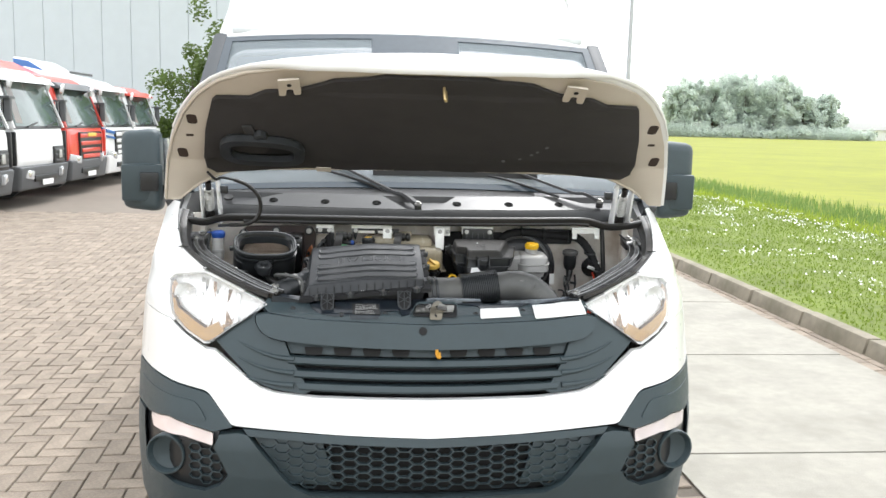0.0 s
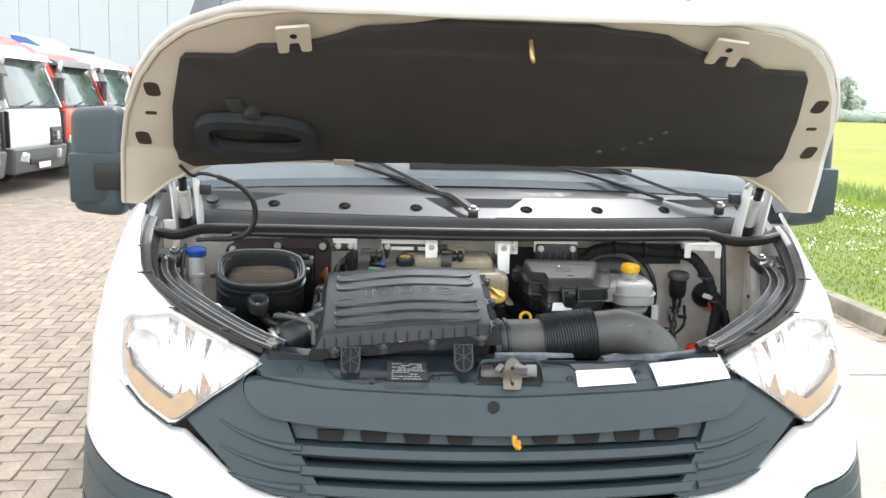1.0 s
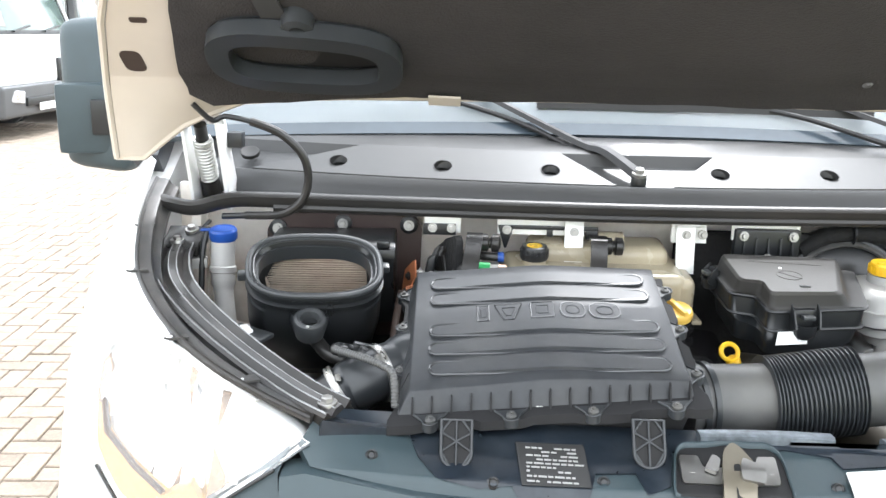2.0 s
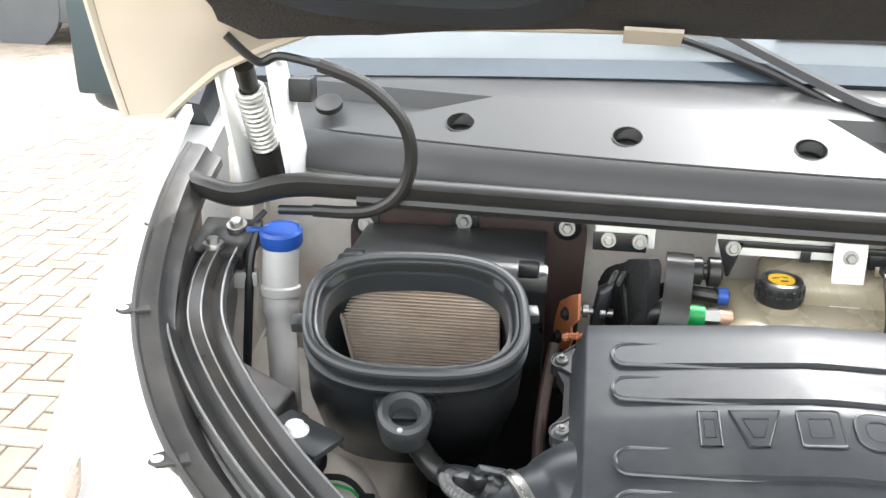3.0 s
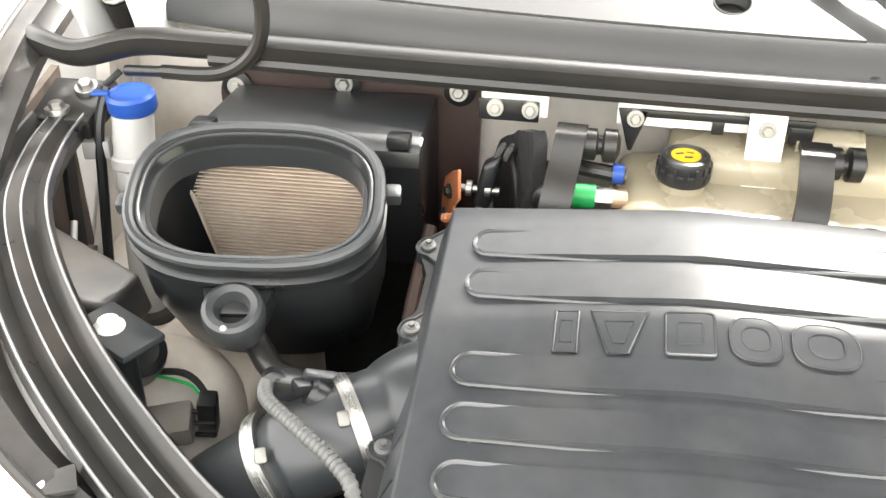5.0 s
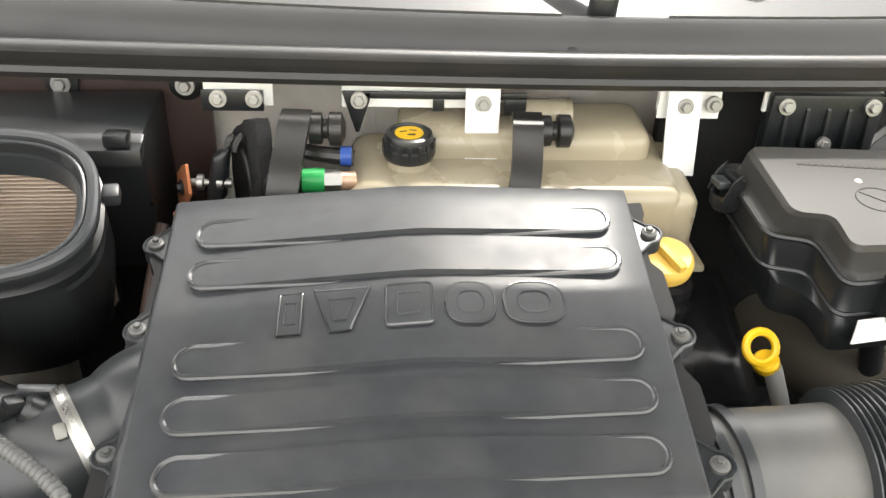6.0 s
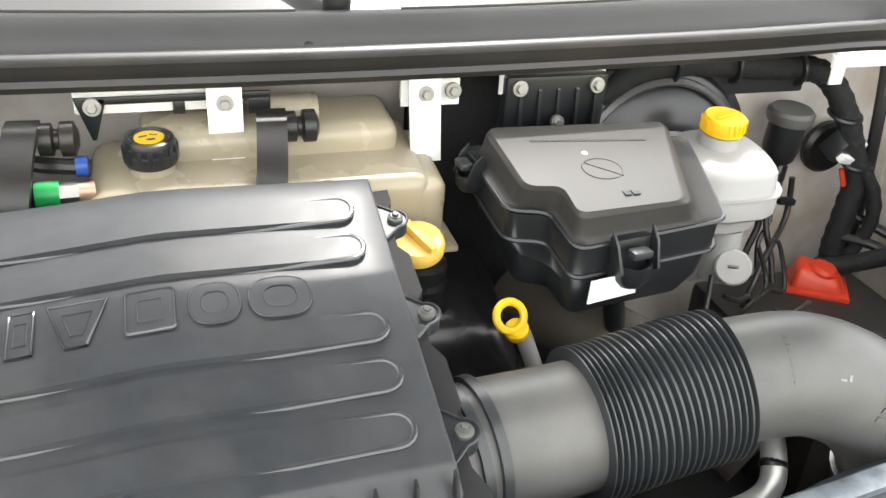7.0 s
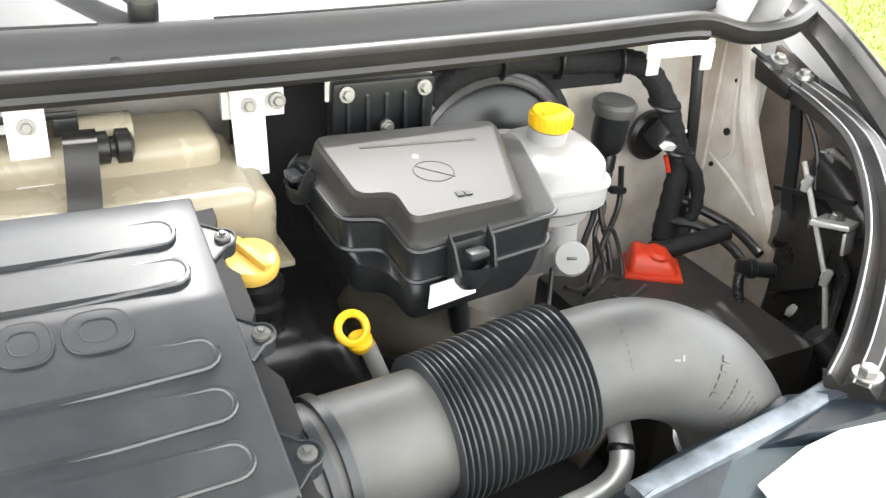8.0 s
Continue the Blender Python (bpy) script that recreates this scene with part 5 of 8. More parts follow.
def on_quad(q, k):
    """Round the quad's border, k from 0 to 4n."""
    e, f = int(k // n) % 4, (k % n) / n
    a, b = Vector(q[e]), Vector(q[(e + 1) % 4])
    return a.lerp(b, f)


low = []
for k in range(4 * n):
    p = on_quad(LB, k)
    low.append(bm.verts.new(fl(p.x, p.y, 0.004)))
for k in range(4 * n):
    bm.faces.new((rim[k], rim[(k + 1) % (4 * n)], low[(k + 1) % (4 * n)], low[k]))
bmesh.ops.recalc_face_normals(bm, faces=bm.faces)
edge = [e for e in bm.edges if len(e.link_faces) == 2 and e.calc_face_angle(0) > 0.5]
bmesh.ops.bevel(bm, geom=edge, offset=0.0028, segments=2, profile=0.5, affect="EDGES")
lid = part("lid", bm, LIDM, air, "dusty black lid", smooth=40)
# raised ribs on the lid
for y, x0, x1 in ((3.075, -0.382, -0.049), (3.028, -0.382, -0.048), (2.940, -0.380, -0.047), (2.893, -0.380, -0.047), (2.845, -0.378, -0.048)):
    w = 0.014
    out = [(x1 + w * math.sin(a), y + w * math.cos(a)) for a in (math.pi * i / 8 for i in range(9))] + [(x0 - w * math.sin(a), y - w * math.cos(a)) for a in (math.pi * i / 8 for i in range(9))]
    bm = B()
    flat_mesh(bm, out, 0.03, lambda a, b, d: lid_top(a, b - 0.02 * (a + 0.21) * 0.3, 0.0045 - d), 0.012)
    part("lid_rib", bm, LIDM, lid, smooth=20)
    path = [lid_top(a, b - 0.006 * (a + 0.21), 0.0035) for a, b in out]
    part("rib_bead", sweep(B(), path, circle(0.0026, 8), closed=True), RIBM, lid)
# plain raised shapes where the maker's word stands: bar, wedge, block and two ovals
def ring_of(cx, cy, rx, ry, k=24, p=0.75):
    return [(cx + rx * math.copysign(abs(math.cos(a)) ** p, math.cos(a)), cy + ry * math.copysign(abs(math.sin(a)) ** p, math.sin(a))) for a in (2 * math.pi * i / k for i in range(k))]


for out in ([(-0.318, 2.961), (-0.300, 2.961), (-0.300, 3.002), (-0.318, 3.002)], [(-0.276, 2.961), (-0.260, 2.961), (-0.246, 3.003), (-0.290, 3.003)],
            rounded([(-0.232, 2.962), (-0.195, 2.962), (-0.195, 3.003), (-0.232, 3.003)], 0.004), ring_of(-0.164, 2.983, 0.020, 0.021), ring_of(-0.112, 2.983, 0.025, 0.021)):
    bm = B()
    flat_mesh(bm, out, 0.012, lambda a, b, d: lid_top(a, b, 0.0014 - d), 0.008)
    eb = part("embossed_shape", bm, LIDM, lid, smooth=20)
    part("shape_edge", sweep(B(), [lid_top(a, b, 0.0012) for a, b in out], circle(0.0013, 6), closed=True), RIBM, eb)
    cx_, cy_ = sum(a for a, b in out) / len(out), sum(b for a, b in out) / len(out)
    inner_ = [(cx_ + (a - cx_) * 0.52, cy_ + (b - cy_) * 0.52) for a, b in out]
    part("shape_edge", sweep(B(), [lid_top(a, b, 0.0015) for a, b in inner_], circle(0.0009, 5), closed=True), LIDM, eb)
bm = B()
hexa(bm, [p + Vector((0, 0, -0.075)) for p in [fl(-0.42, 2.81), fl(-0.02, 2.81), fl(-0.02, 3.11), fl(-0.42, 3.115)]], [fl(-0.43, 2.795, -0.008), fl(-0.005, 2.795, -0.008), fl(-0.005, 3.125, -0.008), fl(-0.43, 3.13, -0.008)], 0.01)
part("lower_body", bm, LIDSIDE, air)
bm = B()
wav = []
for k in range(96):
    p = on_quad(FB, k * 4 * n / 96)
    p2 = on_quad([(-0.22 + (x + 0.22) * 0.95, 2.97 + (y - 2.97) * 0.95) for x, y in FB], k * 4 * n / 96)
    f = (k % 8) / 8
    wav.append(tuple(p.lerp(p2, 0.7 if 0.3 < f < 0.8 else 0.0)))
flat_mesh(bm, wav, 0, lambda a, b, d: fl(a, b, 0.004 - d), 0.014)
part("flange", bm, LIDSIDE, air, smooth=20)
for k in range(23):
    x = -0.415 + 0.4 * (k % 15) / 14
    bm = B()
    if k < 15:
        y = 2.789
        hexa(bm, [fl(x - 0.0015, y, 0.004), fl(x + 0.0015, y, 0.004), fl(x + 0.0015, y + 0.012, 0.004), fl(x - 0.0015, y + 0.012, 0.004)], [fl(x - 0.001, y + 0.007, 0.026), fl(x + 0.001, y + 0.007, 0.026), fl(x + 0.001, y + 0.014, 0.026), fl(x - 0.001, y + 0.014, 0.026)])
    else:
        sx, y = -0.436, 2.85 + 0.27 * (k - 15) / 7
        dx = 0.018
        hexa(bm, [fl(sx, y - 0.0015, 0.004), fl(sx + dx, y - 0.0015, 0.004), fl(sx + dx, y + 0.0015, 0.004), fl(sx, y + 0.0015, 0.004)], [fl(sx + dx * 0.7, y - 0.001, 0.032), fl(sx + dx * 1.1, y - 0.001, 0.032), fl(sx + dx * 1.1, y + 0.001, 0.032), fl(sx + dx * 0.7, y + 0.001, 0.032)])
    part("gusset", bm, LIDSIDE, lid, smooth=0)
for x, y in ((-0.446, 3.122), (-0.442, 3.018), (-0.440, 2.897), (0.009, 3.086), (0.008, 2.966), (0.006, 2.847), (-0.388, 2.774), (-0.272, 2.774), (-0.156, 2.774), (-0.038, 2.774), (-0.045, 3.143)):
    out = Vector((math.copysign(1, x + 0.22), 0)) if abs(x + 0.22) > 0.215 else Vector((0, math.copysign(1, y - 2.96)))
    side_ = Vector((-out.y, out.x))
    tab = [(x + out.x * k_ + side_.x * l_, y + out.y * k_ + side_.y * l_) for k_, l_ in [(-0.014, -0.024)] + [(0.0115 * math.cos(q_), 0.0115 * math.sin(q_)) for q_ in (math.radians(-90 + 18 * i_) for i_ in range(11))] + [(-0.014, 0.024)]]
    b = part("screw_tab", flat_mesh(B(), tab, 0, lambda a, c, d: fl(a, c, 0.006 - d), 0.012), DUSTY, air)
    part("tab_rim", sweep(B(), [fl(a, c, 0.0065) for a, c in tab], circle(0.0015, 6)), DUSTY, b)
    part("tab_washer", lathe(B(), fl(x, y, 0.005), (0, -0.22, 1), [(0.0075, 0), (0.0075, 0.004), (0.006, 0.005), (0, 0.005)], 18), HOSE, b)
    part("screw", bolt(B(), fl(x, y, 0.010), (0, -0.22, 1), 0.0038), HOSE, b)
for x in (-0.350, -0.085):
    bm = B()
    foot = lambda a, b, d: Vector((x + a * 1.05, 2.728 + 0.52 * b + 0.6 * d, 1.063 + 0.85 * b + 0.03 * (x + 0.35) - d * 0.3))
    half = [(0.020, 0.032), (0.020, -0.014)] + [(0.020 * math.cos(q_), -0.014 - 0.020 * math.sin(q_)) for q_ in (math.radians(15 * i_) for i_ in range(1, 7))]
    rim_ = half + [(-a_, b_) for a_, b_ in reversed(half[:-1])]
    flat_mesh(bm, rim_, 0, foot, 0.006)
    ft = part("mount_foot", bm, DARK, air, "ribbed rubber mounting foot")
    part("foot_rim", sweep(B(), [foot(a_, b_, -0.003) for a_, b_ in rim_], circle(0.0024, 6)), DUSTY, ft)
    for a0, b0, a1, b1 in ((-0.020, 0.014, 0.0, 0.002), (0.020, 0.014, 0.0, 0.002), (-0.020, -0.012, 0.0, 0.002), (0.020, -0.012, 0.0, 0.002), (0, 0.032, 0, -0.034), (-0.020, 0.031, 0.020, 0.031), (-0.020, 0.014, -0.007, 0.032), (0.020, 0.014, 0.007, 0.032), (-0.020, -0.012, -0.008, -0.032), (0.020, -0.012, 0.008, -0.032)):
        part("web", cyl(B(), foot(a0, b0, -0.003), foot(a1, b1, -0.003), 0.0016, seg=6), DUSTY, ft)
part("box_label", flat_mesh(B(), [(-0.235, 0), (-0.205, 0), (-0.205, 0.016), (-0.235, 0.016)], 0, lambda a, b, d: Vector((a, 2.795 - 0.2 * d, 1.075 + b)), 0.002), PAPER, air)

CHROMED_ = mat("clamp_steel", (0.62, 0.62, 0.60), 0.25, metal=0.9, var=0.08, scale=60)
ALU_DULL = mat("dull_clamp_screw", (0.22, 0.215, 0.2), 0.5, metal=0.8, var=0.1)

# left neck with clamps and temperature sensor
nk = thing("air_inlet_hose", (-0.50, 2.93, 0.95), "black inlet hose with steel clamps beside the filter box", "hose")
part("funnel", tube(B(), [(-0.40, 2.985, 1.075), (-0.435, 2.962, 1.082), (-0.455, 2.948, 1.082), (-0.475, 2.935, 1.078)], 0.046, 28, scale=lambda i, n: 1.45 - 0.5 * min(1, i / (n * 0.6))), DUSTY, nk, "grey moulded neck of the filter box")
part("hose_body", tube(B(), [(-0.46, 2.945, 1.080), (-0.485, 2.930, 1.074), (-0.515, 2.918, 1.062), (-0.545, 2.908, 1.044), (-0.60, 2.895, 1.0), (-0.63, 2.89, 0.93)], 0.044, 28, scale=lambda i, n: 1.0 if i < n * 0.45 else 0.93), DUSTY, nk)
for a_, b_ in (((-0.468, 2.940, 1.079), (-0.478, 2.934, 1.077)), ((-0.528, 2.913, 1.055), (-0.538, 2.910, 1.049))):
    c = part("hose_clamp", cyl(B(), a_, b_, 0.0475, seg=36), STEEL, nk, "steel hose clamp")
    part("clamp_screw", box(B(), (a_[0] - 0.006, a_[1] - 0.034, a_[2] + 0.036), (0.010, 0.013, 0.006), (45, 0, 25), 0.003), ALU_DULL, c)
    part("clamp_band", cyl(B(), Vector(a_).lerp(Vector(b_), 0.3), Vector(a_).lerp(Vector(b_), 0.7), 0.0484, seg=36), CHROMED_, c)
part("sensor_body", lathe(B(), (-0.497, 2.935, 1.105), (-0.5, -0.1, 0.35), [(0.014, -0.01), (0.014, 0.014), (0.010, 0.018), (0, 0.018)], 20), BLACK, nk)
part("sensor_plug", box(B(), (-0.528, 2.942, 1.112), (0.032, 0.024, 0.020), (0, 15, 20), 0.005), BLACK, nk)
part("conduit", corrugated(B(), [(-0.546, 2.935, 1.118), (-0.535, 2.905, 1.126), (-0.497, 2.871, 1.130), (-0.464, 2.845, 1.128), (-0.445, 2.825, 1.12), (-0.44, 2.80, 1.08)], 0.0064, 0.005, 0.2), HOSE, nk)
part("sensor_clip", box(B(), (-0.505, 2.948, 1.116), (0.030, 0.010, 0.016), (10, 20, 25), 0.003), DUSTY, nk)
part("sensor_clip", box(B(), (-0.515, 2.930, 1.122), (0.014, 0.014, 0.010), (0, 15, 40), 0.003), BLACK, nk)
part("wiring_plug", lathe(B(), (-0.546, 2.948, 1.112), (0.3, -0.6, 0.3), [(0.010, 0), (0.010, 0.02), (0.007, 0.022)], 14), BLACK, nk)
fc = thing("wing_connector", (-0.63, 3.03, 0.99), "black plug and grey block wired on the inner wing", "connector")
part("plug", box(B(), (-0.640, 3.008, 1.008), (0.018, 0.020, 0.052), (14, 6, 12), 0.003), BLACK, fc)
for k in range(3):
    part("plug_rib", box(B(), (-0.640, 2.9965, 0.992 + 0.014 * k), (0.020, 0.004, 0.004), (14, 6, 12), 0.001), BLACK, fc)
part("wire", tube(B(), [(-0.70, 3.030, 1.034), (-0.672, 3.026, 1.040), (-0.655, 3.020, 1.038), (-0.642, 3.012, 1.030)], 0.0035, 8), TAPE, fc)
part("wire", tube(B(), [(-0.70, 3.026, 1.032), (-0.672, 3.020, 1.034), (-0.655, 3.014, 1.034), (-0.645, 3.008, 1.028)], 0.0018, 6), GREEN, fc)
part("grey_block", box(B(), (-0.672, 2.985, 1.008), (0.050, 0.040, 0.022), (8, -6, 18), 0.005), LINER, fc)
part("round_plug", lathe(B(), (-0.715, 3.03, 1.05), (0.4, -0.5, 0.8), [(0.020, -0.04), (0.026, 0.0), (0.026, 0.014), (0.018, 0.02), (0, 0.02)], 20), BLACK, fc)

# fresh air housing with oval mouth
fa = thing("fresh_air_housing", (-0.60, 3.1, 0.97), "black fresh-air filter housing with oval open mouth", "air housing")
FC = Vector((-0.600, 3.085, 1.205))
FU = Vector((0.985, 0.17, -0.02)).normalized()
FV = Vector((-0.15, 0.88, 0.44)).normalized()
FW = FU.cross(FV).normalized()


def oval(a, ru, rv):
    c, s = math.cos(a), math.sin(a)
    return FU * (ru * math.copysign(abs(c) ** 0.72, c)) + FV * (rv * math.copysign(abs(s) ** 0.72, s))


OV = [2 * math.pi * i / 48 for i in range(48)]
bm = B()
lv = []
for ru, rv, h in ((0.100, 0.066, -0.030), (0.101, 0.067, 0.0), (0.108, 0.074, 0.012), (0.116, 0.082, 0.013), (0.118, 0.084, 0.004), (0.113, 0.080, 0.0), (0.113, 0.080, -0.008), (0.119, 0.086, -0.010), (0.119, 0.086, -0.015), (0.114, 0.081, -0.017), (0.114, 0.081, -0.030), (0.1165, 0.083, -0.034), (0.117, 0.083, -0.09), (0.104, 0.072, -0.17), (0.06, 0.05, -0.21)):
    lv.append([bm.verts.new(FC + oval(a, ru, rv) + FW * h) for a in OV])
for a, b in zip(lv, lv[1:]):
    for i in range(48):
        bm.faces.new((a[i], a[(i + 1) % 48], b[(i + 1) % 48], b[i]))
part("housing_body", bm, BLACK, fa, smooth=30).modifiers.new("thick", "SOLIDIFY").thickness = 0.003
part("mouth_seal", sweep(B(), [FC + oval(a, 0.113, 0.079) + FW * 0.011 for a in OV], circle(0.0055, 10), closed=True), DUSTY, fa, "rubber lip seal")
part("seal_bead", sweep(B(), [FC + oval(a, 0.105, 0.071) + FW * 0.010 for a in OV], circle(0.0022, 8), closed=True), DUSTY, fa)
part("inner_collar", sweep(B(), [FC + oval(a, 0.099, 0.0645) - FW * 0.006 for a in OV], [(-0.002, -0.022), (0.002, -0.022), (0.002, 0.006), (-0.002, 0.006)], closed=True, up=FW), DUSTY, fa)
# pleated filter element
def pleat_at(x, z, out=0.0):
    """The filter's upright face, leaning back a little towards its foot."""
    return Vector((x, 3.172 + 0.20 * (1.20 - z) + 0.04 * (x + 0.60) - out, z))


# a dark core paints the shade between the paper pleats
pf = part("filter_core", hexa(B(), [pleat_at(-0.680, 1.03, 0.0), pleat_at(-0.518, 1.03, 0.0), pleat_at(-0.518, 1.03, -0.012), pleat_at(-0.680, 1.03, -0.012)], [pleat_at(-0.708, 1.212, 0.0), pleat_at(-0.518, 1.212, 0.0), pleat_at(-0.518, 1.212, -0.012), pleat_at(-0.708, 1.212, -0.012)]), LEADM, fa, "dusty pleated paper filter", smooth=0)
for i in range(38):
    z0 = 1.034 + 0.0046 * i
    x0 = -0.707 + 0.154 * (1.212 - z0)
    w0, w1 = 0.0005 * math.sin(i * 1.7), 0.0005 * math.sin(i * 2.3 + 1)
    part("pleat", hexa(B(), [pleat_at(x0, z0 + 0.0004, 0.0), pleat_at(-0.519, z0 + 0.0004, 0.0), pleat_at(-0.519, z0 + 0.0030, 0.0), pleat_at(x0, z0 + 0.0030, 0.0)], [pleat_at(x0, z0 + 0.0008 + w0, 0.014), pleat_at(-0.519, z0 + 0.0008 + w1, 0.014), pleat_at(-0.519, z0 + 0.0023 + w1, 0.014), pleat_at(x0, z0 + 0.0023 + w0, 0.014)]), PLEAT, pf, smooth=0)
part("filter_side", hexa(B(), [pleat_at(-0.683, 1.03, 0.016), pleat_at(-0.680, 1.03, 0.016), pleat_at(-0.680, 1.03, -0.012), pleat_at(-0.683, 1.03, -0.012)], [pleat_at(-0.711, 1.212, 0.016), pleat_at(-0.708, 1.212, 0.016), pleat_at(-0.708, 1.212, -0.012), pleat_at(-0.711, 1.212, -0.012)]), PLEAT, fa)
bm = B()
hexa(bm, [(-0.71, 3.235, 1.06), (-0.470, 3.24, 1.06), (-0.470, 3.33, 1.06), (-0.71, 3.33, 1.06)], [(-0.710, 3.195, 1.222), (-0.472, 3.205, 1.222), (-0.474, 3.33, 1.230), (-0.71, 3.33, 1.225)], 0.006)
part("rear_box", bm, BLACK, fa)
bm = B()
hexa(bm, [(-0.716, 3.178, 1.200), (-0.468, 3.188, 1.20), (-0.468, 3.202, 1.206), (-0.716, 3.19, 1.206)], [(-0.716, 3.180, 1.218), (-0.468, 3.190, 1.218), (-0.468, 3.215, 1.227), (-0.716, 3.205, 1.227)], 0.003)
part("box_rim", bm, BLACK, fa)
for x in (-0.695, -0.49):
    part("box_clip", box(B(), (x, 3.195, 1.228), (0.024, 0.02, 0.014), bevel=0.004), BLACK, fa)
bm = B()
flat_mesh(bm, rounded([(-0.735, 1.00), (-0.43, 1.00), (-0.424, 1.235), (-0.445, 1.258), (-0.70, 1.252), (-0.735, 1.225)], 0.015), 0, lambda a, b, d: Vector((a, 3.335 + d, b)), 0.01)
part("mounting_plate", bm, BROWNP, fa)
for x, z in ((-0.712, 1.222), (-0.582, 1.235), (-0.450, 1.235)):
    b = part("plate_lug", lathe(B(), (x, 3.338, z), (0, -1, 0), [(0.018, 0), (0.018, 0.008), (0.012, 0.010)], 20), BLACK, fa)
    part("lug_bolt", bolt(B(), (x, 3.327, z), (0, -1, 0.1), 0.008), STEEL, b)
lo = FC - FV * 0.110 - FW * 0.014 + FU * -0.010
lug = part("drain_lug", lathe(B(), lo, FW, [(0.012, -0.040), (0.024, -0.030), (0.0275, -0.006), (0.0275, 0.002), (0.026, 0.006), (0.022, 0.008), (0.016, 0.006), (0.0135, 0.0), (0.0125, -0.012), (0.0, -0.013)], 32), DUSTY, fa)
part("lug_web", hexa(B(), [lo + FU * u_ + FV * v_ - FW * 0.030 for u_, v_ in ((-0.026, 0.0), (0.026, 0.0), (0.034, 0.030), (-0.034, 0.030))], [lo + FU * u_ + FV * v_ - FW * 0.006 for u_, v_ in ((-0.024, 0.0), (0.024, 0.0), (0.032, 0.028), (-0.032, 0.028))], 0.004, 2), BLACK, lug)
part("lug_hole", lathe(B(), lo, FW, [(0.0143, -0.0125), (0.0143, -0.0115)], 18), DARK, lug)
part("lug_dot", lathe(B(), lo + FW * 0.008 - FV * 0.022 - FU * 0.004, FW, [(0.003, 0), (0.002, 0.002)], 10), MILK, lug)
part("drain_hose", tube(B(), [lo - FW * 0.02, (-0.585, 3.01, 1.10), (-0.560, 2.99, 1.085), (-0.525, 2.985, 1.078), (-0.485, 2.995, 1.075), (-0.45, 3.02, 1.05)], 0.012), RUBBER, fa)
for sgn in (-1, 1):
    part("side_tab", box(B(), FC + FU * (0.124 * sgn) - FW * 0.012 + FV * (0.0 if sgn < 0 else 0.02), (0.016, 0.018, 0.014), (20, 0, 10), 0.004), DUSTY, fa)

# washer filler
wf = thing("washer_filler", (-0.79, 3.17, 1.0), "white washer filler neck with blue cap", "filler neck")
part("neck", tube(B(), [(-0.80, 3.245, 1.222), (-0.80, 3.235, 1.18), (-0.795, 3.215, 1.12), (-0.785, 3.19, 1.06), (-0.78, 3.18, 1.0)], 0.0225, 24, scale=lambda i, n: 1.0 if i < n * 0.45 else 0.82), MILK, wf)
cp = part("cap", lathe(B(), (-0.80, 3.246, 1.217), (0, -0.12, 1), [(0.025, 0), (0.0265, 0.003), (0.0265, 0.018), (0.023, 0.022), (0.021, 0.020), (0, 0.020)], 32), BLUE, wf, "blue snap-on cap")
part("cap_tab", box(B(), (-0.833, 3.24, 1.236), (0.018, 0.012, 0.004), (0, 0, 10), 0.001), BLUE, cp)
part("clip_band", lathe(B(), (-0.799, 3.228, 1.155), (0, 0.15, 1), [(0.0235, 0), (0.0255, 0.002), (0.0255, 0.012), (0.0235, 0.014)], 24), MILK, wf)
part("clip_block", box(B(), (-0.845, 3.235, 1.172), (0.03, 0.02, 0.022), (0, 0, 15), 0.004), MILK, wf)
part("neck_cable", tube(B(), [(-0.83, 3.25, 1.24), (-0.838, 3.235, 1.20), (-0.84, 3.225, 1.14), (-0.845, 3.21, 1.02)], 0.006, 8), BLACK, wf)
part("foot_ring", lathe(B(), (-0.780, 3.180, 1.000), (0.03, -0.06, 1), [(0.027, -0.012), (0.027, 0.004), (0.021, 0.008), (0.019, 0.006)], 24), RUBBER, wf)
br = thing("wing_bracket", (-0.75, 3.0, 0.98), "black stepped bracket with a bolt on the inner wing", "bracket")
part("bracket_plate", hexa(B(), [(-0.84, 3.02, 1.06), (-0.74, 3.02, 1.045), (-0.74, 3.12, 1.045), (-0.86, 3.14, 1.06)], [(-0.84, 3.02, 1.13), (-0.735, 3.03, 1.10), (-0.74, 3.10, 1.10), (-0.86, 3.14, 1.13)], 0.010, 3), GUTTER, br)
part("bolt_plate", box(B(), (-0.69, 2.965, 1.128), (0.07, 0.045, 0.008), (0, 6, -25), 0.003), DUSTY, br)
part("flange_bolt", lathe(B(), (-0.697, 2.965, 1.131), (0, 0, 1), [(0.0135, 0), (0.0135, 0.003), (0.010, 0.005), (0.009, 0.009), (0.006, 0.011), (0, 0.0115)], 20), PAPER, br, "white painted flange bolt")
part("plate_leg", cyl(B(), (-0.69, 2.965, 0.98), (-0.69, 2.965, 1.126), 0.012), BLACK, br)

# expansion tank
PALECU = mat("pale_copper", (0.62, 0.42, 0.30), 0.4, metal=0.5, var=0.1)
et = thing("expansion_tank", (-0.09, 3.23, 1.0), "milky plastic coolant expansion tank with black cap", "coolant tank")
for c, sz, bv in (((-0.178, 3.235, 1.127), (0.186, 0.15, 0.135), 0.030), ((-0.03, 3.245, 1.13), (0.20, 0.15, 0.13), 0.02), ((0.045, 3.235, 1.140), (0.085, 0.13, 0.095), 0.018), ((-0.085, 3.275, 1.19), (0.268, 0.09, 0.075), 0.022)):
    part("tank_shell", box(B(), c, sz, (6, 0, 0), bv, 4), TANK, et)
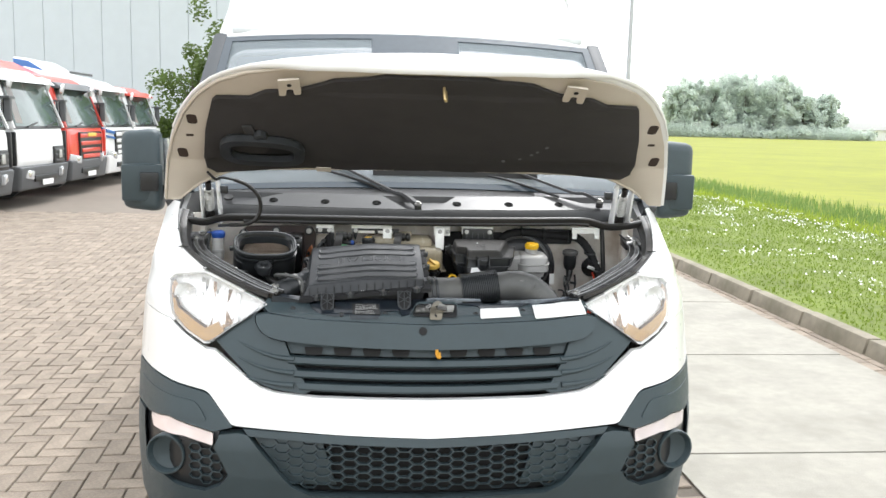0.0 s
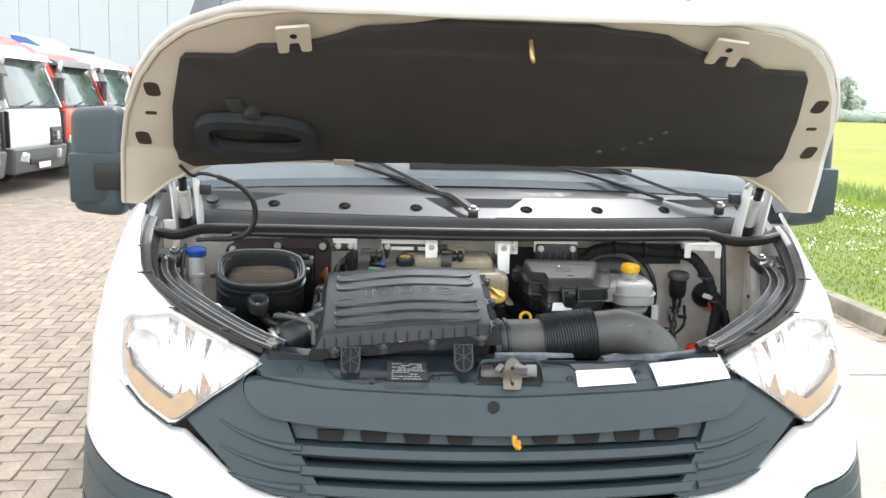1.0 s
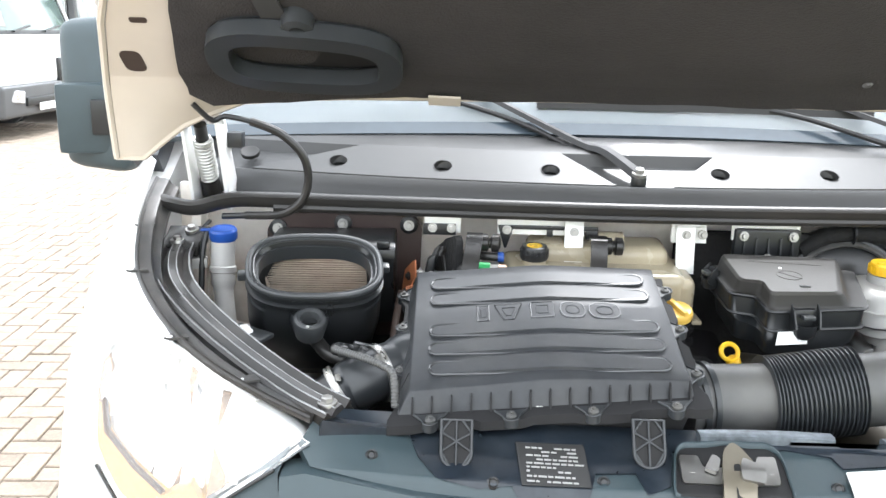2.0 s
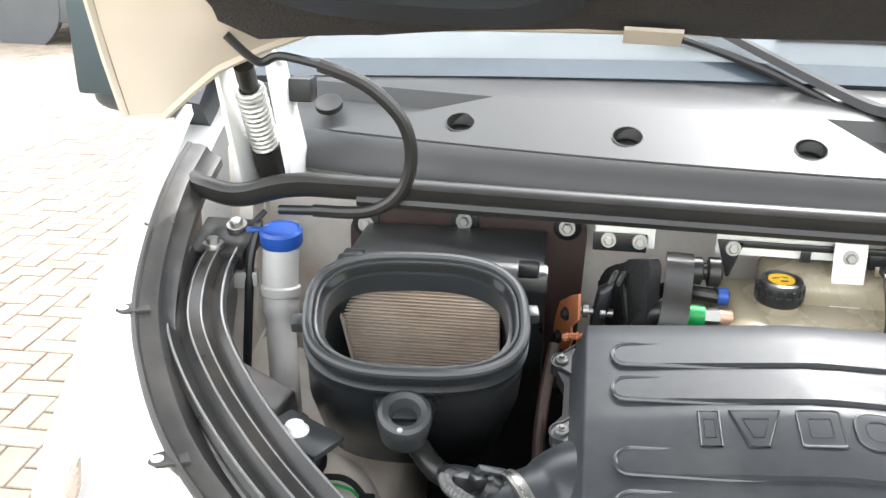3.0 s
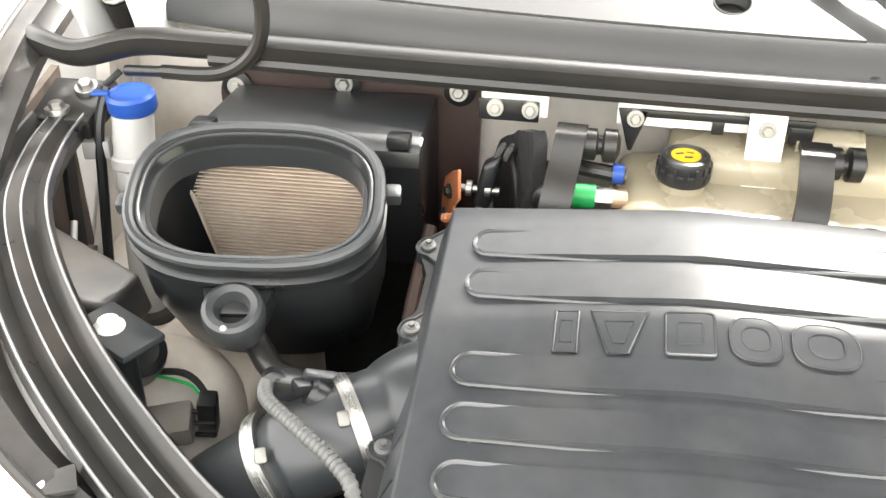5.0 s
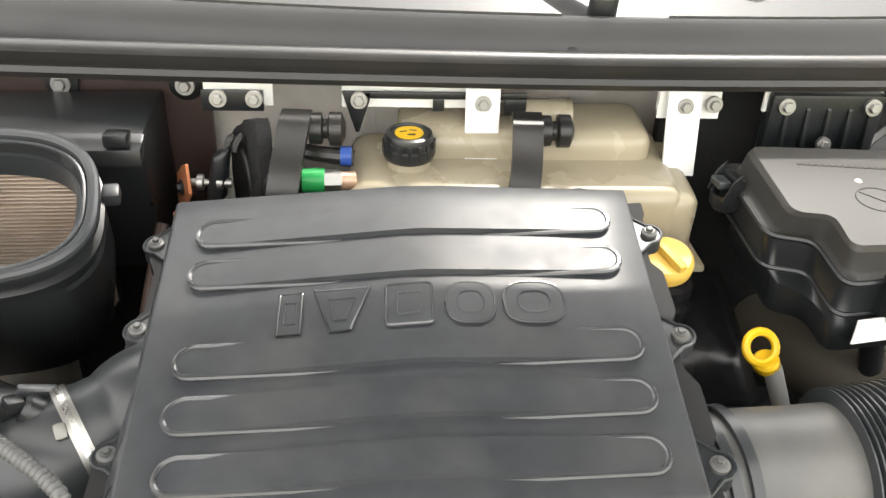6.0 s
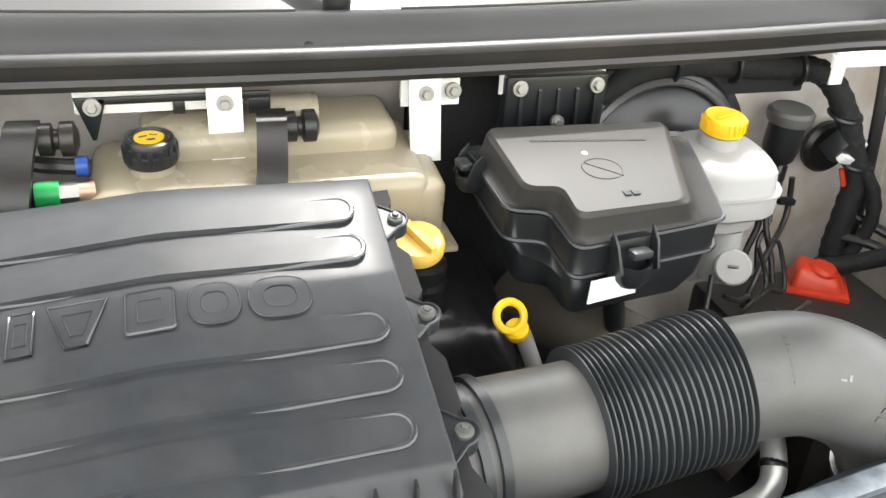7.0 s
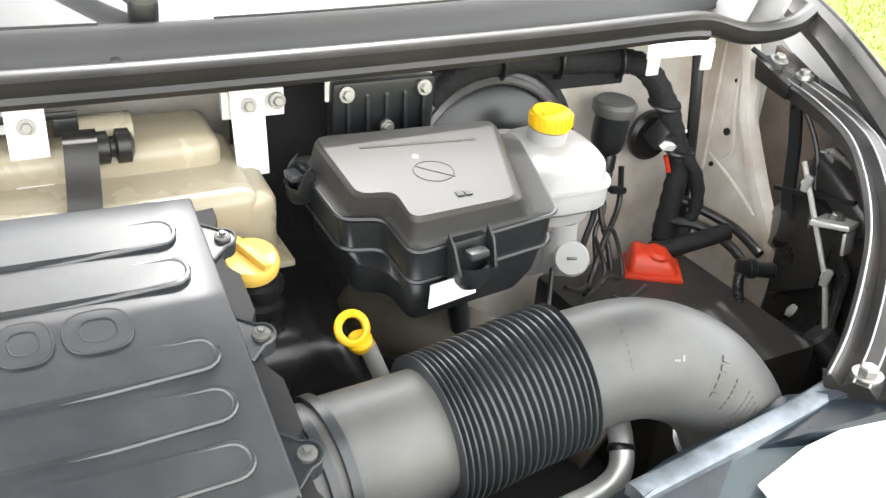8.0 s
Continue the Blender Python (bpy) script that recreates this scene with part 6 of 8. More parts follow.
part("tank_seam", box(B(), (-0.095, 3.235, 1.103), (0.39, 0.155, 0.008), bevel=0.003), TANK, et)
part("filling_tube", cyl(B(), (-0.10, 3.27, 1.228), (-0.035, 3.27, 1.228), 0.018, seg=20), TANK, et)
part("tank_neck", lathe(B(), (-0.208, 3.222, 1.17), (0, 0, 1), [(0.026, 0), (0.023, 0.012), (0.023, 0.036)], 24), TANK, et)
bm = B()
prof = [(0.0255, 0), (0.0268, 0.003), (0.0268, 0.012), (0.0250, 0.014), (0.0250, 0.021), (0.0233, 0.0255), (0.0194, 0.0265), (0.0185, 0.025), (0, 0.025)]
lathe(bm, (-0.208, 3.222, 1.2015), (0, -0.08, 1), prof, 40)
ck = part("cap", bm, BLACK, et, "black pressure cap with yellow mark")
for k in range(16):
    a = 2 * math.pi * k / 16
    part("cap_rib", box(B(), (-0.208 + 0.0259 * math.cos(a), 3.2215 + 0.0259 * math.sin(a), 1.2125), (0.0026, 0.0045, 0.016), (0, 0, math.degrees(a)), 0.001), BLACK, ck)
part("cap_mark", lathe(B(), (-0.208, 3.220, 1.2262), (0, -0.08, 1), [(0.0146, 0), (0.0146, 0.0008)], 24), YELLOW, ck)
for dx_, dy_, rz_ in ((-0.006, 0.002, 20), (0.004, 0.005, -15), (0.002, -0.006, 5)):
    part("cap_bar", box(B(), (-0.208 + dx_, 3.220 + dy_, 1.2273), (0.008, 0.0020, 0.0008), (0, 0, rz_)), BLACK, ck, smooth=0)
for x, ln in ((-0.330, 0.10), (-0.098, 0.115)):
    part("holding_strap", sweep(B(), spline([(x + 0.010, 3.232, 1.242), (x + 0.008, 3.205, 1.238), (x + 0.002, 3.160, 1.205), (x - 0.004, 3.146, 1.16), (x - 0.008, 3.140, 1.06)], 5), [(-0.004, -0.0150), (0.004, -0.0150), (0.004, 0.0150), (-0.004, 0.0150)], up=(1, 0, 0)), RUBBER, et, "black plastic strap")
    part("rubber_buffer", lathe(B(), (x + 0.022, 3.225, 1.228), (1, 0, 0), [(0.016, 0), (0.016, 0.012), (0.010, 0.014), (0.010, 0.018), (0.017, 0.02), (0.017, 0.032), (0.008, 0.036)], 20), RUBBER, et)
bm = B()
cyl(bm, (-0.314, 3.19, 1.187), (-0.292, 3.19, 1.187), 0.0125)
part("green_collar", bm, GREEN, et, "green hose collar")
part("steel_nipple", cyl(B(), (-0.294, 3.19, 1.187), (-0.277, 3.193, 1.186), 0.0115, seg=6), STEEL, et, "bright hexagon nut")
part("copper_neck", cyl(B(), (-0.280, 3.192, 1.186), (-0.262, 3.195, 1.185), 0.0095), PALECU, et, "pale copper neck")
part("blue_collar", cyl(B(), (-0.277, 3.21, 1.205), (-0.266, 3.21, 1.205), 0.010), BLUE, et, "blue hose clip")
part("vent_hose", tube(B(), [(-0.264, 3.21, 1.203), (-0.30, 3.215, 1.205), (-0.335, 3.23, 1.20), (-0.36, 3.24, 1.15), (-0.37, 3.24, 1.05)], 0.008, 10), RUBBER, et)
part("return_hose", tube(B(), [(-0.312, 3.19, 1.187), (-0.345, 3.20, 1.18), (-0.362, 3.21, 1.13), (-0.36, 3.20, 1.0)], 0.013, 12), RUBBER, et)
rgf = random.Random(5)
FOAM = rounded([(-0.004, 1.06), (0.112, 1.06), (0.122, 1.13), (0.123, 1.168), (0.115, 1.195), (0.064, 1.230), (0.003, 1.250)], 0.012, 3)
FOAM = [(a + rgf.uniform(-0.0022, 0.0022), b + rgf.uniform(-0.0022, 0.0022)) for a, b in FOAM]
part("foam_pad", flat_mesh(B(), FOAM, 0.03, lambda a, b, d: Vector((-0.342 - 0.42 * a - 0.933 * d, 3.195 + 1.09 * a - 0.36 * d, b - 0.12 * a + 0.003 * noise.noise(Vector((a * 60, b * 60, 0))))), 0.014), TAPE, et, "rough black foam pad")

# brackets under the cowl
WHITEZN = mat("white_zinc", (0.84, 0.84, 0.81), 0.42, metal=0.12, var=0.06, scale=40)


def bracket(x0, x1, bolts, tongue=None, dark=()):
    b = thing("mounting_bracket", ((x0 + x1) / 2, 3.26, 1.21), "pale steel bracket bolted under the cowl", "bracket", "brackets under the cowl")
    part("plate", box(B(), ((x0 + x1) / 2, 3.262, 1.256), (x1 - x0, 0.004, 0.036), bevel=0.0015), WHITEZN, b)
    for d0, d1, z0, z1, lean in dark:
        part("dark_plate", hexa(B(), [(d0 + lean, 3.2545, z0), (d1, 3.2545, z0), (d1, 3.2585, z0), (d0 + lean, 3.2585, z0)], [(d0, 3.2545, z1), (d1 + lean, 3.2545, z1), (d1 + lean, 3.2585, z1), (d0, 3.2585, z1)], 0.0018), BLACK, b)
    if tongue:
        part("tongue", hexa(B(), [(tongue - 0.018, 3.225, 1.178), (tongue + 0.016, 3.225, 1.178), (tongue + 0.016, 3.23, 1.178), (tongue - 0.018, 3.23, 1.178)], [(tongue - 0.018, 3.248, 1.272), (tongue + 0.018, 3.248, 1.272), (tongue + 0.018, 3.252, 1.272), (tongue - 0.018, 3.252, 1.272)], 0.001), WHITEZN, b)
    for x in bolts:
        part("bolt", bolt(B(), (x, 3.243 if tongue and abs(x - tongue) < 0.012 else 3.250, 1.249), (0, -1, 0.1), 0.0066), STEEL, b)
    part("hanger", box(B(), ((x0 + x1) / 2, 3.30, 1.272), (x1 - x0, 0.08, 0.004)), WHITEZN, b)
    return b


bracket(-0.417, -0.347, (-0.401, -0.365), dark=((-0.419, -0.356, 1.234, 1.2565, 0.0),))
bracket(-0.277, -0.115, (-0.259, -0.132), tongue=-0.132, dark=((-0.277, -0.259, 1.212, 1.257, 0.014), (-0.262, -0.085, 1.249, 1.257, 0.0), (-0.183, -0.171, 1.236, 1.250, 0.0), (-0.108, -0.085, 1.232, 1.250, 0.0)))
b3 = bracket(0.055, 0.122, (0.080, 0.113), tongue=0.079)
part("plate_flap", box(B(), (0.0885, 3.2575, 1.246), (0.067, 0.003, 0.030), bevel=0.001), WHITEZN, b3)
bracket(0.17, 0.30, ())
b6 = thing("hook_bracket", (0.69, 3.28, 1.235), "pale steel bracket with two hanging lugs", "bracket", "brackets under the cowl")
bm = B()
box(bm, (0.69, 3.283, 1.252), (0.115, 0.004, 0.016), bevel=0.001)
for x in (0.643, 0.737):
    box(bm, (x, 3.281, 1.240), (0.020, 0.004, 0.036), bevel=0.002)
part("plate", bm, WHITEZN, b6)
part("hanger", box(B(), (0.69, 3.31, 1.262), (0.11, 0.06, 0.004)), WHITEZN, b6)

# finned control unit
ecu = thing("control_unit", (0.235, 3.25, 1.12), "black finned control unit", "control unit")
part("unit_body", box(B(), (0.237, 3.262, 1.20), (0.125, 0.02, 0.125), (4, 0, 0), 0.006), BLACK, ecu)
for k in range(5):
    part("fin", hexa(B(), [(0.190 + 0.023 * k, 3.238, 1.15), (0.194 + 0.023 * k, 3.238, 1.15), (0.194 + 0.023 * k, 3.26, 1.15), (0.190 + 0.023 * k, 3.26, 1.15)], [(0.190 + 0.023 * k, 3.246, 1.245), (0.194 + 0.023 * k, 3.246, 1.245), (0.194 + 0.023 * k, 3.26, 1.255), (0.190 + 0.023 * k, 3.26, 1.255)]), BLACK, ecu, smooth=0)
for x in (0.189, 0.283):
    part("bolt", bolt(B(), (x, 3.244, 1.250), (0, -1, 0.1), 0.0068), STEEL, ecu)
part("small_screw", bolt(B(), (0.236, 3.238, 1.21), (0, -1, 0.1), 0.006), STEEL, ecu)

# fuse box
# lid sides: dusty, and darker than the top for their shade
FUSELID = mat("dusty_shaded_plastic", (0.020, 0.0195, 0.019), 0.5, var=0.16, scale=18, bump=0.02, bscale=600, dirt=0.35, dirt_color=(0.07, 0.066, 0.06), spec=0.3)
fz = thing("fuse_box", (0.235, 3.09, 1.06), "black fuse box with stepped dusty lid", "fuse box")
TOPF = [(0.133, 3.190), (0.338, 3.182), (0.285, 3.034), (0.170, 3.027), (0.172, 3.073), (0.136, 3.078)]
LIPF = [(0.116, 3.208), (0.382, 3.200), (0.343, 3.042), (0.168, 3.018), (0.165, 3.080), (0.123, 3.090)]
LOWF = [(0.128, 3.200), (0.366, 3.190), (0.336, 3.044), (0.168, 3.012), (0.156, 3.056), (0.132, 3.076)]


def fz_at(x, y, z):
    return Vector((x, y, z + (y - 3.1) * 0.14))


def blend_f(a, b, k, r):
    return rounded([(p[0] + (q[0] - p[0]) * k, p[1] + (q[1] - p[1]) * k) for p, q in zip(a, b)], r, 5)


def stepped(bm, outline_list):
    lv = [[bm.verts.new(fz_at(x, y, z)) for x, y in o] for o, z in outline_list]
    m = len(lv[0])
    for a, b in zip(lv, lv[1:]):
        for i in range(m):
            bm.faces.new((a[i], a[(i + 1) % m], b[(i + 1) % m], b[i]))
    bm.faces.new(lv[0][::-1]), bm.faces.new(lv[-1])
    bmesh.ops.recalc_face_normals(bm, faces=bm.faces)
    return bm


lidf = part("lid", stepped(B(), [(blend_f(LIPF, TOPF, k, r), z) for k, r, z in ((0.0, 0.014, 1.180), (0.02, 0.014, 1.186), (0.46, 0.014, 1.1880), (0.62, 0.014, 1.1915), (0.75, 0.013, 1.203), (0.84, 0.012, 1.2095))]), FUSELID, fz, "dusty black lid", smooth=50)
part("lid_top", stepped(B(), [(blend_f(LIPF, TOPF, k, r), z) for k, r, z in ((0.84, 0.012, 1.2096), (0.92, 0.012, 1.2125), (1.0, 0.012, 1.2143))]), GREYLID, lidf, "dusty grey lid top", smooth=60)
part("lid_panel", stepped(B(), [(blend_f(LIPF, TOPF, k, 0.012), z) for k, z in ((0.985, 1.2144), (1.0, 1.2152), (1.05, 1.2157))]), GREYLID, lidf, smooth=5)
part("base", stepped(B(), [(blend_f(LOWF, TOPF, k, 0.014), z) for k, z in ((0.65, 1.108), (0.25, 1.122), (0.10, 1.142))] + [(blend_f(LIPF, TOPF, 0.14, 0.014), 1.148), (blend_f(LIPF, TOPF, 0.08, 0.014), 1.1795)]), BLACK, fz, smooth=45)
for k, z in ((0.0, 1.183), (0.08, 1.150)):
    part("lid_bead", sweep(B(), [fz_at(x, y, z) for x, y in blend_f(LIPF, TOPF, k, 0.014)], circle(0.0028, 6), closed=True), BLACK, fz)
for c, rot, sc in (((0.228, 3.014, 1.162), 8, 1.0), ((0.110, 3.172, 1.192), -85, 0.78)):
    m_ = pose(*c, 0, 0, rot) @ Matrix.Scale(sc, 4)
    k = part("clasp", hexa(B(), [m_ @ Vector(p) for p in ((-0.021, 0.002, -0.026), (0.021, 0.002, -0.026), (0.021, 0.016, -0.026), (-0.021, 0.016, -0.026))], [m_ @ Vector(p) for p in ((-0.021, 0.004, 0.016), (0.021, 0.004, 0.016), (0.021, 0.016, 0.016), (-0.021, 0.016, 0.016))], 0.003), BLACK, fz)
    for s in (-1, 1):
        part("clasp_ear", hexa(B(), [m_ @ Vector(p) for p in ((s * 0.021 - 0.002, -0.014, -0.012), (s * 0.021 + 0.002, -0.014, -0.012), (s * 0.021 + 0.002, 0.004, -0.022), (s * 0.021 - 0.002, 0.004, -0.022))], [m_ @ Vector(p) for p in ((s * 0.023 - 0.0015, -0.004, 0.014), (s * 0.023 + 0.0015, -0.004, 0.014), (s * 0.023 + 0.0015, 0.008, 0.026), (s * 0.023 - 0.0015, 0.008, 0.026))], 0.001), BLACK, k)
    part("clasp_cup", lathe(B(), m_ @ Vector((0, 0.003, -0.024)), (0, 0, 1), [(a * sc, b * sc) for a, b in ((0.014, -0.008), (0.020, 0.0), (0.021, 0.016), (0.018, 0.016), (0.016, 0.004), (0, 0.004))], 20), BLACK, k)
    part("clasp_tongue", box(B(), m_ @ Vector((0, -0.008, 0.006)), (0.022, 0.014, 0.008), (0, 0, rot), 0.003), DUSTY, k)
part("fuse_label", flat_mesh(B(), [(0.178, 0), (0.234, 0), (0.234, 0.021), (0.182, 0.021)], 0, lambda a, b, d: Vector((a, 2.9985 + 0.22 * b + (a - 0.172) * 0.19 + d, 1.121 + b)), 0.002), PAPER, fz, "white label")
bm = B()
sweep(bm, [fz_at(0.225 + 0.021 * math.cos(a), 3.097 + 0.019 * math.sin(a), 1.2159) for a in (2 * math.pi * i / 24 for i in range(24))], circle(0.0006, 5), closed=True)
cyl(bm, fz_at(0.211, 3.109, 1.2159), fz_at(0.242, 3.082, 1.2159), 0.0006, seg=5)
part("lid_symbol", bm, GREYLID, fz)
bm = B()
for a in (-0.007, 0.002):
    box(bm, fz_at(0.238 + a, 3.052, 1.2160), (0.007, 0.009, 0.0014))
part("book_mark", bm, DUSTY, fz, smooth=0)
part("white_dot", lathe(B(), fz_at(0.219, 3.128, 1.2158), (0, -0.14, 1), [(0.0035, 0), (0.0025, 0.001)], 12), PAPER, fz)
for i in range(20):
    part("embossed_bar", box(B(), fz_at(0.172 + 0.0065 * i, 3.158 - 0.0006 * i, 1.2158), (0.0045, 0.006, 0.0005)), GREYLID, fz, smooth=0)
part("fuse_box_leg", cyl(B(), (0.27, 3.08, 0.99), (0.25, 3.09, 1.10), 0.012), BLACK, fz)

# brake fluid reservoir and booster
bo = thing("brake_booster", (0.43, 3.30, 0.95), "black round brake booster behind the reservoir", "brake booster")
part("booster_drum", lathe(B(), (0.42, 3.365, 1.095), (0.05, -1, 0.1), [(0.10, 0), (0.150, 0.01), (0.152, 0.03), (0.146, 0.035), (0.136, 0.05), (0.132, 0.052), (0.0, 0.053)], 48), BLACK, bo)
part("drum_face", lathe(B(), (0.42, 3.365, 1.095), (0.05, -1, 0.1), [(0.128, 0.050), (0.126, 0.056), (0.120, 0.060), (0.117, 0.058), (0.116, 0.052)], 48, cap=False), mat("pale_drum", (0.13, 0.128, 0.124), 0.3, metal=0.4, var=0.1), bo, "pale rolled band")
part("drum_hub", lathe(B(), (0.42, 3.365, 1.095), (0.05, -1, 0.1), [(0.1175, 0.051), (0.110, 0.057), (0.06, 0.066), (0.0, 0.068)], 40), BLACK, bo)
part("drum_rim", lathe(B(), (0.42, 3.345, 1.095), (0.05, -1, 0.1), [(0.150, 0.0), (0.157, 0.004), (0.157, 0.012), (0.150, 0.016)], 48), BLACK, bo)
part("booster_label", flat_mesh(B(), [(0.545, 0), (0.565, 0), (0.565, 0.045), (0.545, 0.045)], 0, lambda a, b, d: Vector((a, 3.285 - d, 1.03 + b)), 0.002), PAPER, bo)
rs = thing("brake_fluid_reservoir", (0.46, 3.24, 1.02), "white brake fluid reservoir with yellow cap", "reservoir")
bm = B()


def rbox(bm, levels, r):
    lv = []
    for x0, x1, y0, y1, z in levels:
        o = rounded([(x0, y0), (x1, y0), (x1, y1), (x0, y1)], r, 5)
        lv.append([bm.verts.new((x, y, z + (y - 3.24) * 0.12)) for x, y in o])
    m = len(lv[0])
    for a, b in zip(lv, lv[1:]):
        for i in range(m):
            bm.faces.new((a[i], a[(i + 1) % m], b[(i + 1) % m], b[i]))
    bm.faces.new(lv[0][::-1]), bm.faces.new(lv[-1])
    return bm


part("tank_shell", rbox(B(), [(0.432, 0.487, 3.195, 3.25, 1.060), (0.424, 0.496, 3.188, 3.258, 1.080), (0.408, 0.506, 3.176, 3.272, 1.084), (0.406, 0.508, 3.174, 3.274, 1.102), (0.396, 0.518, 3.164, 3.288, 1.106), (0.393, 0.521, 3.161, 3.292, 1.110), (0.393, 0.521, 3.161, 3.292, 1.134), (0.396, 0.518, 3.164, 3.288, 1.138), (0.397, 0.517, 3.166, 3.286, 1.158), (0.403, 0.511, 3.171, 3.281, 1.166), (0.416, 0.498, 3.184, 3.270, 1.170)], 0.046), MILK, rs)
part("tank_weld", rbox(B(), [(0.390, 0.524, 3.158, 3.295, 1.1345), (0.390, 0.524, 3.158, 3.295, 1.1375)], 0.048), MILK, rs)
part("tank_extension", rbox(B(), [(0.325, 0.44, 3.19, 3.285, 1.11), (0.322, 0.44, 3.186, 3.29, 1.155), (0.335, 0.44, 3.196, 3.282, 1.166)], 0.03), MILK, rs)
part("tank_neck", lathe(B(), (0.455, 3.240, 1.160), (0, -0.1, 1), [(0.025, 0), (0.025, 0.025)], 28), MILK, rs)
bm = B()
lathe(bm, (0.457, 3.238, 1.187), (0, -0.1, 1), [(0.0262, 0), (0.0262, 0.016), (0.0242, 0.020), (0.021, 0.019), (0.0, 0.0185)], 36)
cy = part("cap", bm, YELLOW, rs, "yellow ribbed screw cap")
for k in range(24):
    a = 2 * math.pi * k / 24
    part("cap_rib", box(B(), (0.457 + 0.0264 * math.cos(a), 3.2372 + 0.0264 * math.sin(a), 1.196), (0.003, 0.003, 0.014), (6, 0, math.degrees(a))), YELLOW, cy, smooth=0)
part("cap_ridge", box(B(), (0.457, 3.2360, 1.2070), (0.036, 0.006, 0.003), (-6, 0, 20), 0.001), YELLOW, cy)
part("feed_pipe", cyl(B(), (0.468, 3.20, 1.0), (0.468, 3.205, 1.07), 0.024), MILK, rs)
part("pressure_plug", lathe(B(), (0.468, 3.170, 1.030), (-0.35, -0.75, 0.5), [(0.018, -0.022), (0.018, -0.008), (0.0235, -0.007), (0.0235, 0.0), (0.021, 0.003), (0, 0.003)], 28), MILK, rs)
part("plug_mark", box(B(), (0.4665, 3.1665, 1.0325), (0.012, 0.003, 0.003), (30, 0, -20)), LINER, rs)
for pts, r in (([(0.645, 3.335, 1.056), (0.628, 3.325, 1.007), (0.632, 3.295, 0.948), (0.63, 3.26, 0.88)], 0.0045), ([(0.664, 3.335, 1.063), (0.662, 3.325, 1.002), (0.592, 3.265, 0.971), (0.54, 3.22, 0.93)], 0.0045), ([(0.557, 3.24, 1.011), (0.568, 3.22, 0.963), (0.514, 3.18, 0.959), (0.47, 3.17, 0.93)], 0.0032), ([(0.577, 3.25, 1.012), (0.599, 3.25, 1.005), (0.601, 3.22, 0.95), (0.553, 3.20, 0.964), (0.50, 3.19, 0.92)], 0.0032), ([(0.449, 3.15, 1.002), (0.48, 3.16, 0.985), (0.511, 3.18, 0.975), (0.53, 3.20, 0.94)], 0.0035)):
    part("brake_cable", tube(B(), pts, r, 8), RUBBER, rs, "thin black cable")
part("cable_clip", box(B(), (0.657, 3.328, 1.029), (0.028, 0.014, 0.010), (0, 8, 0), 0.003), BLACK, rs)
part("master_cylinder", cyl(B(), (0.44, 3.205, 1.018), (0.44, 3.31, 1.03), 0.028), ALU, rs)

# intake hose with bellows
ih = thing("intake_hose", (0.25, 2.86, 0.95), "grey-black intake hose with ribbed bellows and elbow", "intake hose")
HP = [(0.0, 2.888, 1.062), (0.045, 2.894, 1.064), (0.10, 2.897, 1.065), (0.152, 2.900, 1.068), (0.218, 2.904, 1.077), (0.283, 2.903, 1.086), (0.345, 2.890, 1.094), (0.405, 2.876, 1.070), (0.452, 2.866, 1.020), (0.476, 2.862, 0.96), (0.482, 2.86, 0.90)]
HPS = spline(HP, 12)
part("hose_tube", sweep(B(), HPS, circle(0.0575, 40), scale=lambda i, n: 1.0 if i < 60 else max(0.96, 1.0 - 0.04 * (i - 60) / 30)), HOSE, ih)
bell = HPS[31:59]
seg = []
for i in range(len(bell) * 3 - 3):
    j, f_ = divmod(i, 3)
    seg.append(bell[j].lerp(bell[j + 1], f_ / 3))
part("bellows", sweep(B(), seg, circle(0.0695, 40), scale=lambda i, n: 1.0 if i % 4 in (0, 1) else 0.915), DUSTY, ih, "ribbed rubber bellows", smooth=60)
for i in (5, 9):
    part("end_ring", sweep(B(), HPS[i:i + 3], circle(0.0625, 36)), DUSTY, ih)
part("end_collar", sweep(B(), HPS[103:107], circle(0.060, 32)), DUSTY, ih)


def on_hose(i, angle, lift=0.0):
    """A point on the elbow's skin and the frame there: along, outwards, across."""
    c_, d_ = HPS[i], (HPS[i + 1] - HPS[i - 1]).normalized()
    v_ = Vector((-0.55, -0.50, 0.50))
    n_ = (v_ - d_ * d_.dot(v_)).normalized()
    w_ = d_.cross(n_)
    a_ = math.radians(angle)
    out = n_ * math.cos(a_) + w_ * math.sin(a_)
    r_ = 0.0575 * max(0.96, 1.0 - 0.04 * (i - 60) / 30)
    return c_ + out * (r_ + lift), d_, out, d_.cross(out)


def hose_block(i, angle, along, across, height=0.0011):
    p, d_, o_, w_ = on_hose(i, angle, -0.001)
    base = [p + d_ * along * sa + w_ * across * sb for sa, sb in ((-1, -1), (1, -1), (1, 1), (-1, 1))]
    return hexa(B(), base, [q + o_ * (0.001 + height) for q in base], 0)


for k in range(5):
    part("embossed_block", hose_block(81, -22 + k * 9, 0.0044, 0.0028), HOSE, ih)
for k in range(6):
    part("embossed_block", hose_block(84, -14 + k * 6, 0.0022, 0.0016), HOSE, ih)
for k in range(7):
    part("embossed_block", hose_block(67, -30 + k * 7, 0.0018, 0.0016, 0.0007), HOSE, ih)
bm = B()
for row in range(6):
    for k in range(9):
        p, d_, o_, w_ = on_hose(87 + row, -18 + k * 5)
        base = [p + d_ * 0.0011 * sa + w_ * 0.0014 * sb for sa, sb in ((-1, -1), (1, -1), (1, 1), (-1, 1))]
        hexa(bm, [q - o_ * 0.001 for q in base], [q + o_ * 0.0008 for q in base])
part("date_grid", bm, HOSE, ih, "raised moulded grid", smooth=0)
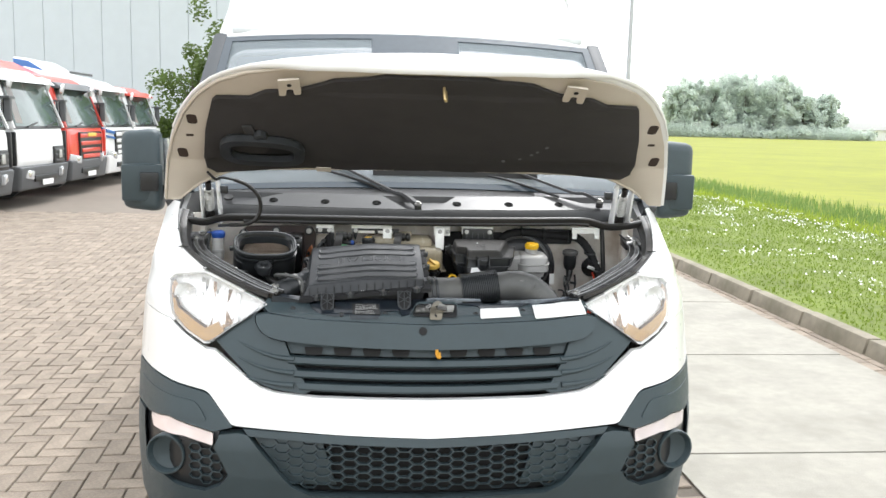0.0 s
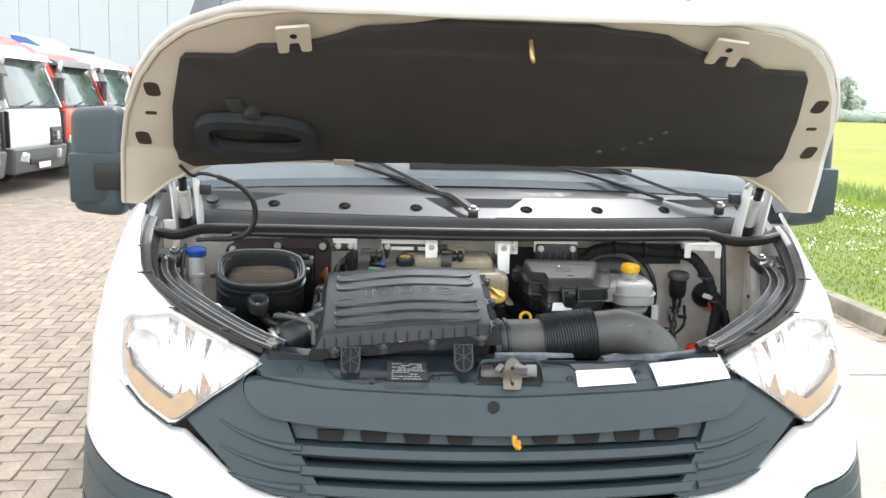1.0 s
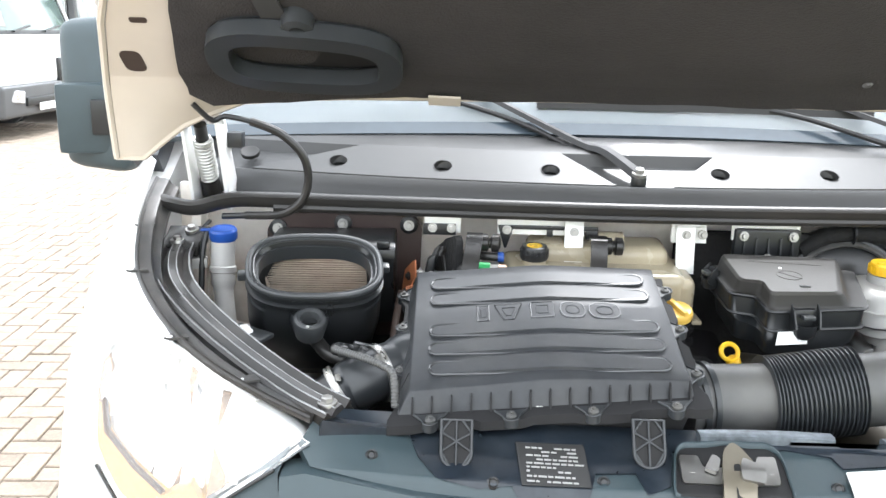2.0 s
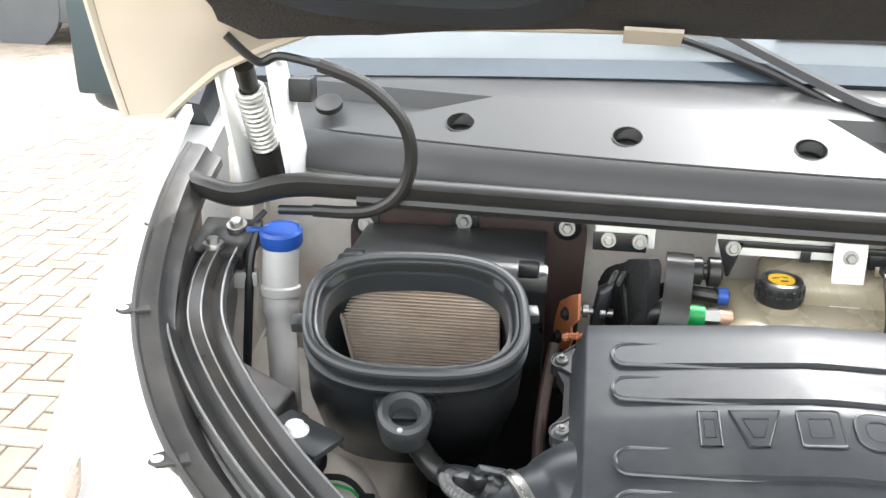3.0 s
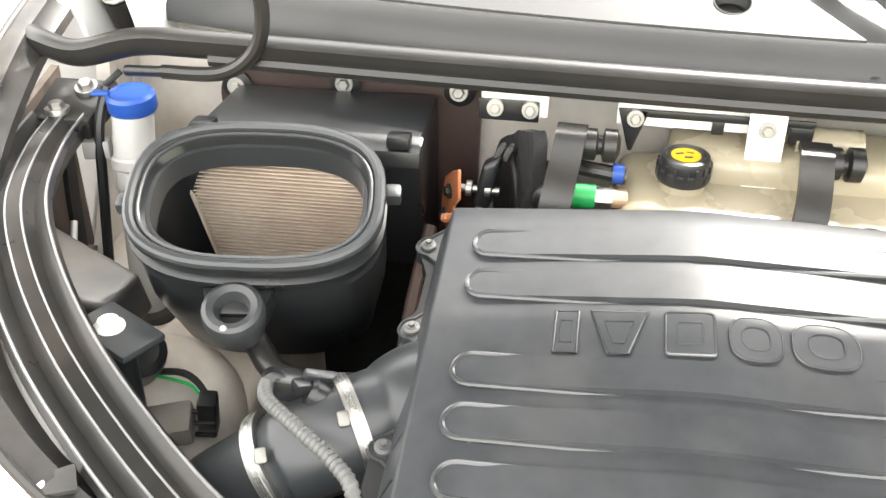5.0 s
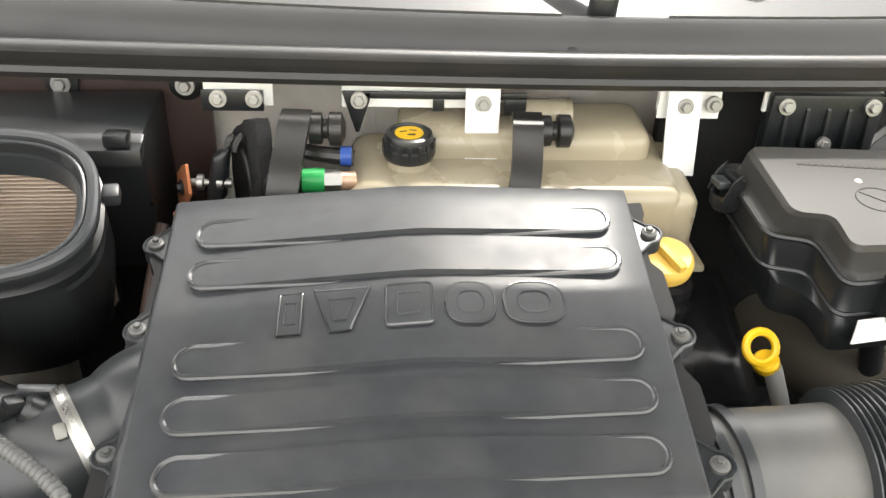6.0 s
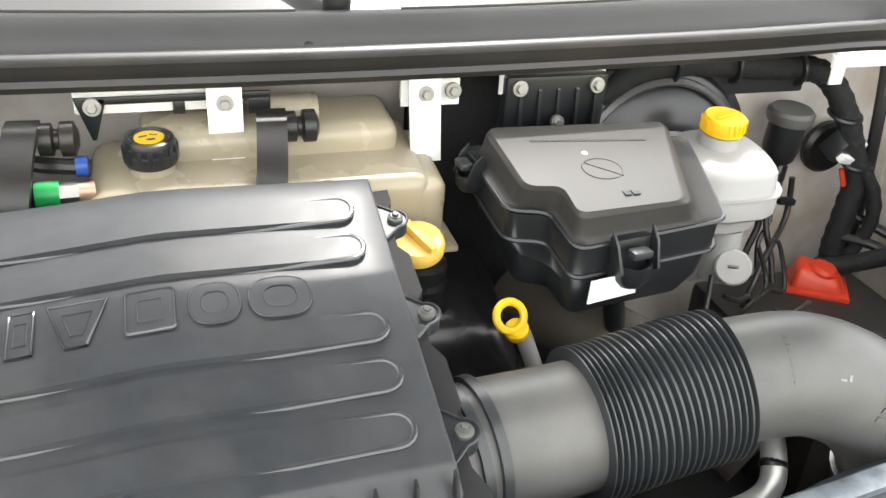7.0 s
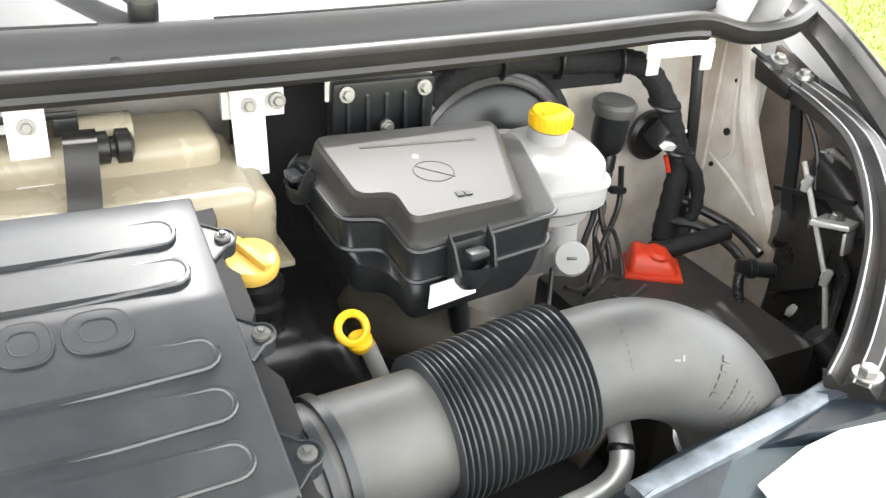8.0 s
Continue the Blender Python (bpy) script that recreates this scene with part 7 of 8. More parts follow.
part("paint_mark", hose_block(73, 2, 0.0030, 0.0010, 0.0004), LINER, ih, "small pale paint mark")
part("paint_mark", hose_block(74, -2, 0.0012, 0.0028, 0.0004), LINER, ih, "small pale paint mark")

# battery with red cover
BATM = mat("dusty_battery_case", (0.022, 0.021, 0.020), 0.55, var=0.3, scale=40, bump=0.05, bscale=300, dirt=0.45, dirt_color=(0.10, 0.09, 0.075))
bt = thing("battery", (0.64, 3.13, 0.735), "black battery with red terminal cover", "battery")
part("battery_case", box(B(), (0.645, 3.16, 0.817), (0.26, 0.30, 0.21), bevel=0.012), BATM, bt)
bm = B()
TC = Vector((0.688, 3.258, 0.922))


def tc(u, v, z):
    """Cover's own axes, turned a third of a right angle."""
    return TC + Vector((0.84 * u + 0.54 * v, -0.54 * u + 0.84 * v, z))


hexa(bm, [tc(-0.040, -0.034, 0), tc(0.042, -0.034, 0), tc(0.042, 0.034, 0), tc(-0.040, 0.034, 0)], [tc(-0.032, -0.022, 0.036), tc(0.028, -0.020, 0.024), tc(0.028, 0.022, 0.026), tc(-0.032, 0.024, 0.040)], 0.012, 5)
hexa(bm, [tc(-0.043, -0.037, -0.001), tc(0.045, -0.037, -0.001), tc(0.045, 0.036, -0.001), tc(-0.043, 0.036, -0.001)], [tc(-0.042, -0.036, 0.007), tc(0.044, -0.036, 0.007), tc(0.044, 0.035, 0.007), tc(-0.042, 0.035, 0.007)], 0.004, 2)
rc = part("terminal_cover", bm, REDP, bt, "red plastic terminal cover")
part("cover_hump", lathe(B(), tc(0.004, 0.0, 0.026), (0.1, -0.15, 1), [(0.022, -0.01), (0.021, 0.005), (0.016, 0.010), (0, 0.011)], 28), REDP, rc)

# right-hand sensor, grommet, harness
sn = thing("fuel_sensor", (0.635, 3.36, 1.0), "black cylindrical sensor with grey cap", "sensor")
part("body", lathe(B(), (0.645, 3.355, 1.085), (0, -0.08, 1), [(0.009, -0.045), (0.012, -0.02), (0.014, -0.006), (0.023, 0.004), (0.026, 0.02), (0.026, 0.060)], 28), BLACK, sn)
part("cap", lathe(B(), (0.645, 3.350, 1.146), (0, -0.08, 1), [(0.031, 0), (0.033, 0.004), (0.033, 0.014), (0.028, 0.019), (0.024, 0.017), (0, 0.018)], 28), HOSE, sn)
part("sensor_nose", lathe(B(), (0.643, 3.345, 1.060), (-0.25, -0.2, -1), [(0.012, -0.02), (0.013, 0.0), (0.010, 0.012), (0.013, 0.014), (0.013, 0.022), (0.007, 0.026)], 16), BLACK, sn)
part("cable", tube(B(), [(0.630, 3.355, 1.055), (0.625, 3.35, 1.02), (0.630, 3.34, 0.99), (0.605, 3.32, 0.96), (0.575, 3.29, 0.945)], 0.005, 8), BLACK, sn)
part("plug", cyl(B(), (0.630, 3.355, 1.03), (0.630, 3.355, 1.048), 0.010), MILK, sn)
gm = thing("grommet", (0.710, 3.37, 1.04), "round black firewall grommet with connector", "grommet")
part("disc", lathe(B(), (0.742, 3.378, 1.090), (0, -1, 0), [(0.040, 0), (0.040, 0.008), (0.034, 0.014), (0.026, 0.014), (0, 0.012)], 32), RUBBER, gm)
part("connector", box(B(), (0.728, 3.330, 1.108), (0.050, 0.030, 0.036), (30, 18, 22), 0.004), BLACK, gm)
part("connector_face", box(B(), (0.734, 3.316, 1.094), (0.048, 0.010, 0.012), (30, 18, 22), 0.002), PAPER, gm)
part("connector_face", box(B(), (0.752, 3.326, 1.104), (0.008, 0.012, 0.036), (30, 18, 22), 0.002), PAPER, gm)
part("red_lead", tube(B(), [(0.737, 3.325, 1.075), (0.745, 3.32, 1.05)], 0.004, 6), REDP, gm)
hn = thing("wiring_harness", (0.715, 3.34, 0.97), "thick cloth-taped black wiring harness", "wiring harness")
part("main_loom", tube(B(), [(0.33, 3.33, 1.205), (0.38, 3.33, 1.235), (0.46, 3.335, 1.240), (0.573, 3.345, 1.228), (0.641, 3.345, 1.224), (0.683, 3.344, 1.211), (0.718, 3.338, 1.172), (0.744, 3.33, 1.119), (0.763, 3.322, 1.064), (0.757, 3.315, 1.015), (0.748, 3.31, 0.96), (0.746, 3.305, 0.934)], 0.0170, 16, scale=lambda i, n: 1 + 0.06 * math.sin(i * 1.9)), TAPE, hn)
part("branch", tube(B(), [(0.752, 3.32, 1.09), (0.780, 3.300, 1.05), (0.785, 3.29, 1.0), (0.765, 3.29, 0.95), (0.755, 3.285, 0.935)], 0.0105, 12, scale=lambda i, n: 1 + 0.08 * math.sin(i * 1.7)), TAPE, hn)
part("battery_lead", tube(B(), [(0.695, 3.275, 0.945), (0.724, 3.262, 0.950), (0.765, 3.250, 0.962), (0.812, 3.240, 0.974)], 0.0135, 12), TAPE, hn)
part("branch", tube(B(), [(0.765, 3.325, 1.005), (0.795, 3.300, 0.992), (0.833, 3.250, 0.972), (0.835, 3.190, 0.955)], 0.0075, 10), RUBBER, hn)
part("branch", tube(B(), [(0.750, 3.300, 0.975), (0.790, 3.270, 0.970), (0.808, 3.220, 0.955), (0.800, 3.170, 0.940)], 0.0075, 10), RUBBER, hn)
part("upright_cable", tube(B(), [(0.775, 3.345, 1.26), (0.780, 3.33, 1.15), (0.785, 3.32, 1.02), (0.775, 3.31, 0.90)], 0.009, 10), RUBBER, hn)
for i, p in enumerate(((0.43, 3.333, 1.242), (0.525, 3.340, 1.234), (0.630, 3.345, 1.225), (0.726, 3.336, 1.155), (0.757, 3.325, 1.085))):
    part("cable_tie", lathe(B(), p, (1, 0, 0.05) if i < 3 else (0, -0.2, 1), [(0.0245, -0.002), (0.026, 0), (0.0245, 0.003)], 16), BLACK, hn)
bl = thing("brake_lines", (0.55, 3.2, 0.95), "thin black brake lines with clips", "brake lines")
for k, pts in enumerate(([(0.635, 3.34, 1.03), (0.640, 3.33, 1.00), (0.618, 3.315, 0.975), (0.610, 3.30, 0.95), (0.612, 3.28, 0.90)], [(0.44, 3.17, 1.02), (0.39, 3.10, 0.985), (0.36, 3.06, 0.95)], [(0.36, 3.05, 0.97), (0.42, 3.06, 1.0), (0.50, 3.10, 0.99), (0.57, 3.14, 0.98), (0.60, 3.17, 0.96)])):
    part("line", tube(B(), pts, 0.0035, 8), BLACK, bl)
part("line_clip", box(B(), (0.50, 3.105, 0.99), (0.034, 0.010, 0.022), (0, 30, 20), 0.002), BLACK, bl)

# starter cable strip beside the filter box
cs = thing("ground_cable", (-0.44, 3.13, 1.05), "black clamp on a steel stud with bare copper lead end", "cable")
LUGP = rounded([(-0.0125, 0.030), (-0.015, -0.003), (0.004, -0.020), (-0.001, -0.035), (0.010, -0.060), (0.058, -0.061), (0.050, -0.025), (0.040, -0.002), (0.0057, 0.021)], 0.003)


def on_lug(a, b, d=0.0):
    return Vector((-0.434 - 0.40 * a - 0.917 * d, 3.222 + 0.917 * a - 0.40 * d, 1.165 + b))


part("copper_lug", flat_mesh(B(), LUGP, 0, on_lug, 0.003), COPPER, cs, "stepped copper cable lug")
for a_, b_ in ((0.0177, -0.0087), (0.0352, -0.0465)):
    part("lug_bolt", bolt(B(), on_lug(a_, b_, 0.004), (-0.917, -0.40, 0.1), 0.0062), BLACK, cs)
part("lead", tube(B(), [(-0.455, 3.185, 1.14), (-0.462, 3.15, 1.10), (-0.465, 3.10, 1.06), (-0.46, 3.02, 1.03)], 0.007, 10), LEADM, cs)
part("stud", lathe(B(), (-0.432, 3.225, 1.168), (1, 0.02, -0.04), [(0.004, 0), (0.004, 0.006), (0.0085, 0.007), (0.0085, 0.013), (0.004, 0.014), (0.004, 0.026), (0.008, 0.027), (0.008, 0.033), (0.005, 0.034), (0.005, 0.042)], 12), STEEL, cs)
part("clamp_body", hexa(B(), [(-0.417, 3.218, 1.150), (-0.400, 3.218, 1.146), (-0.398, 3.240, 1.146), (-0.417, 3.240, 1.150)], [(-0.409, 3.222, 1.194), (-0.390, 3.222, 1.206), (-0.388, 3.244, 1.206), (-0.409, 3.244, 1.194)], 0.005, 3), BLACK, cs)
for dx_ in (0.0, 0.009):
    part("clamp_wire", tube(B(), [(-0.396 + dx_, 3.235, 1.198), (-0.388 + dx_, 3.240, 1.212), (-0.379 + dx_, 3.245, 1.192), (-0.371 + dx_, 3.235, 1.15), (-0.366 + dx_, 3.22, 1.09)], 0.0042, 8), RUBBER, cs)
part("copper_strands", tube(B(), [(-0.446, 3.205, 1.140), (-0.430, 3.198, 1.146), (-0.412, 3.195, 1.144)], 0.0045, 8, scale=lambda i, n: 1 + 0.2 * math.sin(i * 2.6)), COPPER, cs, "bare copper strands")
part("yellow_clip", box(B(), (-0.418, 3.19, 1.128), (0.008, 0.012, 0.016), (10, 20, 0), 0.002), YELLOW, cs, "small yellow cable clip")

# bonnet cable loop
cb = thing("bonnet_cable", (-0.62, 3.25, 1.25), "black corrugated cable looping from bonnet to bay", "cable")
part("thin_lead", tube(B(), [hood_at(-0.83, -0.005, -0.012), hood_at(-0.80, -0.03, -0.03), (-0.775, 3.20, 1.455), (-0.72, 3.195, 1.446)], 0.005, 8), BLACK, cb)
part("conduit", corrugated(B(), [(-0.73, 3.195, 1.448), (-0.68, 3.20, 1.428), (-0.642, 3.21, 1.39), (-0.632, 3.22, 1.345), (-0.645, 3.225, 1.30), (-0.685, 3.23, 1.272), (-0.755, 3.238, 1.266)], 0.0080, 0.0036, 0.045), RUBBER, cb)
part("end_plug", cyl(B(), (-0.755, 3.238, 1.266), (-0.80, 3.245, 1.262), 0.006), BLACK, cb)

# lamp backs, stays and clips in the voids under both wings
CHROMED = mat("bright_zinc", (0.66, 0.655, 0.63), 0.35, metal=0.5, var=0.06, scale=60)
for s_ in (1, -1):
    rw = thing("lamp_rear_cover", (0.82 * s_, 3.0, 0.80), "black headlamp rear cover with stays and steel rod", "lamp cover")
    bm = B()
    hexa(bm, [(0.79, 2.96, 0.78), (0.90, 2.98, 0.78), (0.93, 3.20, 0.78), (0.865, 3.20, 0.78)], [(0.835, 3.0, 1.06), (0.885, 3.0, 1.08), (0.925, 3.18, 1.13), (0.885, 3.19, 1.12)], 0.014, 3)
    if s_ < 0:
        bmesh.ops.scale(bm, vec=(-1, 1, 1), verts=bm.verts)
    part("cover_body", bm, VOIDM, rw)
    part("facet_plate", hexa(B(), [(0.858 * s_, 3.06, 0.96), (0.872 * s_, 3.16, 1.00), (0.876 * s_, 3.16, 1.00), (0.862 * s_, 3.06, 0.96)], [(0.868 * s_, 3.05, 1.07), (0.886 * s_, 3.15, 1.12), (0.890 * s_, 3.15, 1.12), (0.872 * s_, 3.05, 1.07)], 0.001), VOIDM, rw)
    part("frame_strip", sweep(B(), [(0.885 * s_, 3.24, 1.19), (0.872 * s_, 3.21, 1.12), (0.862 * s_, 3.19, 1.05), (0.855 * s_, 3.16, 0.96)], [(-0.010, -0.003), (0.010, -0.003), (0.010, 0.003), (-0.010, 0.003)]), BLACK, rw)
    part("frame_strip", sweep(B(), [(0.862 * s_, 3.17, 1.075), (0.858 * s_, 3.10, 1.055), (0.855 * s_, 3.02, 1.04)], [(-0.008, -0.003), (0.008, -0.003), (0.008, 0.003), (-0.008, 0.003)]), BLACK, rw)
    part("cover_cap", lathe(B(), (0.79 * s_, 3.06, 0.87), (-0.6 * s_, 0.7, 0.1), [(0.034, -0.02), (0.034, 0.015), (0.028, 0.025), (0, 0.026)], 28), DUSTY, rw)
    part("conduit", corrugated(B(), [(0.778 * s_, 3.168, 0.948), (0.764 * s_, 3.155, 0.935), (0.752 * s_, 3.13, 0.909), (0.742 * s_, 3.10, 0.872)], 0.0085, 0.005, 0.14), BLACK, rw)
    part("plug", lathe(B(), (0.772 * s_, 3.172, 0.955), (0.048 * s_, -0.02, -0.004), [(0.010, 0), (0.013, 0.002), (0.013, 0.016), (0.015, 0.018), (0.015, 0.026), (0.012, 0.028), (0.012, 0.055), (0.009, 0.058)], 18), BLACK, rw)
    part("lamp_back", hexa(B(), [(0.838 * s_, 3.165, 0.900), (0.834 * s_, 3.085, 0.955), (0.850 * s_, 3.085, 0.955), (0.856 * s_, 3.165, 0.900)], [(0.876 * s_, 3.205, 1.058), (0.868 * s_, 3.090, 1.075), (0.880 * s_, 3.090, 1.075), (0.890 * s_, 3.205, 1.058)], 0.004), VOIDM, rw)
    part("adjuster_drum", lathe(B(), (0.868 * s_, 3.195, 0.996), (-0.75 * s_, 0.55, 0.1), [(0.036, -0.012), (0.036, 0.004), (0.030, 0.010), (0, 0.011)], 28), VOIDM, rw)
    part("bracket_shelf", sweep(B(), [(0.872 * s_, 3.215, 1.052), (0.868 * s_, 3.15, 1.068), (0.872 * s_, 3.08, 1.086)], [(-0.014, -0.003), (0.014, -0.003), (0.014, 0.003), (-0.014, 0.003)], up=(0, 0, 1)), BLACK, rw)
    part("lower_box", hexa(B(), [(0.745 * s_, 3.010, 0.80), (0.83 * s_, 3.010, 0.80), (0.84 * s_, 3.125, 0.80), (0.77 * s_, 3.125, 0.80)], [(0.755 * s_, 3.015, 0.885), (0.826 * s_, 3.015, 0.905), (0.836 * s_, 3.120, 0.885), (0.782 * s_, 3.120, 0.866)], 0.006, 3), BLACK, rw)
    part("adjuster_knob", lathe(B(), (0.808 * s_, 3.028, 0.905), (-0.4 * s_, 0.5, 0.6), [(0.024, -0.03), (0.024, 0.012), (0.019, 0.018), (0, 0.019)], 24), DUSTY, rw)
    part("pale_nut", lathe(B(), (0.806 * s_, 3.085, 0.922), (-0.5 * s_, 0.6, 0.4), [(0.010, 0), (0.010, 0.006), (0.006, 0.008), (0, 0.006)], 14), MILK, rw)
    part("side_plate", hexa(B(), [(0.80 * s_, 3.02, 0.86), (0.87 * s_, 3.10, 0.86), (0.875 * s_, 3.095, 0.86), (0.805 * s_, 3.015, 0.86)], [(0.815 * s_, 3.03, 1.01), (0.885 * s_, 3.12, 1.04), (0.89 * s_, 3.115, 1.04), (0.82 * s_, 3.025, 1.01)], 0.002), VOIDM, rw)
    part("rod", cyl(B(), (0.846 * s_, 3.165, 1.115), (0.817 * s_, 3.06, 0.991), 0.0040, seg=8), CHROMED, rw)
    part("rod", cyl(B(), (0.817 * s_, 3.06, 0.991), (0.800 * s_, 3.002, 0.866), 0.0040, seg=8), CHROMED, rw)
    for p in ((0.843, 3.150, 1.088), (0.815, 3.058, 0.991)):
        part("white_clip", box(B(), (p[0] * s_, p[1], p[2]), (0.026, 0.012, 0.012), (20, 30, 30), 0.004), MILK, rw)
        part("white_clip", box(B(), (p[0] * s_ - 0.006, p[1] - 0.006, p[2] + 0.004), (0.010, 0.012, 0.026), (10, 0, 30), 0.004), MILK, rw)
    part("steel_tab", box(B(), (0.838 * s_, 3.08, 1.062), (0.072, 0.052, 0.008), (-10, 8 * s_, 20), 0.002), CHROMED, rw)
    part("tab_flange", box(B(), (0.842 * s_, 3.055, 1.045), (0.070, 0.005, 0.030), (-10, 8 * s_, 20), 0.002), CHROMED, rw)
    part("tab_bolt", bolt(B(), (0.832 * s_, 3.08, 1.067), (0, 0, 1), 0.009), STEEL, rw)
    part("cable", tube(B(), [(0.84 * s_, 3.30, 1.24), (0.87 * s_, 3.24, 1.20), (0.885 * s_, 3.18, 1.12), (0.86 * s_, 3.14, 1.02)], 0.004, 8), BLACK, rw)
pp = thing("coolant_pipe", (0.25, 2.76, 0.88), "bent bare aluminium coolant pipe below the hose", "pipe")
part("pipe", tube(B(), [(0.14, 2.868, 0.935), (0.22, 2.872, 0.940), (0.277, 2.872, 0.946), (0.315, 2.868, 0.960), (0.334, 2.872, 0.978), (0.346, 2.895, 0.998), (0.352, 2.915, 1.005)], 0.0125, 14), ALU, pp)
part("pipe_clip", lathe(B(), (0.341, 2.884, 0.989), (0.4, 0.7, 0.6), [(0.0128, -0.004), (0.0142, 0), (0.0128, 0.004)], 16), BLACK, pp)
SHROUDM = mat("dusty_shroud_plastic", (0.17, 0.16, 0.135), 0.55, var=0.3, scale=18, dirt=0.5, dirt_color=(0.15, 0.13, 0.10))
cm = thing("radiator_fan_shroud", (0.2, 2.80, 0.74), "dark grey fan shroud behind the slam panel", "fan shroud")
part("shroud", box(B(), (0.12, 2.79, 0.86), (0.80, 0.05, 0.16), (8, 0, 0), 0.015), SHROUDM, cm)
part("shroud_ledge", box(B(), (0.10, 2.845, 0.915), (0.62, 0.10, 0.012), (4, 0, 0), 0.004), SHROUDM, cm)
for x in (-0.08, 0.06, 0.20, 0.34):
    part("ledge_rib", box(B(), (x, 2.845, 0.925), (0.005, 0.09, 0.014), (4, 0, 0), 0.001), SHROUDM, cm)

# ---- the yard ----
def slab(name, outline, z, material, parent=None, thick=0.05, kind="structure", label="", category=""):
    bm = B()
    flat_mesh(bm, outline, 0, lambda x, y, d: Vector((x, y, z - d)), thick)
    ob = part(name, bm, material, parent, smooth=0)
    return tagged(ob, label, category, "", kind)


slab("ground", [(-400, -60), (400, -60), (400, 600), (-400, 600)], -0.06, FIELD, thick=0.3, label="flat farmland reaching the horizon", category="ground")
paving = slab("pavement", [(-45, -12), (3.75, -12), (3.62, 44), (-45, 44)], -0.012, FARPAVE, label="brown brick-paved truck yard", category="paving")
joint = slab("paving_bed", [(-10.5, -5.5), (1.42, -5.5), (1.36, 15.6), (-10.5, 15.6)], -0.006, SANDJ, paving, 0.02)
slabs = slab("concrete_strip", [(1.40, -4.1), (3.45, -4.1), (3.40, 40), (1.30, 40)], -0.004, PALEJ, label="strip of concrete slabs along the kerb", category="paving")
for k in range(-4, 18):
    y0 = 4.0 + 2.0 * k
    if y0 < -6 or y0 > 36:
        continue
    bm = B()
    flat_mesh(bm, [(1.40, y0 + 0.012), (3.44, y0 + 0.012), (3.43, y0 + 1.988), (1.39, y0 + 1.988)], 0, lambda x, y, d: Vector((x, y, 0.004 - d)), 0.03)
    part("concrete_slab", bm, CONC, slabs, smooth=0)
edge = tagged(part("edge_strip", box(B(), (1.375, 15, -0.002), (0.035, 40, 0.02)), CONC, None), "pale concrete edging strip", "edging", "", "structure")
kerb = thing("kerb", (3.7, 10, 0), "weathered concrete kerb stones", "kerb", "", "structure")
bm0 = B()
hexa(bm0, [(3.66, 0, -0.03), (3.82, 0, -0.03), (3.82, 0.985, -0.03), (3.66, 0.985, -0.03)], [(3.70, 0, 0.13), (3.82, 0, 0.13), (3.82, 0.985, 0.13), (3.70, 0.985, 0.13)], 0.015)
k0 = part("kerb_stone", bm0, KERB, kerb)
for k in range(-3, 36):
    c = k0.copy()
    scene.collection.objects.link(c)
    c.matrix_basis = pose(0.004 * math.sin(k * 2.1) - 0.012 * k, k * 1.0, 0.004 * math.cos(k * 3.3))
verge = slab("verge", [(3.78, -6), (8.6, -6), (8.3, 60), (3.2, 60)], 0.11, LAWN, label="mown grass verge dotted with daisies", category="grass")
slab("far_verge", [(8.3, -20), (400, -20), (400, 300), (8.0, 300)], 0.02, FIELD, label="yellow-green crop field", category="field")
# grass blades and daisies
rng = random.Random(11)
bm = B()


def blade(bm, x, y, z, h, w):
    a = rng.uniform(0, 6.28)
    lean = rng.uniform(0.1, 0.5) * h
    dx, dy = math.cos(a), math.sin(a)
    p = [(x - dy * w, y + dx * w, z), (x + dy * w, y - dx * w, z), (x + dx * lean, y + dy * lean, z + h)]
    bm.faces.new([bm.verts.new(q) for q in p])


for i in range(60000):
    y = 3 + 26 * rng.random() ** 1.6
    x = 3.8 + rng.random() * 4.6
    blade(bm, x, y, 0.108, rng.uniform(0.012, 0.036) * (1 + 0.8 * max(0.0, noise.noise(Vector((x * 1.5, y * 1.2, 9))))), rng.uniform(0.003, 0.006) * (1 + y / 14))
tagged(part("grass", bm, BLADE, None, smooth=0), "short green grass blades", "grass", "", "stuff")
bm = B()
for i in range(11000):
    y = 4 + 40 * rng.random() ** 1.3
    x = 8.3 + rng.random() ** 1.3 * 2.2
    blade(bm, x, y, 0.0, rng.uniform(0.10, 0.32), rng.uniform(0.004, 0.008) * (1 + y / 14))
tagged(part("tall_grass", bm, leaf_mat("reed_blade", (0.13, 0.19, 0.075)), None, smooth=0), "tall blue-green grass along the ditch", "grass", "", "stuff")
bm = B()
for i in range(11000):
    y = 4 + 40 * rng.random() ** 1.3
    x = 7.7 + rng.random() ** 1.3 * 0.9
    blade(bm, x, y, 0.05, rng.uniform(0.06, 0.20), rng.uniform(0.004, 0.008) * (1 + y / 14))
tagged(part("verge_grass", bm, leaf_mat("verge_blade", (0.24, 0.29, 0.045)), None, smooth=0), "yellow-green grass at the edge of the field", "grass", "", "stuff")
bm = B()
for i in range(5200):
    y = 5 + 22 * rng.random() ** 1.2
    x = 4.0 + rng.random() * 4.2
    if noise.noise(Vector((x * 1.3, y * 0.8, 3))) + 0.10 * (x - 6.0) < 0.16 and rng.random() > 0.05:
        continue
    r = rng.uniform(0.006, 0.011) * (1 + y / 25)
    v = [bm.verts.new((x + r * math.cos(a), y + r * math.sin(a), 0.150 + rng.uniform(-0.01, 0.015) + 0.3 * r * math.sin(a))) for a in (math.pi * k / 3 for k in range(6))]
    bm.faces.new(v)
tagged(part("daisies", bm, DAISY, None, smooth=0), "small white daisies in the grass", "flowers", "", "stuff")

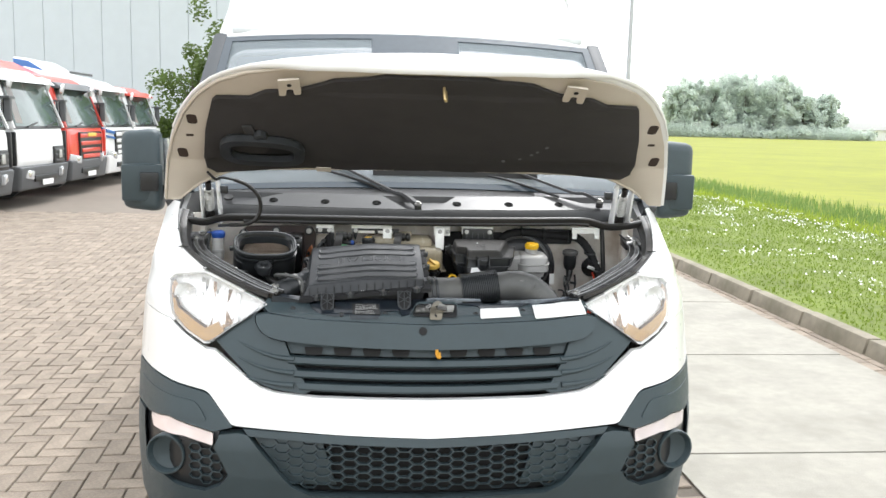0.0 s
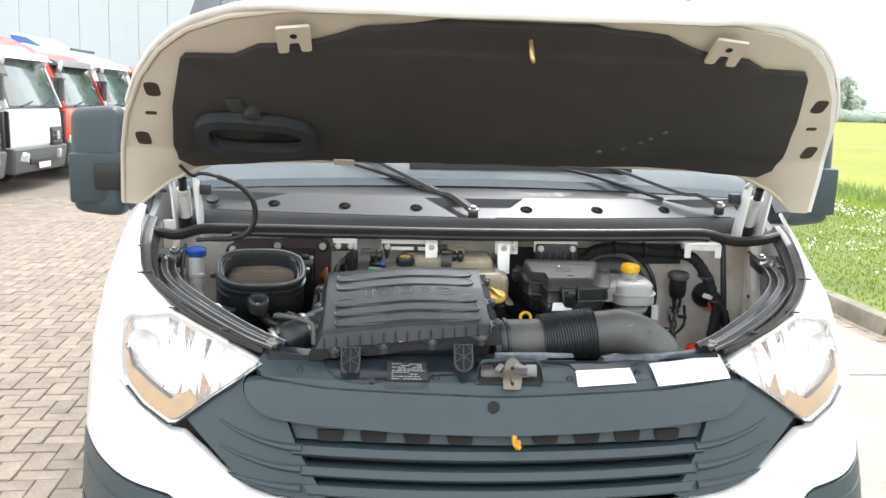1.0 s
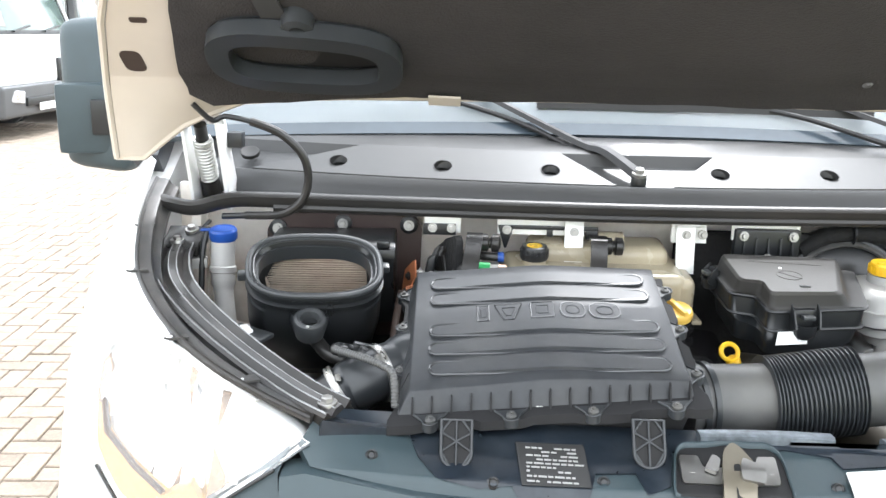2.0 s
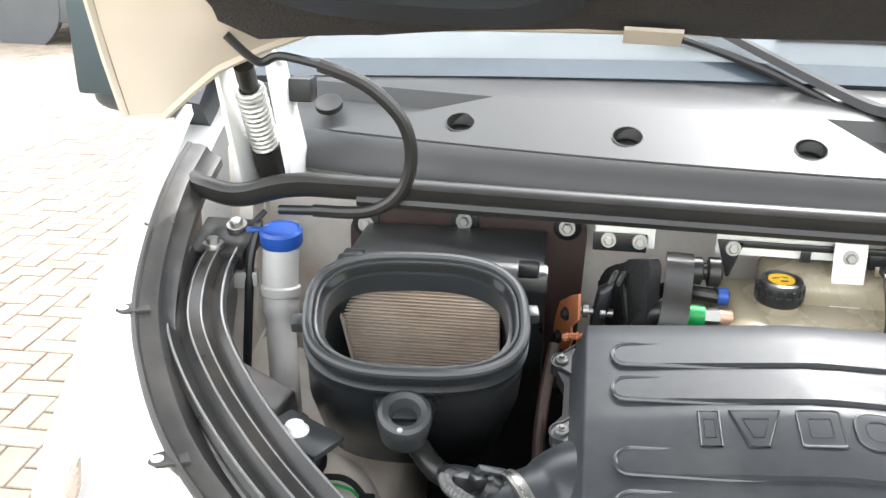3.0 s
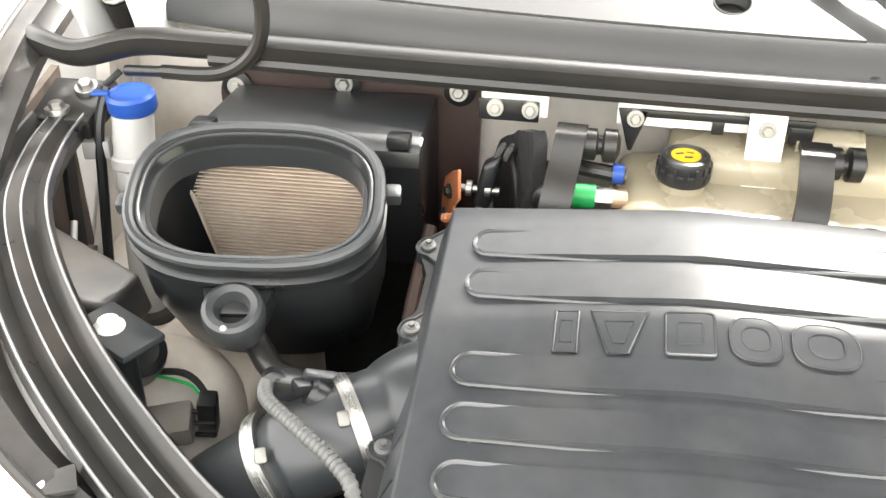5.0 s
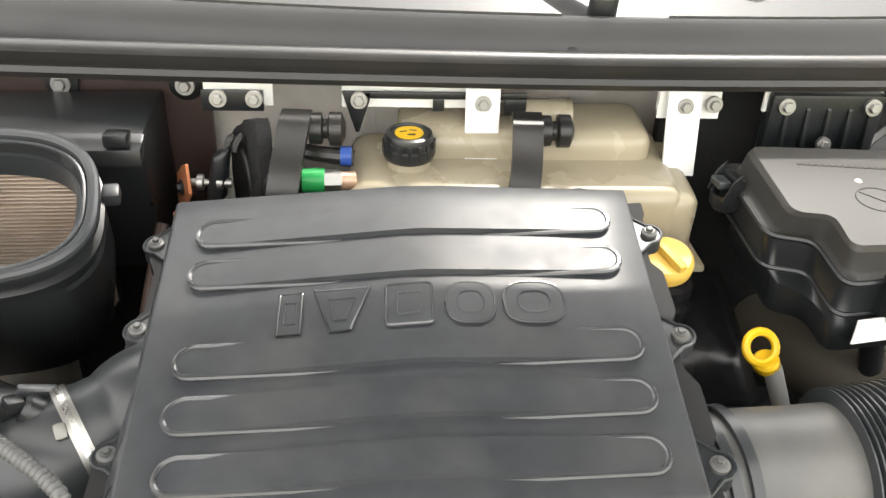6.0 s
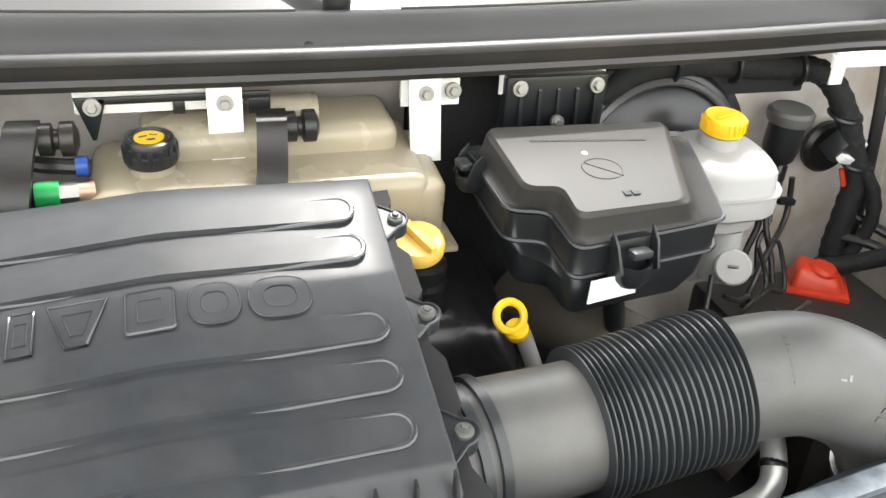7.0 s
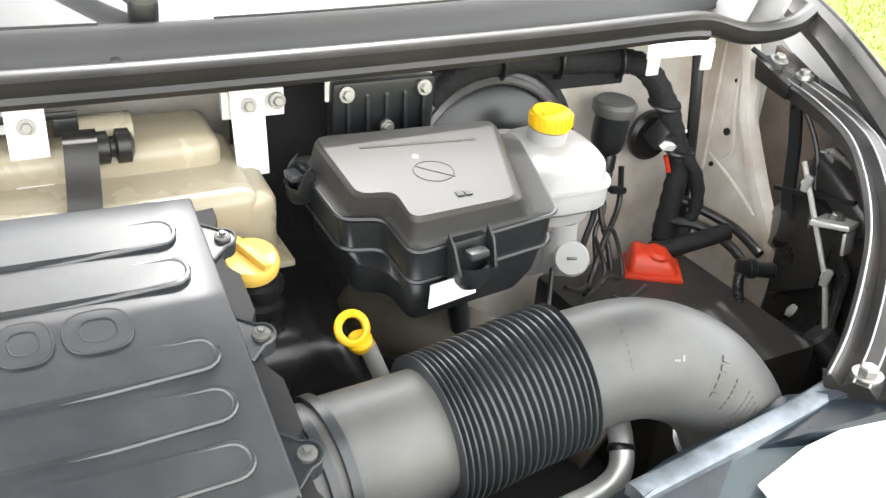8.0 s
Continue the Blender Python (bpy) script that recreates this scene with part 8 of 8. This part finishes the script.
# lamp post
lp_ = thing("lamp_post", (7.93, 27.0, 0.0), "tall grey galvanised lamp post in the verge", "lamp post")
part("post", lathe(B(), (7.93, 27, 0.0), (0, 0, 1), [(0.10, 0), (0.10, 0.9), (0.075, 1.0), (0.05, 9)], 16), POLE, lp_)
part("lamp_head", box(B(), (7.6, 27, 9.0), (0.8, 0.2, 0.1), bevel=0.03), POLE, lp_)

# warehouse
wh_ = thing("warehouse", (-22, 42, 0), "pale grey metal-clad warehouse", "warehouse")
wall = part("wall", box(B(), (-23, 48, 6), (50, 12, 12.2)), CLAD, wh_)
for k in range(39):
    part("panel", box(B(), (-47.3 + k * 1.28, 41.98, 6.05), (1.262, 0.05, 12.1), bevel=0.008, seg=1), CLAD, wall, smooth=0)
part("roof", box(B(), (-23, 48, 12.2), (50.6, 12.6, 0.25)), SEAM, wh_)


# trees
def leaf_cloud(bm, c, r, n, size, rg):
    for _ in range(n):
        d = Vector((rg.gauss(0, 1), rg.gauss(0, 1), rg.gauss(0, 1))).normalized() * (rg.random() ** 0.4)
        p = Vector(c) + Vector((d.x * r[0], d.y * r[1], d.z * r[2]))
        u = Vector((rg.gauss(0, 1), rg.gauss(0, 1), rg.gauss(0, 0.6))).normalized()
        w = u.orthogonal().normalized()
        s = size * rg.uniform(0.6, 1.3)
        bm.faces.new([bm.verts.new(p + u * s), bm.verts.new(p + w * s * 0.55), bm.verts.new(p - u * s), bm.verts.new(p - w * s * 0.55)])


def tree(at, h, width, leaf, leaves, size, seed, name, label, low=0.25, clumps=3, limbs=12):
    rg = random.Random(seed)
    t = thing(name, at, label, "tree", "trees")
    x, y, z = at
    bm = B()
    tube(bm, [(x, y, z - 0.1), (x + 0.02 * h, y, z + 0.3 * h), (x, y, z + 0.85 * h)], 0.022 * h, 8, 4, scale=lambda i, n: 1 - 0.8 * i / n)
    tips = []
    for k in range(limbs):
        a = rg.uniform(0, 6.28)
        q = rg.uniform(low, 0.8)
        r = width * 0.5 * math.sin(math.pi * min(0.95, 0.25 + q * 0.75)) * rg.uniform(0.5, 1.0)
        p = Vector((x + r * math.cos(a), y + r * math.sin(a), z + h * (q + 0.1)))
        tube(bm, [(x, y, z + h * q * 0.8), Vector((x, y, z + h * q)).lerp(p, 0.5), p], 0.008 * h, 6, 3, scale=lambda i, n: 1 - 0.8 * i / n)
        tips.append(p)
    part("trunk", bm, BARK, t)
    bm = B()
    for p in tips + [Vector((x, y, z + h * 0.9)), Vector((x, y, z + h * 0.6))]:
        for _ in range(clumps):
            o = p + Vector((rg.gauss(0, 0.08), rg.gauss(0, 0.08), rg.gauss(0, 0.06))) * h
            o.z = max(o.z, z + low * h * 0.5)
            rr = rg.uniform(0.07, 0.14) * h * (3 / clumps) ** 0.4
            leaf_cloud(bm, o, (rr, rr, rr * rg.uniform(0.8, 1.5)), leaves // (clumps * (limbs + 2)), size, rg)
    part("crown", bm, leaf, t, smooth=0)
    return t


for k, (x, y, h, w) in enumerate(((-6.1, 31, 4.0, 3.0), (-5.2, 31.5, 5.0, 3.2), (-4.2, 30.5, 4.4, 3.2))):
    tree((x, y, 0), h, w, LEAF, 5200, 0.085, 20 + k, "bush", "leafy green bush at the end of the yard", 0.05)
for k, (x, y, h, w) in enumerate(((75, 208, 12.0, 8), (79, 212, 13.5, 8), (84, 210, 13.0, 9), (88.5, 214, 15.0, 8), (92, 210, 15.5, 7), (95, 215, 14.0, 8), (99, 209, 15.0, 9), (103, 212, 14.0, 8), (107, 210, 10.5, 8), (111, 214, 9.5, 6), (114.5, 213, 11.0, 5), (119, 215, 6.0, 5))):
    tree((x, y, -0.05), h, w, HAZELEAF, 24000, 0.26, 60 + k, "tree", "distant broad-leaved tree on the field's edge", 0.08, 9, 22)
cp_ = thing("thicket", (95, 203, 0), "thicket under the distant trees, haze in its leaf colour", "bushes")
rgc = random.Random(8)
bm = B()
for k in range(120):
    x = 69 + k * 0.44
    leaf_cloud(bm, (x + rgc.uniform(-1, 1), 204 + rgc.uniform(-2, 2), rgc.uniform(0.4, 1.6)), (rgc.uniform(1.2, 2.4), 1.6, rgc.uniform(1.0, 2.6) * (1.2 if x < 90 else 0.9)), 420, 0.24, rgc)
part("thicket_leaves", bm, HAZELEAF, cp_, smooth=0)
farm = thing("farmhouse", (130, 226, 0), "distant farmhouse with dull tiled roof", "house")
part("wall", box(B(), (136, 228, 1.4), (20, 9, 2.9)), T_WHITE, farm)
part("roof", hexa(B(), [(125.5, 223, 2.7), (146.5, 223, 2.7), (146.5, 233, 2.7), (125.5, 233, 2.7)], [(128, 227.5, 5.8), (144, 227.5, 5.8), (144, 228.5, 5.8), (128, 228.5, 5.8)]), ROOFM, farm)
for k in range(4):
    part("window", box(B(), (130 + 4 * k, 223.45, 1.6), (1.6, 0.1, 1.3)), T_GLASS, farm)
hz = thing("hedge", (90, 232, 0), "long low hedge along the far field edge", "hedge")
rgh = random.Random(3)
bm = B()
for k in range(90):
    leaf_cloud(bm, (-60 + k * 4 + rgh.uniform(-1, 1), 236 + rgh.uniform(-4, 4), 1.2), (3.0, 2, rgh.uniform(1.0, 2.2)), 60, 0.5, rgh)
part("hedge_leaves", bm, HAZELEAF, hz, smooth=0)


# parked trucks, built facing +x at the origin: front at x = 0, middle at y = 0
def truck(paint, top, label, kind, roofpaint=None, stripe=None, tall=0.0):
    """A cab-over: lower and upper cab, raked screen, visor, mirrors, grille, lamps, bumper, wheels, chassis."""
    t = thing("truck", (0, 0, 0), label, "truck", "parked trucks")
    w = 1.20
    dark_low = kind != "blue"
    part("cab_lower", hexa(B(), [(-2.0, -w, 0.66), (0.0, -w + 0.03, 0.66), (0.0, w - 0.03, 0.66), (-2.0, w, 0.66)], [(-2.0, -w, 1.46), (-0.03, -w + 0.02, 1.46), (-0.03, w - 0.02, 1.46), (-2.0, w, 1.46)], 0.20, 5), paint, t)
    part("cab_upper", hexa(B(), [(-2.0, -w, 1.36), (-0.05, -w + 0.04, 1.36), (-0.05, w - 0.04, 1.36), (-2.0, w, 1.36)], [(-2.0, -w + 0.03, top), (-0.36, -w + 0.10, top), (-0.36, w - 0.10, top), (-2.0, w - 0.03, top)], 0.09, 4), paint, t)
    roof = part("cab_roof", hexa(B(), [(-2.0, -w + 0.04, top - 0.06), (-0.30, -w + 0.10, top - 0.06), (-0.30, w - 0.10, top - 0.06), (-2.0, w - 0.04, top - 0.06)], [(-1.95, -w + 0.12, top + 0.26 + tall * 0.6), (-0.62, -w + 0.22, top + 0.16), (-0.62, w - 0.22, top + 0.16), (-1.95, w - 0.12, top + 0.26 + tall * 0.6)], 0.08, 4), roofpaint or paint, t)
    if tall:
        sp_ = part("roof_spoiler", hexa(B(), [(-2.1, -w + 0.16, top + 0.2), (-1.1, -w + 0.25, top + 0.16), (-1.1, w - 0.25, top + 0.16), (-2.1, w - 0.16, top + 0.2)], [(-2.2, -w + 0.2, top + 0.35 + tall), (-1.9, -w + 0.25, top + 0.32 + tall), (-1.9, w - 0.25, top + 0.32 + tall), (-2.2, w - 0.2, top + 0.35 + tall)], 0.06, 3), paint, roof)
        if stripe:
            part("spoiler_patch", hexa(B(), [(-2.10, -w + 0.13, top + 0.26), (-1.30, -w + 0.20, top + 0.24), (-1.30, -w + 0.26, top + 0.24), (-2.10, -w + 0.20, top + 0.26)], [(-2.16, -w + 0.16, top + 0.30 + tall), (-1.82, -w + 0.19, top + 0.25 + tall), (-1.82, -w + 0.26, top + 0.25 + tall), (-2.16, -w + 0.22, top + 0.30 + tall)], 0.01), stripe, roof, "blue painted spoiler flank")
            part("light_bar", box(B(), (-0.95, 0.0, top + 0.32), (0.06, 1.5, 0.06), bevel=0.02), T_GREY, roof)

    def on_front(u, v, off=0.0):
        k = (v - 1.36) / (top - 1.36)
        return Vector((-0.05 - 0.31 * k + off, u * (w - 0.04 - 0.06 * k), v))

    def pane(nm, lo, hi, u0, u1, off, material, parent, taper=0.05):
        q = [on_front(a, b, off) for a, b in ((u0, lo), (u1, lo), (u1 - taper, hi), (u0 + taper, hi))]
        return part(nm, hexa(B(), [p - Vector((0.03, 0, 0)) for p in q], q, 0.012), material, parent)
    fr = pane("screen_frame", 1.40, top - 0.02, -0.96, 0.96, 0.010, BLACK, t)
    pane("windscreen", 1.45, top - 0.06, -0.90, 0.90, 0.018, T_GLASS, fr)
    for u in (-0.5, 0.25):
        part("wiper", cyl(B(), on_front(u, 1.44, 0.035), on_front(u + 0.42, 1.52, 0.035), 0.014, seg=6), BLACK, fr)
    part("sun_visor", hexa(B(), [(-0.36, -w + 0.12, top - 0.08), (-0.12, -w + 0.14, top - 0.10), (-0.12, w - 0.14, top - 0.10), (-0.36, w - 0.12, top - 0.08)], [(-0.38, -w + 0.12, top + 0.06), (-0.26, -w + 0.14, top + 0.02), (-0.26, w - 0.14, top + 0.02), (-0.38, w - 0.12, top + 0.06)], 0.02), roofpaint if kind == "redtop" else (T_GREY if kind == "red" else paint), t)
    for u_ in (0.72, -0.86):
        part("kerb_mirror", lathe(B(), on_front(u_, top - 0.10, 0.16), (0.9, 0.2, -0.2), [(0.05, -0.06), (0.11, -0.03), (0.11, 0.02), (0.0, 0.03)], 20), T_WHITE, t)
    part("curtain", hexa(B(), [on_front(-0.86, 1.52, 0.019), on_front(-0.62, 1.50, 0.019), on_front(-0.62, 1.50, 0.021), on_front(-0.86, 1.52, 0.021)], [on_front(-0.82, top - 0.12, 0.019), on_front(-0.62, top - 0.12, 0.019), on_front(-0.62, top - 0.12, 0.021), on_front(-0.82, top - 0.12, 0.021)]), LINER, fr)
    for s in (1, -1):
        part("side_window", hexa(B(), [(-1.25, s * (w - 0.006), 1.48), (-0.32, s * (w - 0.006), 1.42), (-0.32, s * (w + 0.006), 1.42), (-1.25, s * (w + 0.006), 1.48)], [(-1.25, s * (w - 0.03), top - 0.10), (-0.52, s * (w - 0.04), top - 0.10), (-0.52, s * (w - 0.018), top - 0.10), (-1.25, s * (w - 0.005), top - 0.10)]), T_GLASS, t)
        m_ = part("mirror", box(B(), (-0.10, s * (w + 0.12), 1.76), (0.11, 0.17, 0.44), (0, 0, s * 12), 0.04, 3), T_GREY, t)
        part("mirror_arm", box(B(), (-0.12, s * (w + 0.04), 1.95), (0.22, 0.16, 0.04)), T_GREY, m_)
        part("mirror_glass", box(B(), (-0.165, s * (w + 0.12), 1.76), (0.01, 0.13, 0.36)), CHROME, m_)
        part("pillar_trim", hexa(B(), [(-0.12, s * (w - 0.035), 1.42), (-0.03, s * (w - 0.075), 1.42), (-0.03, s * (w - 0.02), 1.42), (-0.12, s * (w + 0.004), 1.42)], [(-0.42, s * (w - 0.075), top - 0.10), (-0.33, s * (w - 0.13), top - 0.10), (-0.33, s * (w - 0.075), top - 0.10), (-0.42, s * (w - 0.04), top - 0.10)], 0.008), paint, t)
        hl_ = part("headlamp", box(B(), (-0.018, s * 0.86, 0.60 if kind == "grey" else 0.76), (0.12, 0.44, 0.17), (s * 8, 0, s * 12), 0.03, 3), T_LAMP, t)
        part("lamp_core", lathe(B(), (0.047, s * 0.80, 0.60 if kind == "grey" else 0.76), (1, s * 0.28, 0), [(0.06, 0), (0.05, 0.015), (0, 0.02)], 16), CHROME, hl_)
        part("step", box(B(), (-0.70, s * (w - 0.03), 0.50), (0.7, 0.06, 0.42), bevel=0.03), T_GREY if dark_low else paint, t)
        part("corner_duct", box(B(), (-0.06, s * (w - 0.01), 1.06), (0.10, 0.06, 0.60), bevel=0.02), BLACK if kind == "grey" else paint, t)
        wh = part("wheel", lathe(B(), (-1.40, s * (w - 0.30), 0.48), (0, s, 0), [(0.28, 0), (0.45, 0), (0.48, 0.05), (0.48, 0.26), (0.44, 0.30), (0.29, 0.30)], 32), TYRE, t)
        part("rim", lathe(B(), (-1.40, s * (w - 0.30), 0.48), (0, s, 0), [(0.29, 0.29), (0.26, 0.22), (0.12, 0.18), (0.12, 0.26), (0, 0.26)], 24), RIM, wh)
        part("wheel_rear", lathe(B(), (-5.0, s * (w - 0.35), 0.48), (0, s, 0), [(0.28, 0), (0.45, 0), (0.48, 0.05), (0.48, 0.3), (0.44, 0.34), (0.1, 0.30)], 32), TYRE, t)
        part("arch", lathe(B(), (-1.40, s * (w - 0.05), 0.50), (0, s, 0), [(0.53, 0), (0.58, 0.0), (0.58, 0.06), (0.53, 0.06)], 32), T_GREY, t)
        part("door_seam", box(B(), (-0.28, s * (w + 0.001), 1.1), (0.012, 0.01, 0.75)), T_GREY, t)
    bp = part("bumper", hexa(B(), [(-0.4, -w, 0.30), (0.0, -w + 0.1, 0.30), (0.0, w - 0.1, 0.30), (-0.4, w, 0.30)], [(-0.4, -w, 0.74), (0.05, -w + 0.04, 0.74), (0.05, w - 0.04, 0.74), (-0.4, w, 0.74)], 0.06, 3), T_GREY if dark_low else paint, t)
    part("bumper_slot", box(B(), (0.03, 0.0, 0.50), (0.05, 1.1, 0.12), bevel=0.02), BLACK, bp)
    part("number_plate", box(B(), (0.062, 0.0, 0.42), (0.012, 0.5, 0.10)), PAPER, bp)
    if kind == "grey":
        gr = part("grille", box(B(), (0.0, 0.72, 0.90), (0.06, 0.50, 0.34), bevel=0.03), BLACK, t)
        for k in range(3):
            part("grille_bar", box(B(), (0.03, 0.72, 0.80 + 0.10 * k), (0.03, 0.44, 0.035), bevel=0.01), T_GREY, gr)
        part("badge", box(B(), (0.045, 0.72, 0.92), (0.02, 0.14, 0.16), bevel=0.02), ALU, gr)
    else:
        gr = part("grille", box(B(), (0.0, 0.12, 1.02), (0.05, 1.36, 0.60), bevel=0.05), BLACK, t)
        for k, dz in enumerate((1.24, 1.08, 0.93, 0.80)):
            part("grille_bar", box(B(), (0.022, 0.12, dz), (0.04, 1.36 - 0.1 * k, 0.09), bevel=0.02), paint, gr)
        part("badge", box(B(), (0.05, 0.12, 1.26), (0.014, 0.52, 0.08), bevel=0.01), PALEYEL if kind == "red" else ALU, gr)
    part("chassis", box(B(), (-3.6, 0, 0.72), (5.5, 0.9, 0.3)), T_GREY, t)
    part("rear_body", box(B(), (-4.6, 0, 1.1), (4.2, 2.3, 0.4), bevel=0.03), T_GREY, t)
    if stripe:
        for k, z in enumerate((1.34, 1.22)):
            part("front_stripe", hexa(B(), [(-0.35, -w - 0.008, z + 0.02), (0.012, -w + 0.0, z - 0.05), (0.012, -w + 0.85, z - 0.12), (-0.02, -w + 0.85, z - 0.12)], [(-0.35, -w - 0.008, z + 0.09 - 0.03 * k), (0.012, -w + 0.0, z + 0.03 - 0.03 * k), (0.012, -w + 0.85, z - 0.07), (-0.02, -w + 0.85, z - 0.07)]), stripe, t)
    return t


for ob, x, y in ((truck(T_WHITE, 2.34, "white cab-over truck with grey bumper, parked in the row", "grey"), -6.25, 14.3),
                 (truck(T_WHITE, 2.34, "white delivery truck with white visor and grey bumper in the row", "grey"), -6.25, 17.1),
                 (truck(T_RED, 2.30, "red tractor unit with raised roof in the row", "red", tall=0.20), -6.25, 19.85),
                 (truck(T_WHITE, 2.36, "white tractor unit with blue stripes in the row", "blue", stripe=T_BLUE, tall=0.3), -6.25, 22.6),
                 (truck(T_WHITE, 2.30, "white tractor unit with red roof visor in the row", "redtop", roofpaint=T_RED), -6.25, 25.4)):
    ob.matrix_basis = pose(x, y, 0, 0, 0, -2)

# ---- paving bricks, laid in herringbone ----
L_, W_, G_ = 0.21, 0.105, 0.008


def brick_mesh(bm, m):
    x, y, c = (L_ - G_) / 2, (W_ - G_) / 2, 0.004
    low = [bm.verts.new(m @ Vector(p)) for p in ((-x, -y, -0.02), (x, -y, -0.02), (x, y, -0.02), (-x, y, -0.02))]
    mid = [bm.verts.new(m @ Vector(p)) for p in ((-x, -y, -c), (x, -y, -c), (x, y, -c), (-x, y, -c))]
    top = [bm.verts.new(m @ Vector(p)) for p in ((-x + c, -y + c, 0), (x - c, -y + c, 0), (x - c, y - c, 0), (-x + c, y - c, 0))]
    for a, b in ((low, mid), (mid, top)):
        for i in range(4):
            bm.faces.new((a[i], a[(i + 1) % 4], b[(i + 1) % 4], b[i]))
    bm.faces.new(top)


bm = B()
brick_mesh(bm, Matrix.Identity(4))
me = bpy.data.meshes.new("brick")
bm.to_mesh(me)
bm.free()
me.materials.append(BRICK)
rest = B()
rb = random.Random(7)
U = W_
cells = []
turn = pose(0, 0, 0, 0, 0, 3)
for i in range(-125, 60):
    for j in range(-75, 160):
        # a herringbone step: every fourth cell on each diagonal starts a brick
        k = (i - j) % 4
        if k == 0:
            c, r = Vector(((i + 1.0) * U, (j + 0.5) * U, 0)), 0
        elif k == 3:
            c, r = Vector(((i + 0.5) * U, (j + 1.0) * U, 0)), 90
        else:
            continue
        p = turn @ c + Vector((0.0, 1.2, 0))
        if not (-10.4 < p.x < 1.30 and -5.4 < p.y < 15.5):
            continue
        cells.append((p, r))
near = 0
for p, r in sorted(cells, key=lambda c: (c[0] - Vector((-1.45, 3.6, 0))).length):
    m = Matrix.Translation((p.x, p.y, 0.004 + rb.uniform(-0.0025, 0.0025))) @ pose(0, 0, 0, rb.uniform(-0.7, 0.7), rb.uniform(-0.7, 0.7), r + 3 + rb.uniform(-0.6, 0.6))
    if near < 300:
        o = new("brick", me)
        o.parent = joint
        o.matrix_basis = m
        near += 1
    else:
        brick_mesh(rest, m)
for row in range(2):
    for k in range(150):
        y = 1.0 + k * 0.212 + 0.1 * row
        brick_mesh(rest, Matrix.Translation((3.495 + 0.108 * row - 0.004 * k * 0.2, y, 0.003 + rb.uniform(-0.003, 0.003))) @ pose(0, 0, 0, 0, 0, 90 + rb.uniform(-1, 1)))
tagged(part("more_bricks", rest, BRICK, joint, smooth=0), kind="stuff")
